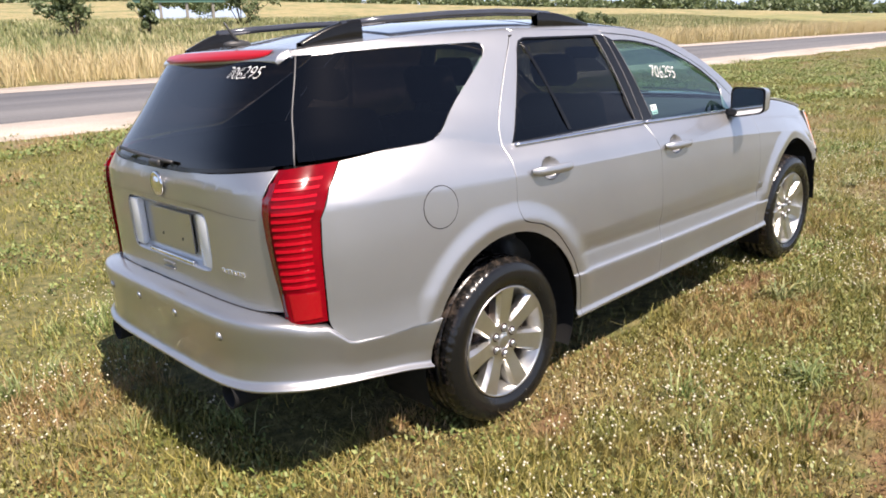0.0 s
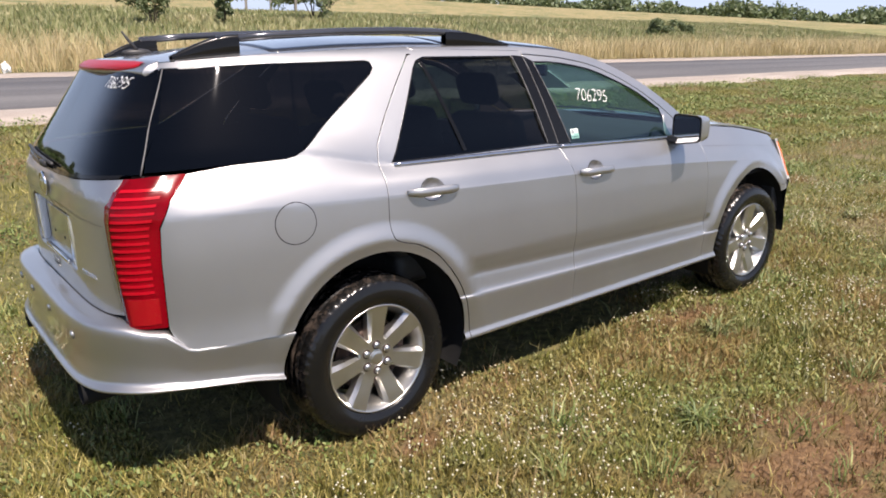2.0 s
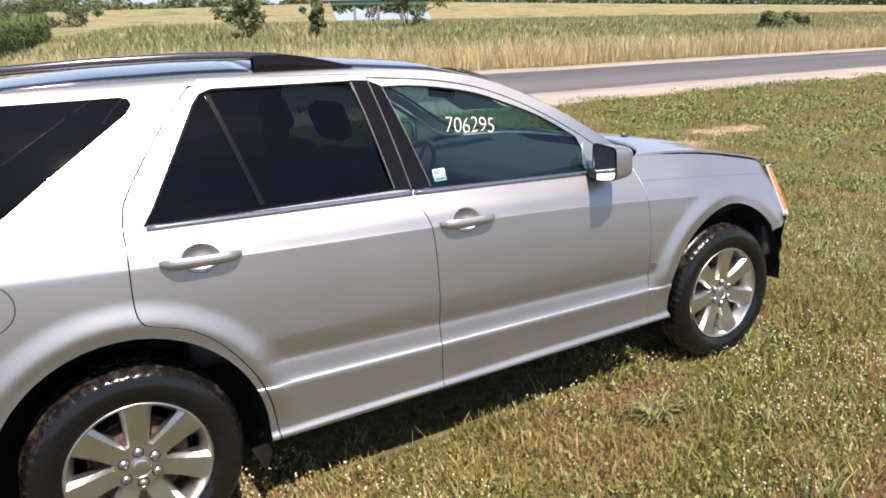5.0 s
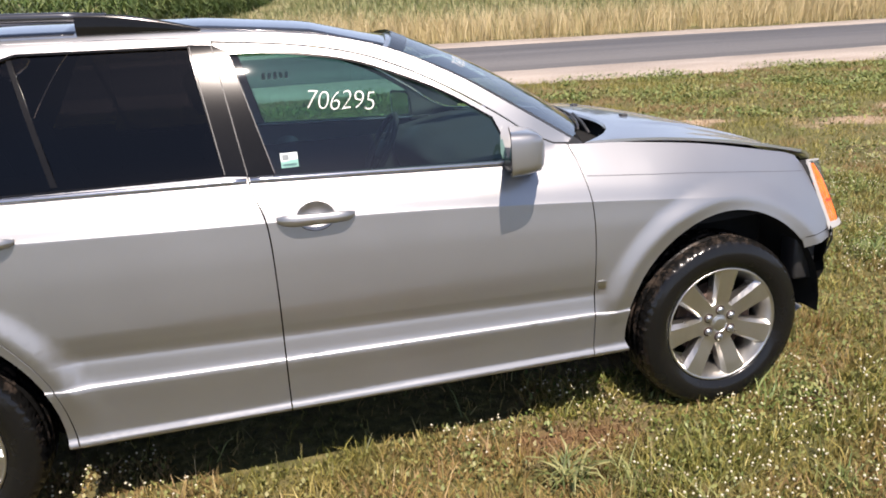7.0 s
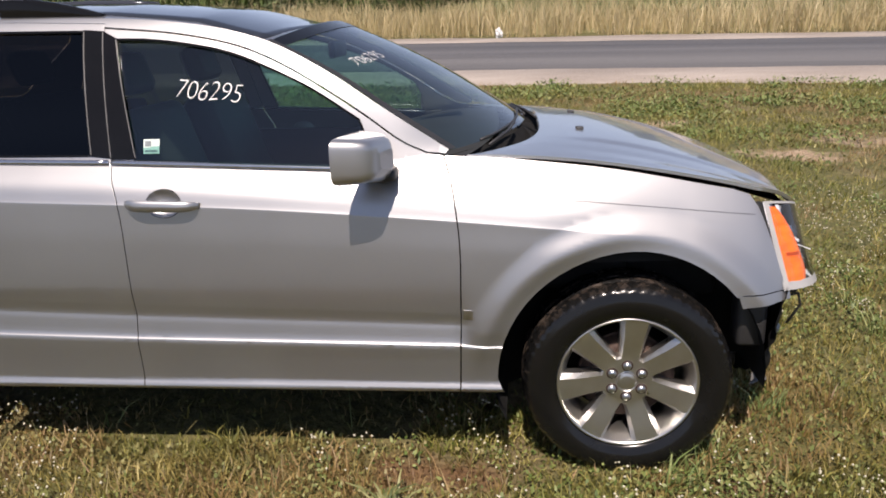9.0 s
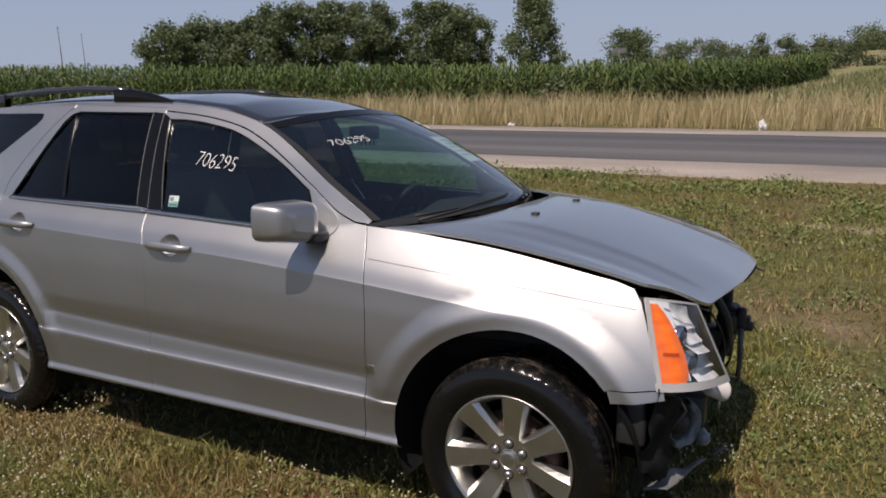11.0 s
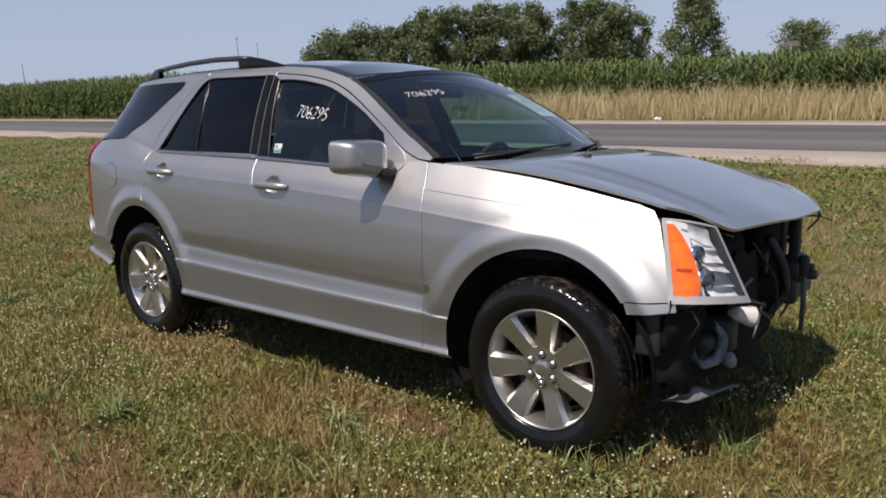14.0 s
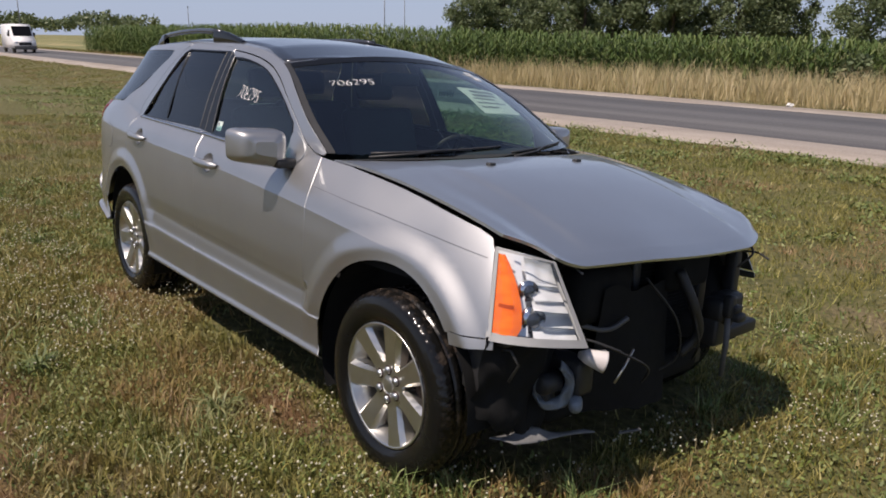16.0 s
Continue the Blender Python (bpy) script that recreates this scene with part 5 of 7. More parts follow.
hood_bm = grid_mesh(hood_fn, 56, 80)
hood = part("hood", thicken(hood_bm, (-0.006, 0, -0.010)), SKYLIT_PAINT, car, "buckled silver bonnet, lifted and bent at its front edge")
hood.data.set_sharp_from_angle(angle=radians(32))
part("hood_frame", grid_mesh(lambda u, v: hood_fn(0.03 + 0.94 * u, 0.03 + 0.94 * v) - Vector((0, 0, 0.03)), 16, 16), DARK, hood)
for s in (-1, 1):
    part("washer_nozzle", box_mesh((0.03, 0.035, 0.012), hood_fn(0.17, 0.5 + s * 0.178) + Vector((0, 0, 0.004)), 0.004), BLACK, hood)
# cowl and wipers
part("cowl", grid_mesh(lambda u, v: Vector((2.30 + 0.30 * (1 - (2 * v - 1) ** 2) + (0.14 + 0.10 * (2 * v - 1) ** 2) * u, (2 * v - 1) * 0.78, 1.150 + 0.008 * (1 - (2 * v - 1) ** 2) - 0.075 * math.sin(math.pi * u))), 6, 20), DARK, car)
for y0, y1, tip in ((-0.60, 0.02, 0.05), (0.06, 0.62, 0.05)):
    f = shield_fn(1.0, 0.008)
    pts = [f(1.0 - tip * k / 8, 0.5 + (y0 + (y1 - y0) * k / 8) / 1.50) for k in range(9)]
    part("wiper", joined(tube_mesh(pts, 0.0055, 6), tube_mesh([pts[4] + Vector((0.012, 0, 0.004)), pts[2] + Vector((0.03, 0.02, -0.004)), f(1.0, 0.5 + (y0 - 0.03) / 1.5) + Vector((0.05, 0, -0.012))], 0.006, 6)), BLACK, car)


# roof rails and aerial
rail_y = table([(-0.7, 0.45), (-0.3, 0.505), (0.2, 0.535), (1.1, 0.548)])
for sign in (-1, 1):
    def foot(x0, x1, z0, z1, yy):
        def f(u, v):
            a = 2 * math.pi * v
            c, s = math.cos(a), math.sin(a)
            c, s = abs(c) ** 0.6 * (1 if c > 0 else -1), abs(s) ** 0.6 * (1 if s > 0 else -1)
            x = x0 + (x1 - x0) * u
            zc = z0 + (z1 - z0) * math.sin(u * math.pi / 2)
            base = roof_edge(x) + 0.004
            hi, lo = zc, base - 0.012
            return Vector((x, sign * (rail_y(x) + 0.019 * c), (hi + lo) / 2 + (hi - lo) / 2 * s))
        return grid_mesh(f, 14, 16)
    rail = part("roof_rail", tube_mesh([Vector((x, sign * rail_y(x), z + (0.010 if sign > 0 else 0.0))) for x, z in ((-0.42, 1.708), (-0.2, 1.722), (0.1, 1.733), (0.4, 1.735), (0.62, 1.728), (0.76, 1.717))], 0.0165, 10), RAIL, car, "dark satin metal roof rail on black feet")
    part("rail_foot", foot(1.06, 0.66, 1.668, 1.735, 0.545), TRIM, rail)
    part("rail_foot", foot(-0.60, -0.34, 1.652, 1.728, 0.5), TRIM, rail)
fin = lathe_mesh([(0.012, 0.0), (0.03, 0.004), (0.026, 0.02), (0.010, 0.028)], 14, "z", (0, 0, 0))
fin.transform(Matrix.Diagonal((2.2, 1, 1, 1)))
aerial = part("aerial", fin, BLACK, car)
aerial.location = (-0.575, 0.055, roof_point(-0.575, 0.1).z - 0.002)
part("mast", tube_mesh([(0, 0, 0.02), (-0.03, 0.0, 0.06), (-0.055, 0, 0.10)], [0.008, 0.006, 0.004], 8), BLACK, aerial)
# the tail: gate, glass, spoiler, lamps, bumper
GATE = [(-LAMP_IN(z) + 0.003, z) for z in (0.742, 0.82, 0.90, 1.0, 1.1, 1.235)] + [(-0.4, 1.215), (0.0, 1.205), (0.4, 1.215)] + [(LAMP_IN(z) - 0.003, z) for z in (1.235, 1.1, 1.0, 0.90, 0.82, 0.742)] + [(0.35, 0.722), (0.0, 0.716), (-0.35, 0.722)]
PLATE = [(-0.36, 0.835), (-0.365, 1.07), (0.365, 1.07), (0.36, 0.835)]
gate = panel("tailgate", GATE, rear_fn(), PAINT, car, "silver tailgate with a bare plate recess", holes=[rounded(PLATE, 2)], gap=0.0015)


def recess_fn(u, v):
    edge = min(0.365 - abs(u), v - 0.835, 1.07 - v)
    return Vector((rear_x(u, v) + 0.035 * smooth(-0.005, 0.035, edge), u, v))


panel("plate_recess", rounded(PLATE, 2), recess_fn, PAINT, gate, gap=-0.001, depth=0, step=0.015)
part("plate_backing", box_mesh((0.006, 0.36, 0.160), (rear_x(0, 0.95) + 0.026, 0.0, 0.955), 0.002), PAINT, gate, "bare plate mount with two screw holes", smooth=False)
for y in (-0.09, 0.09):
    part("screw_hole", lathe_mesh([(0.007, 0.0), (0.006, -0.002)], 10, "x", (rear_x(0, 0.95) + 0.0222, y, 0.925)), BLACK, gate)
for s in (-1, 1):
    part("reversing_lamp", box_mesh((0.03, 0.078, 0.205), (rear_x(0.31, 0.95) + 0.019, s * 0.312, 0.952), 0.004), LENS_WHITE, gate, "clear white reversing lamp")
part("chrome_grip", box_mesh((0.02, 0.40, 0.018), (rear_x(0, 0.85) + 0.006, 0, 0.848), 0.006), CHROME, gate, "chrome grip bar")
part("gate_latch", joined(box_mesh((0.012, 0.10, 0.012), (rear_x(0, 0.8) - 0.002, 0.02, 0.815), 0.003), box_mesh((0.012, 0.10, 0.008), (rear_x(0, 0.8) - 0.002, 0.02, 0.795), 0.003)), DARK_SILVER, gate)
part("round_badge", lathe_mesh([(0.050, 0.0), (0.050, -0.006), (0.044, -0.012), (0.038, -0.008), (0.030, -0.008), (0.024, -0.014), (0.008, -0.015)], 28, "x", (rear_x(0.0, 1.15) - 0.004, 0.0, 1.148)), CHROME, gate, "round chrome badge")
# the gate is smooth here; a darker line paints its crease's shade
crease_line = [(-0.655, 1.070), (-0.38, 1.086), (0.0, 1.092), (0.38, 1.086), (0.655, 1.070)]
panel("gate_crease", crease_line + [(y, z + 0.0032) for y, z in reversed(crease_line)], rear_fn(0.0012), DARK_SILVER, gate, gap=0, depth=0, step=0.03)
# script on the gate: a short row of bright bars
bars = [box_mesh((0.004, 0.016, 0.018), (rear_x(-0.44 - 0.024 * k, 0.865) - 0.001, -0.44 - 0.024 * k, 0.866 - 0.002 * (k % 2)), 0.002) for k in range(6)]
part("script_badge", joined(*bars), CHROME, gate, "small bright script badge")

GLASS_R = [(-0.714, 1.246), (-0.4, 1.226), (0.0, 1.216), (0.4, 1.226), (0.714, 1.246), (0.60, 1.45), (0.515, 1.605), (0.0, 1.625), (-0.515, 1.605), (-0.60, 1.45)]
panel("rear_glass", GLASS_R, rear_fn(-0.002), GLASS_DARK, gate, "dark privacy glass with marker writing", depth=0, gap=0.002)
panel("lamp_band", [(-0.67, 1.248), (-0.2, 1.222), (0.2, 1.222), (0.67, 1.248), (0.66, 1.236), (0.2, 1.206), (-0.2, 1.206), (-0.66, 1.236)], rear_fn(0.002), TRIM, gate, gap=0, depth=0.004)
part("rear_wiper", joined(tube_mesh([Vector((rear_x(y, z, 0.014), y, z)) for y, z in ((0.42, 1.262), (0.2, 1.25), (0.0, 1.242), (-0.12, 1.238))], 0.008, 6), box_mesh((0.03, 0.09, 0.03), (rear_x(0.02, 1.225, 0.012), 0.02, 1.228), 0.01)), BLACK, gate)
# corner strips between the rear and the side glass
for sign in (-1, 1):
    pts = [Vector((-0.838 + 0.19 * k / 10, 0, 1.245 + 0.362 * k / 10)) for k in range(11)]
    pts = [Vector((p.x, sign * (skin(p.x, p.z) - 0.001), p.z)) for p in pts]
    part("corner_strip", tube_mesh(pts, 0.0030, 6), GREY_PLASTIC, car)


def spoiler_fn(u, v):
    s = 2 * v - 1
    prof = [(0.0, 0.004), (-0.035, -0.004), (-0.070, -0.022), (-0.082, -0.040), (-0.066, -0.052), (-0.02, -0.050)]
    t = u * (len(prof) - 1)
    i = min(len(prof) - 2, int(t))
    dx = prof[i][0] + (prof[i + 1][0] - prof[i][0]) * (t - i)
    dz = prof[i][1] + (prof[i + 1][1] - prof[i][1]) * (t - i)
    p = roof_point(-0.655 - 0.05 * (1 - s * s), s)
    return p + Vector((dx * (1 - 0.25 * s * s), 0, dz))


part("roof_spoiler", grid_mesh(spoiler_fn, 12, 30), PAINT, gate)
for end in (0, 1):
    # the spoiler's ends run out on to the quarter panels
    def tip_fn(u, v, end=end):
        z = 1.634 - 0.034 * u
        return spoiler_fn(u, end).lerp(Vector((-0.648 - 0.012 * u, (2 * end - 1) * (skin(-0.66, z) + 0.001), z)), v)
    part("spoiler_tip", grid_mesh(tip_fn, 10, 4), PAINT, gate)
part("brake_lamp", grid_mesh(lambda u, v: spoiler_fn(0.18 + (0.16 + 0.38 * math.sin(math.pi * v) ** 0.5) * u, 0.04 + 0.92 * v) + Vector((-0.006 * math.sin(math.pi * u), 0, 0.003)), 8, 40), BRAKE_RED, gate, "long red high brake lamp")



def lamp_fn(sign, off=0.0):
    """The lamp's face: a blunt fin proud of the gate that runs out into the quarter panel."""
    def f(x, z):
        zi = min(1.246, max(0.703, z))
        x0, x1 = rear_x(LAMP_IN(zi), zi), LAMP_OUT(zi)
        u = min(1.0, max(0.0, (x - x0) / (x1 - x0)))
        rise = 0.005 + 0.013 * (1 - smooth(0.55, 1.0, u)) + 0.015 * smooth(0.0, 0.16, u) * (1 - smooth(0.2, 0.9, u)) + off
        return Vector((x - 0.82 * rise, sign * (skin(x, z) + 0.57 * rise), z))
    return f


def lamp_x(u, z):
    x0 = rear_x(LAMP_IN(z), z)
    return x0 + (LAMP_OUT(z) - x0) * u


def lamp_band(z0, z1, u0, u1, n=1):
    zs = [z0 + (z1 - z0) * k / n for k in range(n + 1)]
    return [(lamp_x(u0, z), z) for z in zs] + [(lamp_x(u1, z), z) for z in reversed(zs)]


for sign in (-1, 1):
    lamp_line = LAMP_EDGE + [(-0.79, 1.245)] + [(rear_x(LAMP_IN(z), z), z) for z in (1.238, 1.15, 1.10, 1.0, 0.9, 0.8, 0.74, 0.712)]
    tl = panel("tail_lamp", lamp_line, lamp_fn(sign), RED_LENS, car, "tall red tail lamp with ribbed lens", gap=0.0005, depth=0.03, step=0.010)
    panel("lamp_lower_lens", lamp_band(0.722, 0.818, 0.22, 0.88), lamp_fn(sign, 0.003), RED_BRIGHT, tl, gap=0, depth=0.003, step=0.012)
    panel("lamp_edge", lamp_band(0.735, 1.20, 0.015, 0.10, 8), lamp_fn(sign, 0.002), RED_DARK, tl, gap=0, depth=0.002, step=0.02)
    panel("rib_field", lamp_band(0.828, 1.222, 0.13, 0.84, 8), lamp_fn(sign, 0.002), RED_LENS, tl, gap=0, depth=0.002, step=0.012)
    for k in range(15):
        z = 0.838 + k * 0.0258
        panel("lamp_rib", lamp_band(z, z + 0.0095, 0.15, 0.82), lamp_fn(sign, 0.0055), RIB_RED, tl, gap=0, depth=0.004, step=0.010)


# bumper: wraps from arch to arch; the section runs from the lower lip up
def bumper_point(t, z, out):
    """t from -1 to 1 round the tail."""
    sign = -1 if t < 0 else 1
    a = abs(t)
    w = 0.928 + out
    dd = 1.515 + out
    n = tail_power(z)
    if a > 0.62:
        end = -math.sqrt(0.452 ** 2 - min(0.43, max(-0.2, z - 0.385)) ** 2)
        x = -0.72 + (a - 0.62) / 0.38 * (end + 0.72)
        s = (0.4 - x) / dd
        y = w * (1 - s ** n) ** (1 / n)
        y += 0.014 * (1 - smooth(0.455, 0.555, math.hypot(x, z - 0.38))) * smooth(0.36, 0.6, z)
    else:
        # even steps by angle between the middle and the corner
        s1 = (0.4 + 0.72) / dd
        y1 = w * (1 - s1 ** n) ** (1 / n)
        th = (a / 0.62) ** 1.0
        y = y1 * math.sin(th * math.pi / 2) ** 0.8
        q = min(0.9999, y / w)
        x = 0.4 - dd * (1 - q ** n) ** (1 / n)
    return Vector((x, sign * y, z))


def bumper_top(p):
    return hermite([(-1.2, 0.742), (-1.0, 0.729), (-0.925, 0.706), (-0.868, 0.692), (-0.838, 0.668), (-0.810, 0.630), (-0.764, 0.612), (-0.66, 0.607), (-0.385, 0.601)], p)


def bumper_fn(u, v):
    t = 2 * v - 1
    x = bumper_point(t, 0.6, 0).x
    top = bumper_top(x)
    low = hermite([(-1.2, 0.425), (-1.0, 0.462), (-0.85, 0.462), (-0.6, 0.440), (-0.385, 0.402)], x)
    rear = smooth(-0.78, -0.95, x)
    sect = [(0.0, -0.05), (0.02, 0.006), (0.06, 0.012), (0.14, -0.010), (0.35, -0.012), (0.60, -0.006), (0.84, 0.0), (0.94, 0.002 - 0.006 * rear), (0.99, 0.001 - 0.04 * rear), (1.0, -0.12 * rear - 0.005 * (1 - rear))]
    z = low + (top - low) * (hermite([(k / 9, s[0]) for k, s in enumerate(sect)], u))
    return bumper_point(t, z, hermite([(k / 9, s[1]) for k, s in enumerate(sect)], u))


# raised black strip that stands for the shade in the gate's lower gap
seam_y = [-0.70 + 1.40 * k / 24 for k in range(25)]
seam = [(y, bumper_top(rear_x(y, 0.73)) + 0.009) for y in seam_y] + [(y, bumper_top(rear_x(y, 0.73)) - 0.012) for y in reversed(seam_y)]
panel("gate_seal", seam, rear_fn(0.0025), BLACK, gate, gap=0, depth=0.003, step=0.04)
bumper = part("rear_bumper", grid_mesh(bumper_fn, 40, 90), PAINT, car)
for y, z in ((-0.50, 0.645), (-0.17, 0.665), (0.17, 0.665), (0.50, 0.645)):
    q = 0.4 - 1.506 * (1 - (abs(y) / 0.92) ** tail_power(z)) ** (1 / tail_power(z))
    part("parking_sensor", lathe_mesh([(0.014, 0.006), (0.014, -0.004), (0.009, -0.007)], 14, "x", (q - 0.007, y, z)), BRIGHT, bumper)
    part("sensor_ring", lathe_mesh([(0.018, 0.006), (0.018, -0.002), (0.013, -0.002)], 14, "x", (q - 0.007, y, z)), DARK_SILVER, bumper)
for s in (-1, 1):
    part("exhaust_tip", lathe_mesh([(0.050, -0.94), (0.050, -1.112), (0.043, -1.112), (0.041, -0.98)], 20, "x", (0, s * 0.53, 0.418)), DARK, car, "dark rusty exhaust tip")

# underbody
part("floor_pan", box_mesh((1.95, 1.60, 0.14), (1.45, 0, 0.36), 0.03), DARK, car)
part("rear_underbody", box_mesh((0.95, 1.20, 0.16), (-0.47, 0, 0.50), 0.05), DARK, car)
part("silencer", box_mesh((0.35, 0.8, 0.16), (-0.75, 0, 0.43), 0.06), DARK, car)
part("engine", joined(box_mesh((0.50, 1.40, 0.47), (2.72, 0, 0.870), 0.03), box_mesh((0.36, 1.34, 0.40), (3.12, 0, 0.80), 0.03)), DARK, car)
part("engine_tray", box_mesh((1.0, 1.05, 0.12), (2.95, 0, 0.33), 0.04), DARK, car)
for s in (-1, 1):
    part("inner_sill", box_mesh((1.82, 0.03, 0.66), (1.40, s * 0.80, 0.72), 0.0), DARK, car)
    part("inner_quarter", grid_mesh(lambda u, v: Vector((-0.86 + 1.35 * u, s * (skin(-0.86 + 1.35 * u, 0.86 + 0.38 * v) - 0.03), 0.86 + 0.38 * v)), 16, 6), DARK, car)
    part("inner_fender", grid_mesh(lambda u, v: Vector((2.36 + 1.0 * u, s * (skin(2.36 + 1.0 * u, 0.80 + (belt(2.36 + u) - 0.07 - 0.80) * v) - 0.05), 0.80 + (belt(2.36 + u) - 0.07 - 0.80) * v)), 16, 6), DARK, car)
    part("axle_arm", tube_mesh([(0, s * 0.68, 0.36), (0, s * 0.2, 0.36)], 0.05, 8), DARK, car)
    part("front_arm", tube_mesh([(2.957, s * 0.68, 0.36), (2.957, s * 0.2, 0.36)], 0.05, 8), DARK, car)
part("load_floor", box_mesh((1.2, 1.3, 0.02), (-0.30, 0, 0.88)), DASH, car)
part("firewall", box_mesh((0.04, 1.50, 0.66), (2.42, 0, 0.80)), DARK, car)
part("gate_lining", panel_mesh(GATE, rear_fn(-0.04), depth=0), DARK, car)


# cabin
def seat(x, y, wide=0.52, recline=-18, high=0.62):
    base = part("seat", box_mesh((0.52, wide, 0.16), (x, y, 0.66), 0.05, segments=3), LEATHER, car, "grey leather seat")
    part("backrest", box_mesh((0.14, wide, high), (x - 0.27, y, 0.70 + high / 2), 0.05, pose(0, 0, 0, 0, recline, 0), 3), LEATHER, base)
    part("headrest", box_mesh((0.09, 0.27, 0.17), (x - 0.40, y, 0.76 + high + 0.06), 0.04, pose(0, 0, 0, 0, recline, 0), 3), LEATHER, base)


seat(1.42, -0.37)
seat(1.42, 0.37)
seat(0.50, -0.40, 0.60)
seat(0.50, 0.40, 0.60)


def dash_fn(u, v):
    prof = [(2.40, 1.155), (2.20, 1.135), (1.98, 1.090), (1.92, 1.02), (1.95, 0.92), (2.02, 0.75)]
    t = u * (len(prof) - 1)
    i = min(len(prof) - 2, int(t))
    s = 2 * v - 1
    x = prof[i][0] + (prof[i + 1][0] - prof[i][0]) * (t - i)
    z = prof[i][1] + (prof[i + 1][1] - prof[i][1]) * (t - i)
    hump = 0.035 * math.exp(-((s - 0.48) / 0.2) ** 2) * (1 if u < 0.6 else 0)
    return Vector((x + 0.10 * (1 - s * s) * (1 - u), s * 0.78, z + hump))


part("dashboard", grid_mesh(dash_fn, 20, 24), DASH, car)
ring = [Vector((0.19 * math.cos(a), 0.19 * math.sin(a), 0)) for a in np.linspace(0, 2 * math.pi, 25)]
wheel_bm = joined(tube_mesh(ring, 0.015, 8), box_mesh((0.10, 0.16, 0.03), (0, 0, -0.01), 0.012), box_mesh((0.36, 0.03, 0.015), (0, 0, -0.005), 0.005))
wheel_bm.transform(pose(1.80, 0.37, 1.03, 0, -62, 0))
part("steering_wheel", wheel_bm, DASH, car)
part("rear_view_mirror", box_mesh((0.03, 0.25, 0.07), (1.80, 0.0, 1.50), 0.012), BLACK, car)
# the wrecked nose: headlamp, empty grille opening, torn brackets
HEAD = {"bl": Vector((3.462, -0.868, 0.702)), "br": Vector((3.655, -0.585, 0.676)), "tl": Vector((3.396, -0.784, 0.985)), "tr": Vector((3.545, -0.655, 0.950))}


def head_fn(off=0.0, bulge=0.062):
    def f(u, v):
        p = HEAD["bl"].lerp(HEAD["br"], u).lerp(HEAD["tl"].lerp(HEAD["tr"], u), v)
        n = Vector((0.78, -0.60, 0.18)).normalized()
        return p + n * (bulge * math.sin(math.pi * min(1, max(0, u)) ** 0.74) * (1 - 0.42 * v) + off)
    return f


def head_patch(u0, u1, v0, v1, off, nu=10, nv=12):
    f = head_fn(off)
    return grid_mesh(lambda u, v: f(u0 + (u1 - u0) * u, v0 + (v1 - v0) * v), nu, nv)


head = part("headlamp", head_patch(0, 1, 0, 1, -0.075, 24, 24), LAMP_SILVER, car, "clear headlamp with amber side lens")
# walls that close the lamp's box at its rim
walls = []
for edge in (lambda k: (-0.012, k), (lambda k: (1.0, k)), (lambda k: (k, -0.02))):
    near, deep = head_fn(0.0), head_fn(-0.085)
    walls.append(grid_mesh(lambda u, v, e=edge: near(*e(u)).lerp(deep(*e(u)), v), 16, 2))
part("lamp_housing", joined(*walls), BLACK, head)
part("clear_lens", head_patch(0.02, 0.97, 0.04, 0.98, 0.002, 20, 20), LENS, head).visible_shadow = False
frame_bms = [head_patch(-0.012, 1, -0.02, 0.075, 0.003), head_patch(0.945, 1.0, 0.05, 1.0, 0.003), head_patch(0, 1, 0.972, 1.0, 0.003), head_patch(-0.012, 0.035, 0, 1.0, 0.003)]
part("lamp_frame", joined(*frame_bms), LAMP_GREY, head, "grey lamp surround")
f0 = head_fn(-0.004)


def amber_fn(u, v):
    edge = hermite([(0.0, 0.235), (0.12, 0.285), (0.35, 0.300), (0.62, 0.265), (0.85, 0.19), (1.0, 0.10)], v)
    return f0(0.040 + (edge - 0.0) * u, 0.075 + 0.865 * v) + Vector((0.004, -0.006, 0)) * math.sin(math.pi * u)


part("amber_lens", grid_mesh(amber_fn, 10, 22), AMBER, head, "amber side lens")
part("side_marker", grid_mesh(lambda u, v: amber_fn(0.16 + 0.56 * u, 0.34 + 0.045 * v) + Vector((0.002, -0.002, 0)), 3, 2), AMBER_DARK, head, "small dark amber side marker")
part("lamp_bezel", head_patch(0.30, 0.40, 0.07, 0.96, -0.030), LAMP_SILVER, head, "silvered bezel beside the amber lens")
fi = head_fn(-0.050)
for u, v, r in ((0.44, 0.585, 0.035), (0.455, 0.265, 0.044)):
    c = fi(u, v)
    bowl = lathe_mesh([(r, 0.022), (r * 1.02, 0.0), (r * 0.85, -0.02), (r * 0.5, -0.035)], 24, "x", (0, 0, 0))
    bowl.transform(Matrix.Translation(c) @ pose(0, 0, 0, 0, 0, -18))
    part("reflector_bowl", bowl, CHROME, head)
    ball = lathe_mesh([(r * 0.78, 0.0), (r * 0.72, 0.014), (r * 0.50, 0.026), (r * 0.15, 0.031)], 20, "x")
    ball.transform(Matrix.Translation(c + Vector((0.004, 0, 0))) @ pose(0, 0, 0, 0, 0, -18))
    part("projector_lens", ball, PROJECTOR, head, "dark projector lens")
fb = head_fn(-0.045)
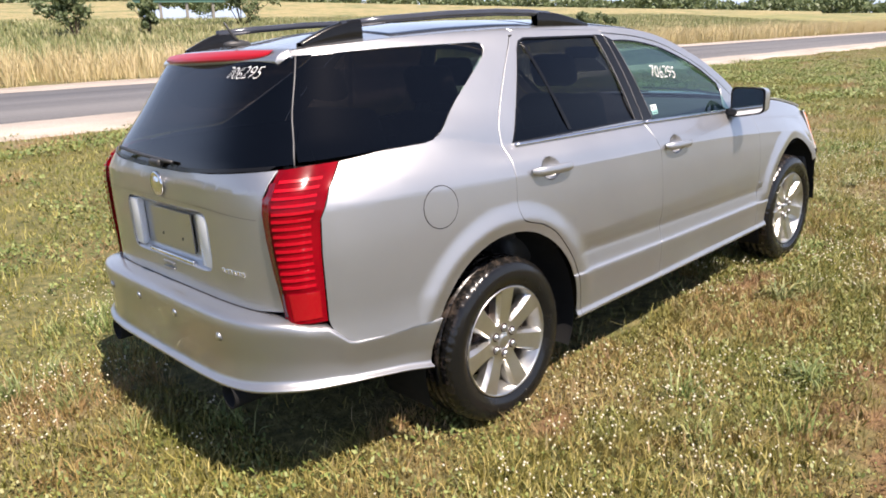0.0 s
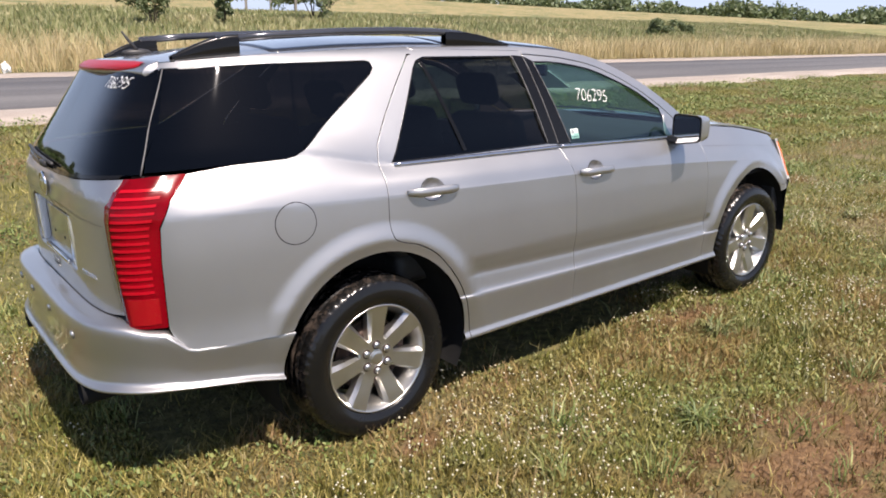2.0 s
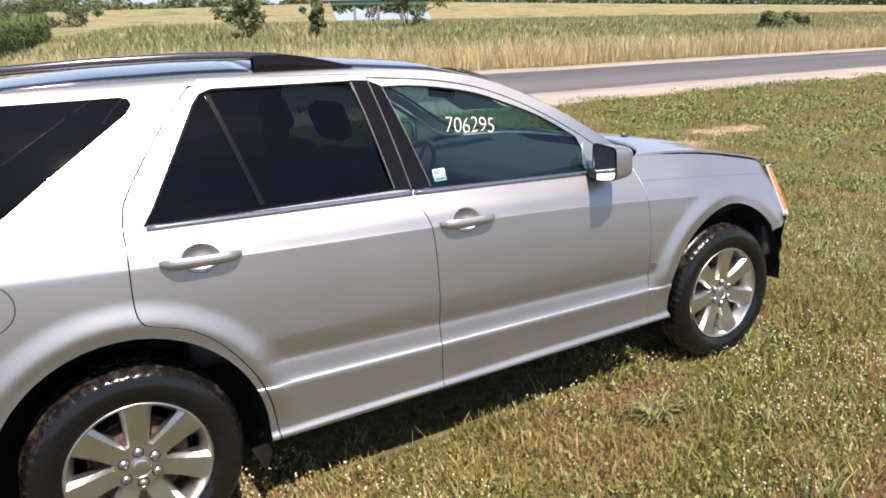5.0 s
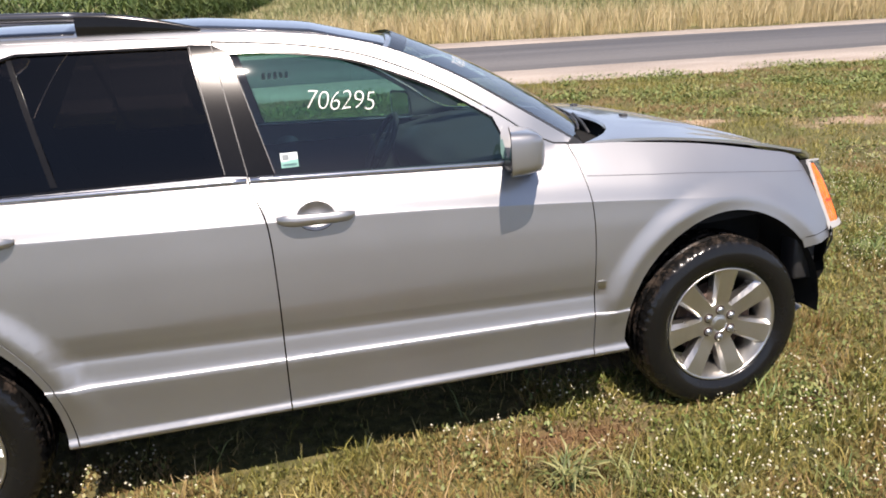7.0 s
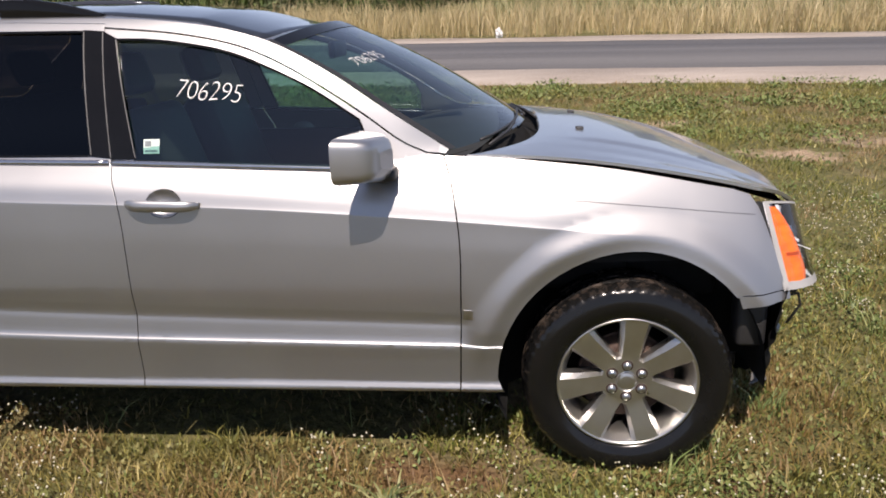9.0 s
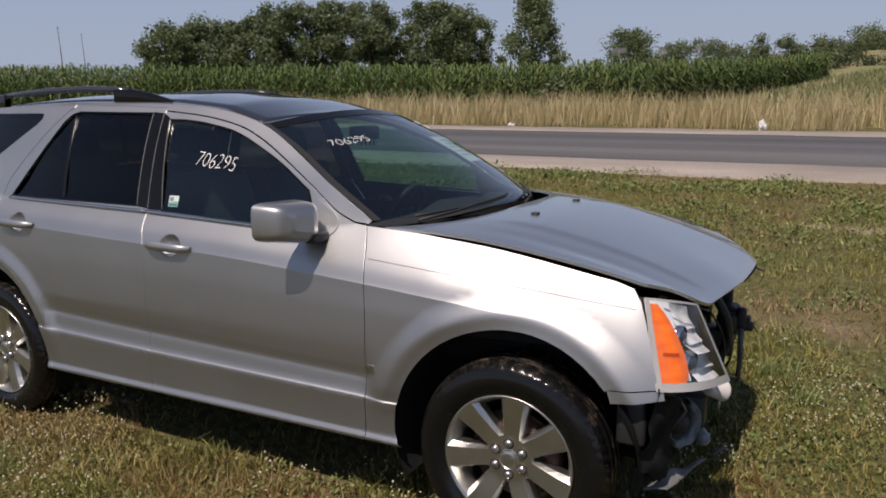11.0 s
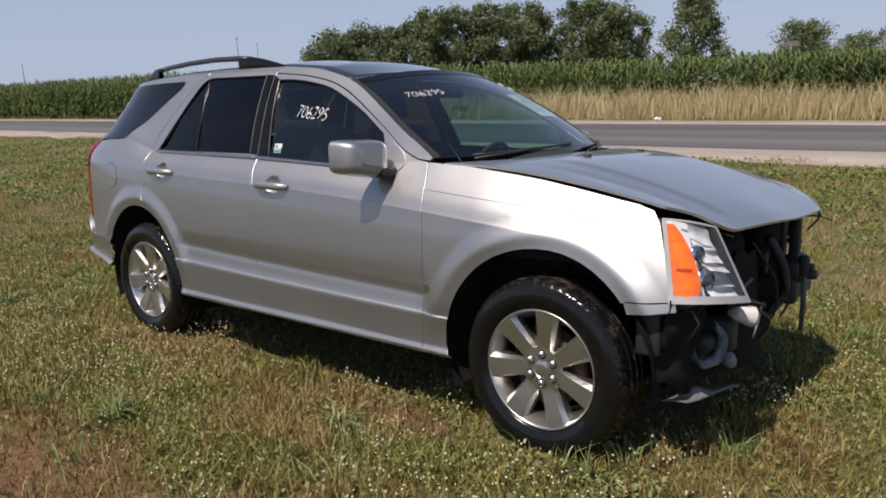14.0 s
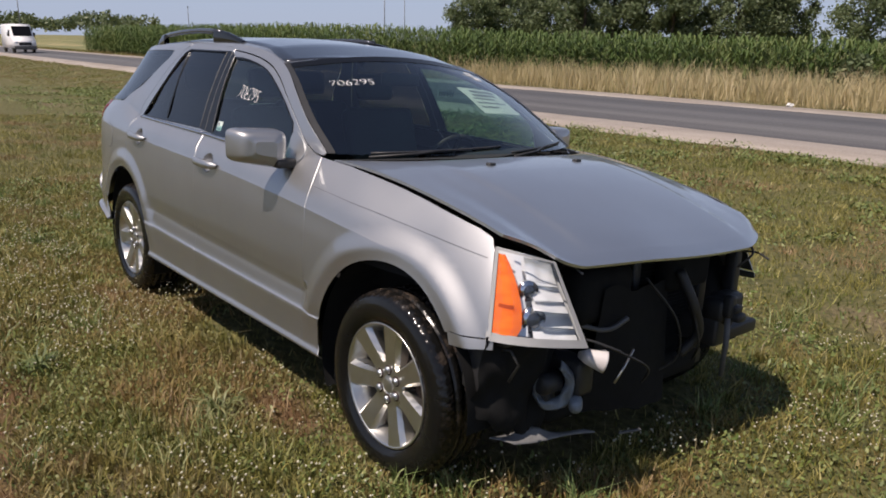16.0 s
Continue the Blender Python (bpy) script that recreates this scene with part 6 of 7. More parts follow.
# bright reflector vanes: smooth curved shelves that fan out from the projectors
for u0, u1, v0, v1, tilt, fan in ((0.46, 0.94, 0.06, 0.24, 0.030, 0.02), (0.55, 0.94, 0.20, 0.38, 0.022, 0.05), (0.50, 0.94, 0.40, 0.56, 0.050, 0.07), (0.52, 0.93, 0.52, 0.70, 0.026, -0.02), (0.46, 0.92, 0.68, 0.95, 0.006, -0.03)):
    def vane_fn(u, v):
        p = fb(u0 + (u1 - u0) * u, v0 + (v1 - v0) * (v + fan / (v1 - v0) * (1 - u) * (0.5 - v)))
        return p + Vector((tilt, -tilt, 0)) * (1 - v) ** 1.5 * (1 - 0.55 * u) + Vector((0.006, -0.004, 0.004)) * noise.noise((u * 2.2 + v0 * 30, v * 1.6, 3)) - Vector((0.012, -0.009, 0)) * math.sin(math.pi * v)
    part("reflector_vane", grid_mesh(vane_fn, 16, 10), LAMP_SILVER, head)

# radiator support, condenser and what hangs in the opening
support = part("radiator_support", joined(
    box_mesh((0.07, 1.30, 0.06), (3.36, 0, 0.905), 0.012), box_mesh((0.07, 1.20, 0.07), (3.38, 0, 0.315), 0.012),
    box_mesh((0.06, 0.07, 0.60), (3.37, -0.56, 0.62), 0.012), box_mesh((0.06, 0.07, 0.60), (3.37, 0.56, 0.62), 0.012),
    box_mesh((0.05, 0.05, 0.58), (3.40, 0.0, 0.60), 0.01)), BLACK, car, "black radiator support frame")
part("condenser", grid_mesh(lambda u, v: Vector((3.385 + 0.006 * (1 if round(u * 62) % 2 else -1), -0.49 + 0.98 * v, 0.36 + 0.51 * u)), 62, 2), DARK, support, smooth=False)
part("radiator", box_mesh((0.03, 1.08, 0.56), (3.34, 0, 0.61)), DARK, support)
for s in (-1, 1):
    part("frame_horn", box_mesh((0.30, 0.09, 0.13), (3.42, s * 0.46, 0.50), 0.015), BLACK, support)
part("horn_bracket", box_mesh((0.10, 0.30, 0.16), (3.44, 0.30, 0.78), 0.03), DARK, support)
part("air_duct", box_mesh((0.16, 0.34, 0.22), (3.42, -0.28, 0.76), 0.05), DARK, support)
part("duct_flap", grid_mesh(lambda u, v: Vector((3.47 + 0.05 * math.sin(2.4 * u + 1.2 * v), -0.36 + 0.52 * u + 0.03 * v, 0.30 + 0.50 * v - 0.06 * u + 0.03 * noise.noise((u * 4, v * 4, 5)))), 16, 14), DARK, support, "torn black air guide")
part("hose", tube_mesh(bend([(3.50, 0.18, 0.80), (3.56, 0.22, 0.66), (3.55, 0.30, 0.52), (3.50, 0.26, 0.42)], 6), 0.022, 8), BLACK, support)
part("cooler_line", tube_mesh(bend([(3.46, -0.40, 0.66), (3.52, -0.30, 0.64), (3.55, -0.22, 0.68)], 6), 0.010, 8), GREY_PLASTIC, support)
# far-side lamp carrier, bare
part("lamp_carrier", joined(
    box_mesh((0.14, 0.24, 0.05), (3.45, 0.66, 0.88), 0.012), box_mesh((0.05, 0.05, 0.42), (3.52, 0.58, 0.68), 0.01),
    box_mesh((0.05, 0.06, 0.40), (3.40, 0.80, 0.68), 0.01), box_mesh((0.20, 0.28, 0.06), (3.46, 0.66, 0.47), 0.012),
    box_mesh((0.10, 0.16, 0.14), (3.54, 0.52, 0.60), 0.03)), BLACK, car, "bare black lamp carrier with torn brackets")
bracket = part("torn_bracket", joined(box_mesh((0.045, 0.05, 0.10), (3.60, 0.44, 0.63), 0.012), box_mesh((0.12, 0.05, 0.035), (3.58, 0.46, 0.62), 0.008), box_mesh((0.09, 0.06, 0.045), (3.61, 0.47, 0.585), 0.015), box_mesh((0.10, 0.12, 0.10), (3.54, 0.47, 0.60), 0.02)), BLACK, car)
part("hanging_rod", tube_mesh([(3.60, 0.44, 0.60), (3.605, 0.445, 0.45), (3.60, 0.45, 0.31)], [0.014, 0.013, 0.011], 8), GREY_PLASTIC, bracket)
# near corner: liner, canister, fog lamp, splash shield
part("wing_liner", grid_mesh(lambda u, v: Vector((3.42 + 0.05 * v + 0.045 * math.sin(3 * u) + 0.03 * noise.noise((u * 5, v * 4, 2)), -0.88 + 0.36 * u, 0.30 + 0.12 * (1 - u) ** 2 * (1 - v) + 0.41 * v - (0.05 * u + 0.05 * noise.noise((u * 9, 3, 1))) * (1 - v))), 24, 16), DARK, car, "torn black wheel liner")
part("corner_bracket", joined(box_mesh((0.10, 0.10, 0.20), (3.38, -0.80, 0.58), 0.015), box_mesh((0.14, 0.08, 0.03), (3.45, -0.80, 0.69), 0.008), tube_mesh([(3.49, -0.82, 0.66), (3.53, -0.82, 0.67), (3.55, -0.80, 0.62), (3.51, -0.80, 0.55)], 0.005, 6)), BLACK, car)
hc, hh, hv = Vector((3.505, -0.565, 0.478)), Vector((0.68, 0.73, 0)) * 0.078, Vector((0.0, 0.0, 0.096))


def bottle_fn(u, v):
    a = 0.3 + 4.9 * u
    r = 1.0 - (0.30 + 0.22 * math.sin(a * 0.8) ** 2) * v + 0.10 * noise.noise((u * 6, v * 2, 7))
    deep = 0.018 * math.sin(math.pi * v) + 0.014 * noise.noise((u * 9, v * 3, 2))
    return hc + hh * (math.sin(a) * r) + hv * (math.cos(a) * r) + Vector((0.73, -0.68, 0)) * deep


strap_bm = thicken(grid_mesh(bottle_fn, 44, 8), (-0.010, 0.010, 0))
washer = part("washer_bottle", strap_bm, WHITE_PLASTIC, car, "torn milky washer bottle")
part("pump", joined(lathe_mesh([(0.030, -0.62), (0.040, -0.61), (0.040, -0.54), (0.024, -0.53)], 20, "y", (3.490, 0, 0.485)), box_mesh((0.06, 0.06, 0.10), (3.47, -0.56, 0.43), 0.02)), BLACK, washer)
part("bottle_tail", box_mesh((0.05, 0.07, 0.05), (3.565, -0.505, 0.415), 0.02, pose(0, 0, 0, 20, 0, 40)), WHITE_PLASTIC, washer)
fog = lathe_mesh([(0.014, -0.075), (0.034, -0.035), (0.050, 0.038), (0.052, 0.044), (0.047, 0.043), (0.036, 0.0), (0.010, -0.03)], 28, "x", closed=True)
fog.transform(pose(3.600, -0.465, 0.588, 0, 14, 50) @ Matrix.Scale(0.80, 4))
fog_lamp = part("fog_lamp", fog, FOG_PALE, car, "pale open fog lamp shell hanging loose")
part("lamp_rim", lathe_mesh([(0.053, 0.036), (0.0545, 0.046), (0.049, 0.0465), (0.0475, 0.040)], 28, "x", closed=True), CHROME, fog_lamp).matrix_local = pose(3.600, -0.465, 0.588, 0, 14, 50) @ Matrix.Scale(0.80, 4)
shield = grid_mesh(lambda u, v: Vector((3.415 + 0.13 * u + 0.075 * v * (1 - 0.6 * u), -0.775 + 0.34 * u + 0.05 * v, 0.300 - 0.015 * u - 0.006 * v + 0.030 * math.exp(-((u - 0.45) / 0.18) ** 2) * (1 - v) + 0.004 * math.sin(7 * u + 3 * v))), 18, 5)
part("splash_shield", thicken(shield, (0, 0, -0.005)), PALE_PLASTIC, car, "cracked grey splash shield hanging low")
part("bent_rod", tube_mesh([(3.60, -0.335, 0.465), (3.605, -0.29, 0.52), (3.60, -0.235, 0.575)], 0.0045, 6), BRIGHT, car)
part("trim_shard", box_mesh((0.09, 0.012, 0.008), (3.60, -0.20, 0.235), 0.002, pose(0, 0, 0, 0, -8, 60)), GREY_PLASTIC, car)
for pts in ([(3.60, -0.36, 0.60), (3.62, -0.20, 0.52), (3.60, -0.12, 0.46), (3.56, -0.10, 0.40)], [(3.42, 0.50, 0.86), (3.56, 0.52, 0.90), (3.64, 0.50, 0.87), (3.60, 0.46, 0.80)],
            [(3.50, 0.56, 0.84), (3.60, 0.60, 0.85), (3.68, 0.56, 0.84)], [(3.50, -0.05, 0.80), (3.56, 0.10, 0.62), (3.55, 0.16, 0.45), (3.48, 0.10, 0.36)],
            [(3.44, -0.60, 0.66), (3.58, -0.50, 0.66), (3.66, -0.40, 0.62)], [(3.55, 0.20, 0.70), (3.58, 0.26, 0.50), (3.54, 0.30, 0.40)]):
    part("loose_wire", tube_mesh(bend(pts, 6), 0.005, 6), BLACK, car)
part("hood_latch", box_mesh((0.05, 0.09, 0.05), (3.40, -0.02, 0.93), 0.01), GREY_STEEL, car)
part("latch_cable", tube_mesh([(3.40, -0.5, 0.90), (3.52, -0.52, 0.905), (3.57, -0.54, 0.90)], 0.004, 6), GREY_STEEL, car)
# marker writing and stickers on the glass
def marker_text(text, size, place, parent, name="marker_writing", mat=None, shear=0.25, weight=-0.012):
    """Letters as a thin mesh: place(a, b) lays the flat letter plane on a surface."""
    cu = bpy.data.curves.new("letters", "FONT")
    cu.body, cu.size, cu.shear, cu.offset, cu.space_character = text, size, shear, weight * size * 2, 0.95
    tmp = bpy.data.objects.new("letters", cu)
    scene.collection.objects.link(tmp)
    me = bpy.data.meshes.new_from_object(tmp.evaluated_get(bpy.context.evaluated_depsgraph_get()))
    bpy.data.objects.remove(tmp)
    xs = [v.co.x for v in me.vertices]
    mid = (min(xs) + max(xs)) / 2
    for v in me.vertices:
        jitter = 0.03 * size * math.sin(v.co.x * 40 / size * 0.1)
        v.co = place(v.co.x - mid, v.co.y + jitter)
    return link_mesh(name, me, mat or CHALK, parent, "white hand-written stock number", smooth=False)


def find_part(name, near):
    best = [o for o in car.children_recursive if o.name.split(".")[0] == name]
    return min(best, key=lambda o: (sum((Vector(c) for c in o.bound_box), Vector()) / 8 - Vector(near)).length)


front_door = find_part("front_door", (1.6, -0.75, 1.0))
marker_text("706295", 0.092, lambda a, b: Vector((1.505 + a * 0.93, -(skin(1.505 + a, 1.362 + b - 0.08 * a, -0.004)), 1.362 + b - 0.08 * a)), front_door, shear=0.3)
marker_text("706295", 0.062, lambda a, b: Vector((rear_x(-0.345 - a * 1.05, 1.535 + b, 0.002), -0.345 - a * 1.05, 1.535 + b)), gate, shear=0.3)
shield_glass = find_part("windscreen", (2.0, 0, 1.4))
ws = shield_fn(1.0, 0.004)
marker_text("706295", 0.061, lambda a, b: ws(0.36 - b * 1.5, 0.5 + (-0.415 + a * 1.15) / 1.30), shield_glass, shear=0.15)
# small bars of unreadable marker at the top of the far side
for du, dv, n in ((0.14, 0.80, 3), (0.20, 0.82, 3)):
    for k in range(n):
        q = ws(du, dv + 0.018 * k)
        part("marker_bar", box_mesh((0.03, 0.012, 0.002), q, 0, pose(0, 0, 0, 0, 36, 30)), CHALK, shield_glass, smooth=False)


far_door = find_part("front_door", (1.6, 0.75, 1.0))
for k, (h, lean) in enumerate(((0.034, 0.0), (0.030, 0.3), (0.038, 0.0), (0.030, -0.3), (0.032, 0.2))):
    x = 1.27 + 0.030 * k
    part("marker_bar", box_mesh((0.018, 0.003, h), side_fn(1, -0.002)(x, 1.42), 0.001, pose(0, 0, 0, 0, lean * 40, 0)), CHALK, far_door, smooth=False)


def sheet(f, u0, u1, v0, v1, nu=4, nv=4):
    return grid_mesh(lambda u, v: f(u0 + (u1 - u0) * u, v0 + (v1 - v0) * v), nu, nv)


inner = shield_fn(1.0, -0.006)
paper = part("paper_sheet", sheet(inner, 0.36, 0.64, 0.60, 0.83), PAPER, car, "printed paper sheet behind the windscreen")
up = shield_fn(1.0, -0.004)
for k, (a, b) in enumerate(((0.65, 0.80), (0.64, 0.78), (0.62, 0.75), (0.62, 0.79), (0.62, 0.72))):
    u0 = 0.39 + 0.045 * k
    part("print_line", sheet(up, u0, u0 + (0.022 if k < 2 else 0.010), a, b), GREY_INK, paper)
panel("sticker", [(1.270, 1.190), (1.270, 1.238), (1.328, 1.238), (1.328, 1.190)], side_fn(-1, -0.004), PAPER, front_door, "small printed sticker", gap=0, depth=0)
panel("sticker_print", [(1.276, 1.214), (1.276, 1.232), (1.298, 1.232), (1.298, 1.214)], side_fn(-1, -0.003), GREY_INK, front_door, gap=0, depth=0)
panel("sticker_print", [(1.276, 1.195), (1.276, 1.202), (1.322, 1.202), (1.322, 1.195)], side_fn(-1, -0.003), GREY_INK, front_door, gap=0, depth=0)


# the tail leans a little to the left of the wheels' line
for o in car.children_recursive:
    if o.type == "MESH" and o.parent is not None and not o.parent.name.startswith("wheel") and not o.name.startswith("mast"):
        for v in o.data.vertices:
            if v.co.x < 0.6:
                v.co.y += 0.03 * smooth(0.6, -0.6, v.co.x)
# ---- beyond the road ----
def leaf_cloud(rng, centres, radii, per, size):
    """Small leaf quads scattered through clumps."""
    V, n = [], 0
    for c, r in zip(centres, radii):
        d = rng.normal(0, 1, (per, 3))
        d /= np.linalg.norm(d, axis=1)[:, None]
        p = np.array(c) + d * (np.clip(np.abs(rng.normal(0.62, 0.26, per)), 0, 1.08) * r)[:, None] * np.array((1, 1, 0.85))
        a, b = rng.normal(0, 1, (per, 3)), rng.normal(0, 1, (per, 3))
        a *= (size * rng.uniform(0.5, 1.2, per) / np.linalg.norm(a, axis=1))[:, None]
        b *= (size * rng.uniform(0.5, 1.2, per) / np.linalg.norm(b, axis=1))[:, None]
        V.append(np.stack([p - a, p - b, p + a, p + b], 1).reshape(-1, 3))
    v = np.concatenate(V)
    k = np.arange(len(v) // 4) * 4
    return fast_mesh("crown", v, np.stack([k, k + 1, k + 2, k + 3], 1))


def tree(x, y, height, spread, seed, label="broad green tree in full leaf behind the corn", trunk=0.28, low=0.06, leaf=0.215, per=310, clumps=46):
    rng = np.random.default_rng(seed)
    t = new("tree")
    z0 = float(ground_z(x, y)) - 0.1
    t.location = (x, y, z0)
    tagged(t, label, "tree", "trees")
    limbs = [tube_mesh([(0, 0, 0), (0.1, 0.05, height * 0.3), (0.0, 0.1, height * 0.75)], [height * 0.022, height * 0.016, height * 0.005], 7)]
    cs, rs = [], []
    for k in range(clumps):
        f = k / (clumps - 1)
        h = height * (low + (0.90 - low) * f)
        w = spread * (0.50 + 0.75 * math.sin(math.pi * (0.22 + 0.70 * f)))
        a = rng.uniform(0, 6.28)
        d = w * rng.uniform(0.2, 0.95)
        c = (math.cos(a) * d, math.sin(a) * d, h)
        cs.append(c)
        rs.append(spread * rng.uniform(0.22, 0.52))
        if k % 3 == 0:
            limbs.append(tube_mesh([(0, 0, h * 0.6), (c[0] * 0.5, c[1] * 0.5, h * 0.85), c], [height * 0.008, height * 0.005, height * 0.002], 5))
    part("trunk", joined(*limbs), BARK, t)
    link_mesh("crown", leaf_cloud(rng, cs, rs, per, leaf), LEAF, t, smooth=False)


def at_bearing(degrees, dist):
    return 4.4 + dist * math.cos(radians(degrees)), -3.2 + dist * math.sin(radians(degrees))


rng = np.random.default_rng(3)
# the row of trees behind the corn
for k, (az, hgt) in enumerate(((136.8, 10.2), (135.0, 11.0), (133.0, 11.4), (131.0, 12.2), (129.0, 13.4), (127.0, 14.4), (124.8, 14.6), (122.8, 13.8), (121.3, 12.4), (118.5, 13.6), (116.8, 14.0), (115.2, 11.6))):
    x, y = at_bearing(az, 128 + 6 * rng.uniform(-1, 1))
    tree(x, y, hgt, 4.2, 100 + k)
x, y = at_bearing(110.6, 118)
tree(x, y, 14.8, 4.6, 150, "tall dense green tree standing alone")
x, y = at_bearing(103.5, 170)
tree(x, y, 10.5, 6.0, 151, "round green tree on the skyline")
for k in range(9):
    x, y = at_bearing(100.5 - 1.7 * k, 190 + 8 * rng.uniform(-1, 1))
    tree(x, y, rng.uniform(6.0, 8.8), 5.5, 160 + k, "low green tree of a distant wood", clumps=16)


def bush(x, y, h, w, seed, label="dark green bush in the field"):
    rng = np.random.default_rng(seed)
    b = new("bush")
    b.location = (x, y, float(ground_z(x, y)) - 0.05)
    tagged(b, label, "bush", "bushes in the field")
    cs = [(rng.normal(0, w * 0.35), rng.normal(0, w * 0.3), h * rng.uniform(0.2, 0.85)) for _ in range(16)]
    for c in cs[:6]:
        part("stem", tube_mesh([(0, 0, 0), (c[0] * 0.5, c[1] * 0.5, c[2] * 0.6), c], [0.05, 0.03, 0.01], 5), BARK, b)
    link_mesh("crown", leaf_cloud(rng, cs, [w * 0.25] * 16, 150, 0.12), LEAF, b, smooth=False)


bush(14.0, 45.0, 3.4, 2.3, 1)
bush(19.0, 46.0, 2.9, 1.0, 2, "thin green bush in the field")
bush(29.0, 52.0, 4.2, 2.8, 3)
bush(-7.0, 28.3, 1.7, 1.5, 6, "grey-green bush in front of the corn")
bush(58.0, 40.0, 1.7, 1.6, 4, "low green bush by the field edge")
bush(66.0, 42.0, 1.5, 1.4, 5, "low green bush by the field edge")

# distant woods on the far side of the fields
def far_wood(name, az0, az1, dist, hgt, n, seed, label):
    rng = np.random.default_rng(seed)
    az = radians(1) * rng.uniform(az0, az1, n)
    d = dist * rng.uniform(0.93, 1.07, n)
    hh = hgt * (0.55 + 0.45 * np.sin(az * 61) * np.sin(az * 23 + 1)) * rng.uniform(0.7, 1.1, n)
    cs = [(4 + dd * math.cos(a), -3 + dd * math.sin(a), h * f) for a, dd, h in zip(az, d, hh) for f in (0.3, 0.75)]
    cs = [(x, y, z + float(np.interp(math.degrees(math.atan2(y, x)), (20, 60, 90), (2.0, 8.0, 6.0)))) for x, y, z in cs]
    me = leaf_cloud(rng, cs, [hgt * 0.40] * len(cs), 26, hgt * 0.11)
    ob = link_mesh(name, me, LEAF, smooth=False)
    tagged(ob, label, "woods", kind="stuff")


far_wood("far_woods", 8, 91, 400, 10, 1000, 7, "distant line of green trees beyond the fields")
far_wood("far_woods_west", 160, 178, 480, 10, 120, 8, "distant low trees along the road")

# overpass: a green girder on piers, with an earth bank
bridge = new("overpass")
tagged(bridge, "distant green girder overpass on concrete piers", "bridge")
CONCRETE = make_plain("concrete", (0.24, 0.23, 0.21), 0.9, 0.0, 0.2, 0.5, 0.0)
GIRDER = make_plain("green_girder", (0.06, 0.16, 0.13), 0.6, 0.0, 0.2, 0.5, 0.0)
def along(az, d, z):
    x, y = at_bearing(az, d)
    return Vector((x, y, z))
a, b = along(68.5, 330, 0), along(61.5, 330, 0)
d = b - a
ang = math.degrees(math.atan2(d.y, d.x))
mid = (a + b) / 2
part("girder", box_mesh((d.length, 9, 1.5), (mid.x, mid.y, 8.9), 0, pose(0, 0, 0, 0, 0, ang)), GIRDER, bridge, smooth=False)
part("deck", box_mesh((d.length + 8, 10, 0.6), (mid.x, mid.y, 10.0), 0, pose(0, 0, 0, 0, 0, ang)), CONCRETE, bridge, smooth=False)
for k in (0.25, 0.5, 0.75):
    p = a.lerp(b, k)
    part("pier", box_mesh((1.0, 8, 8.4), (p.x, p.y, 4.0), 0.1, pose(0, 0, 0, 0, 0, ang)), CONCRETE, bridge, smooth=False)

BANK = Mat("dry_bank", 0.95)
BANK.color(BANK.mix(BANK.span(BANK.noise(0.10, 7.0, (1, 1, 3)), 0.50, 0.66), BANK.mix(BANK.span(BANK.noise(0.5, 8.0, rough=0.7), 0.45, 0.6), (0.30, 0.24, 0.12), (0.16, 0.16, 0.06)), (0.10, 0.125, 0.045)))
BANK = BANK.bump(BANK.noise(0.9, 6.0), 0.8, 0.6).m
def bank(az0, az1, dist, h0, h1, label):
    pts = 24
    def f(u, v):
        az = az0 + (az1 - az0) * u
        h = h0 + (h1 - h0) * u
        dd = dist - 190 + 204 * v
        p = along(az, dd, 0)
        return Vector((p.x, p.y, -0.3 + h * min(1.0, v / 0.92) ** 1.4))
    ob = part("earth_bank", grid_mesh(f, pts, 6), BANK)
    tagged(ob, label, "embankment", kind="structure")
bank(95, 68.5, 335, 6.5, 9.6, "dry grass embankment of a far highway")
bank(61.5, 20, 335, 9.6, 2.6, "dry grass embankment falling away from the overpass")

# poles along the far road
for az, dist, h in ((143.8, 150, 11.0), (142.4, 190, 12.0), (157.8, 170, 8.0), (168.3, 150, 8.5)):
    p = new("pole")
    x, y = at_bearing(az, dist)
    p.location = (x, y, -0.3)
    tagged(p, "thin grey utility pole far off", "pole", "poles")
    part("shaft", tube_mesh([(0, 0, 0), (0, 0, h)], [0.11, 0.06], 8), GREY_PLASTIC, p)
    part("cap", box_mesh((0.22, 0.22, 0.25), (0, 0, h), 0.05), GREY_STEEL, p)

# road signs far off, and a van on the road
for az, dist, w in ((104.2, 150, 2.6), (101.2, 150, 0.9), (98.7, 150, 0.9)):
    sgn = new("road_sign")
    x, y = at_bearing(az, dist)
    sgn.location = (x, y, -0.3)
    tagged(sgn, "small pale road sign on a post, far off", "sign", "road signs")
    part("post", tube_mesh([(0, 0, 0), (0, 0, 5.6)], 0.06, 6), GREY_STEEL, sgn)
    part("board", box_mesh((w, 0.06, 0.9), (0, 0, 5.5), 0.01), DARK_SILVER, sgn, smooth=False)


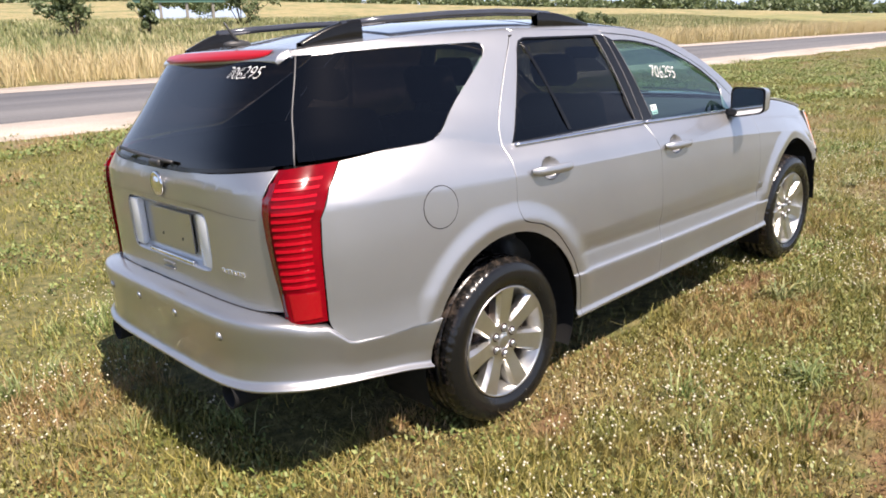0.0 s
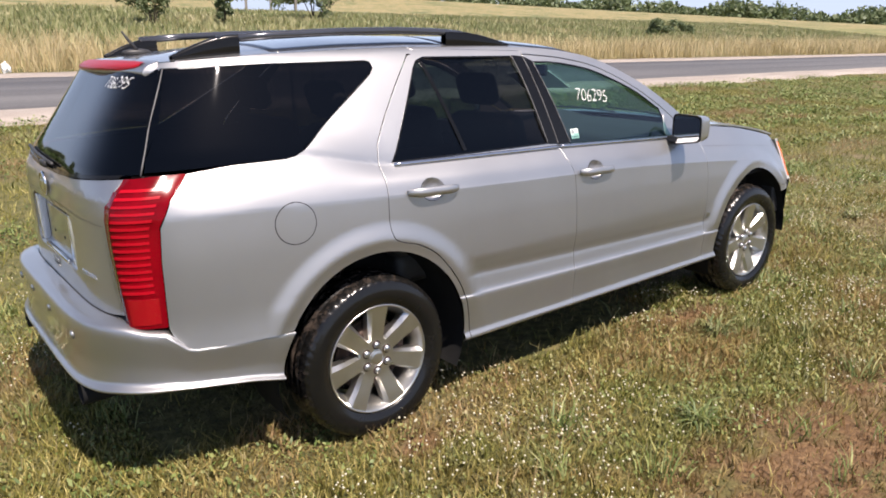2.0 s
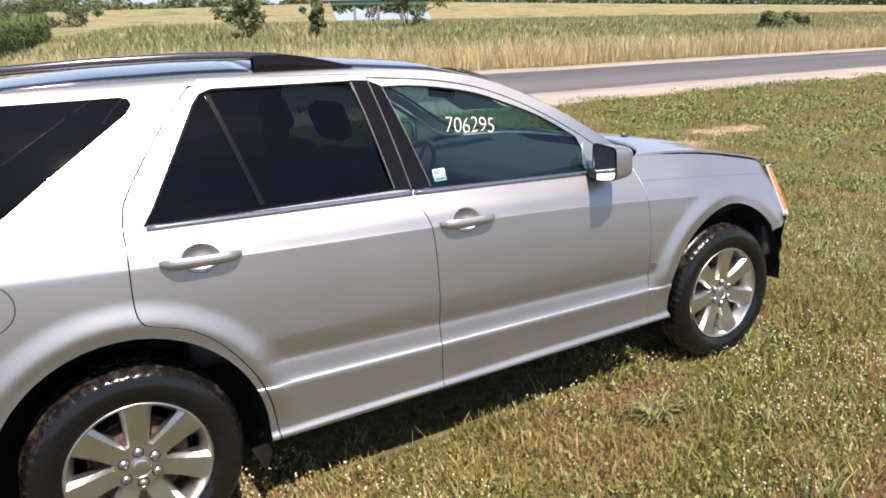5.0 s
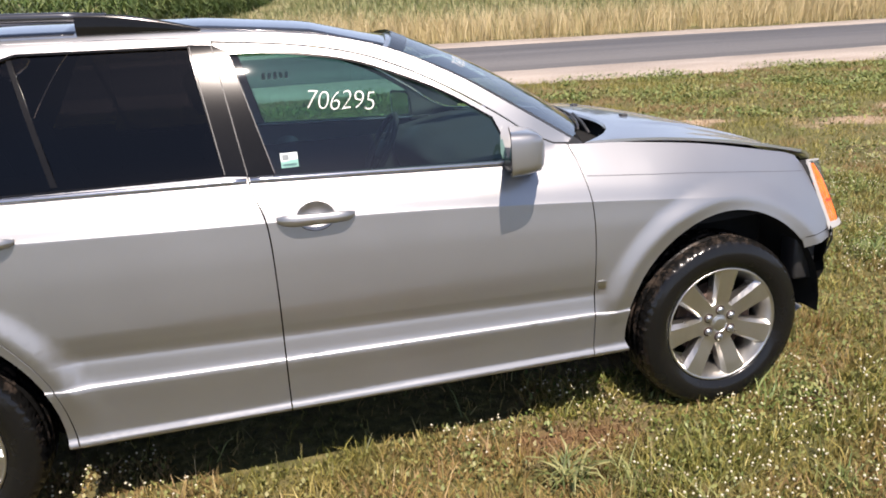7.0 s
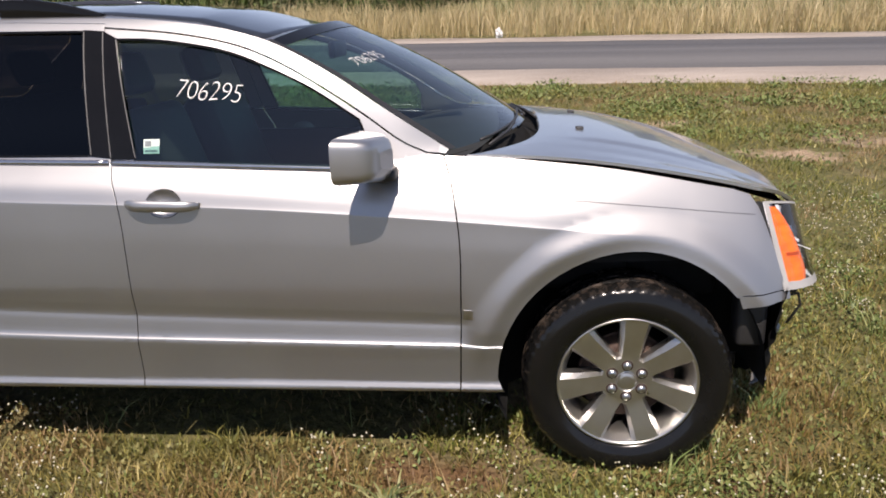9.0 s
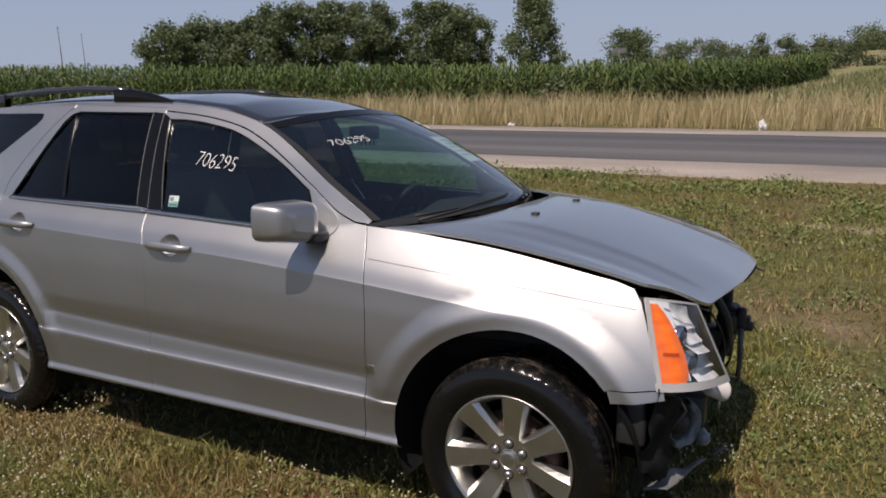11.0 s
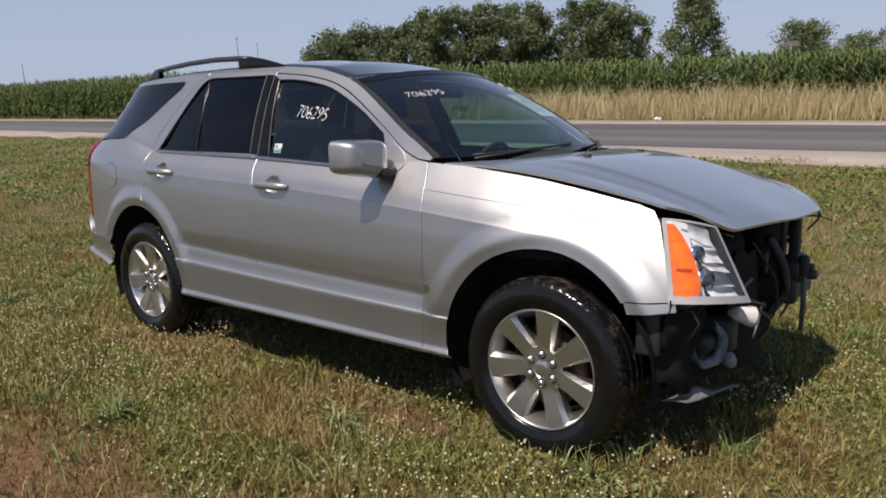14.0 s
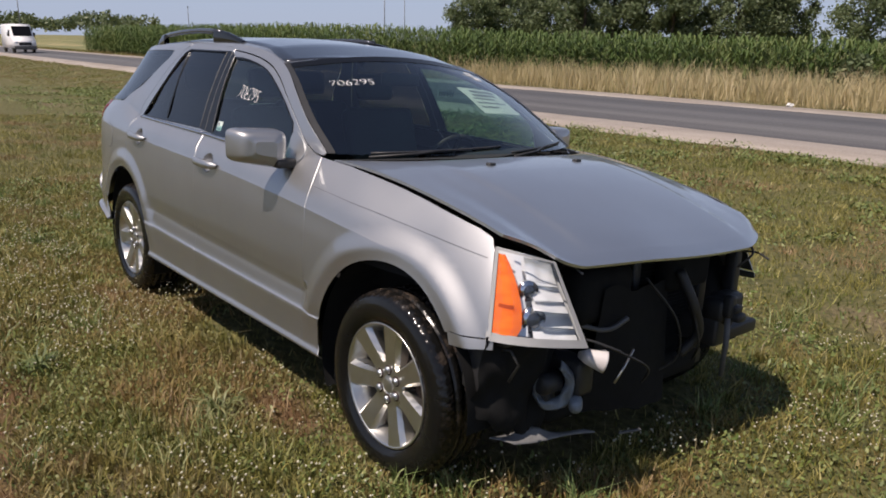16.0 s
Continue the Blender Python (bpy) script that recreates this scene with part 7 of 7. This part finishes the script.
def build_van(x, y):
    """A white delivery van that comes along the road."""
    van = new("van")
    van.location = (x, y, ROAD_Z + 0.02)
    tagged(van, "white high-roofed van driving on the road", "van")
    prof = [(-2.6, 0.45), (-2.65, 2.5), (-2.5, 2.68), (1.2, 2.72), (1.6, 2.55), (2.25, 1.55), (2.85, 1.25), (3.0, 1.0), (3.02, 0.45)]
    bm = bmesh.new()
    rows = []
    for px, pz in prof:
        k = 0.93 if pz > 2.0 else 1.0
        rows.append((bm.verts.new((px, -0.98 * k, pz)), bm.verts.new((px, 0.98 * k, pz))))
    for p, q in zip(rows, rows[1:] + rows[:1]):
        bm.faces.new((p[0], q[0], q[1], p[1]))
    bm.faces.new([p[0] for p in rows][::-1])
    bm.faces.new([p[1] for p in rows])
    bmesh.ops.recalc_face_normals(bm, faces=bm.faces[:])
    bmesh.ops.bevel(bm, geom=bm.edges[:], offset=0.06, segments=2, affect="EDGES")
    part("body", bm, VAN_WHITE, van)
    part("windscreen", box_mesh((1.05, 1.62, 0.02), (1.98, 0, 2.06), 0.0, pose(0, 0, 0, 0, 57, 0)), TRIM, van, smooth=False)
    part("grille", box_mesh((0.04, 1.1, 0.28), (3.02, 0, 0.88), 0.02), BLACK, van)
    part("bumper", box_mesh((0.16, 1.96, 0.34), (3.0, 0, 0.52), 0.05), GREY_PLASTIC, van)
    for s in (-1, 1):
        part("headlamp", box_mesh((0.10, 0.32, 0.24), (2.96, s * 0.76, 0.98), 0.03), LENS_WHITE, van)
        part("side_window", box_mesh((0.75, 0.02, 0.6), (1.25, s * 0.962, 1.85), 0.0), TRIM, van, smooth=False)
        part("mirror", box_mesh((0.12, 0.20, 0.36), (1.75, s * 1.12, 1.75), 0.04), BLACK, van)
        for wx in (-1.7, 2.05):
            part("wheel", lathe_mesh([(0.20, -0.11), (0.34, -0.11), (0.36, 0), (0.34, 0.11), (0.20, 0.11)], 24, "y", (wx, s * 0.86, 0.36)), RUBBER, van)


VAN_WHITE = make_plain("white_van_paint", (0.78, 0.78, 0.78), 0.35, 0.0, 0.06, 3.0, 0.0)
build_van(-80.0, 14.3)


def litter(x, y, size, tall, seed, label):
    """A crumpled white bag on the roadside."""
    bm = bmesh.new()
    bmesh.ops.create_icosphere(bm, subdivisions=3, radius=1.0)
    for v in bm.verts:
        k = 1 + 0.45 * noise.noise(v.co * 1.7 + Vector((seed, 0, 0))) + 0.2 * noise.noise(v.co * 5.0)
        v.co = Vector((v.co.x * size * k, v.co.y * size * 0.8 * k, (v.co.z * k + 0.8) * tall * 0.5))
    ob = part("litter", bm, PALE_BAG, None, smooth=False)
    ob.location = (x, y, ROAD_Z - 0.03)
    tagged(ob, label, "litter", "litter by the road")


PALE_BAG = make_plain("white_film", (0.72, 0.72, 0.70), 0.5, 0.0, 0.1, 12.0, 0.1)
litter(2.15, 21.9, 0.12, 0.34, 1, "small crumpled white bag on the far gravel shoulder")
litter(-6.2, 21.9, 0.12, 0.14, 2, "flat scrap of white litter on the far gravel shoulder")
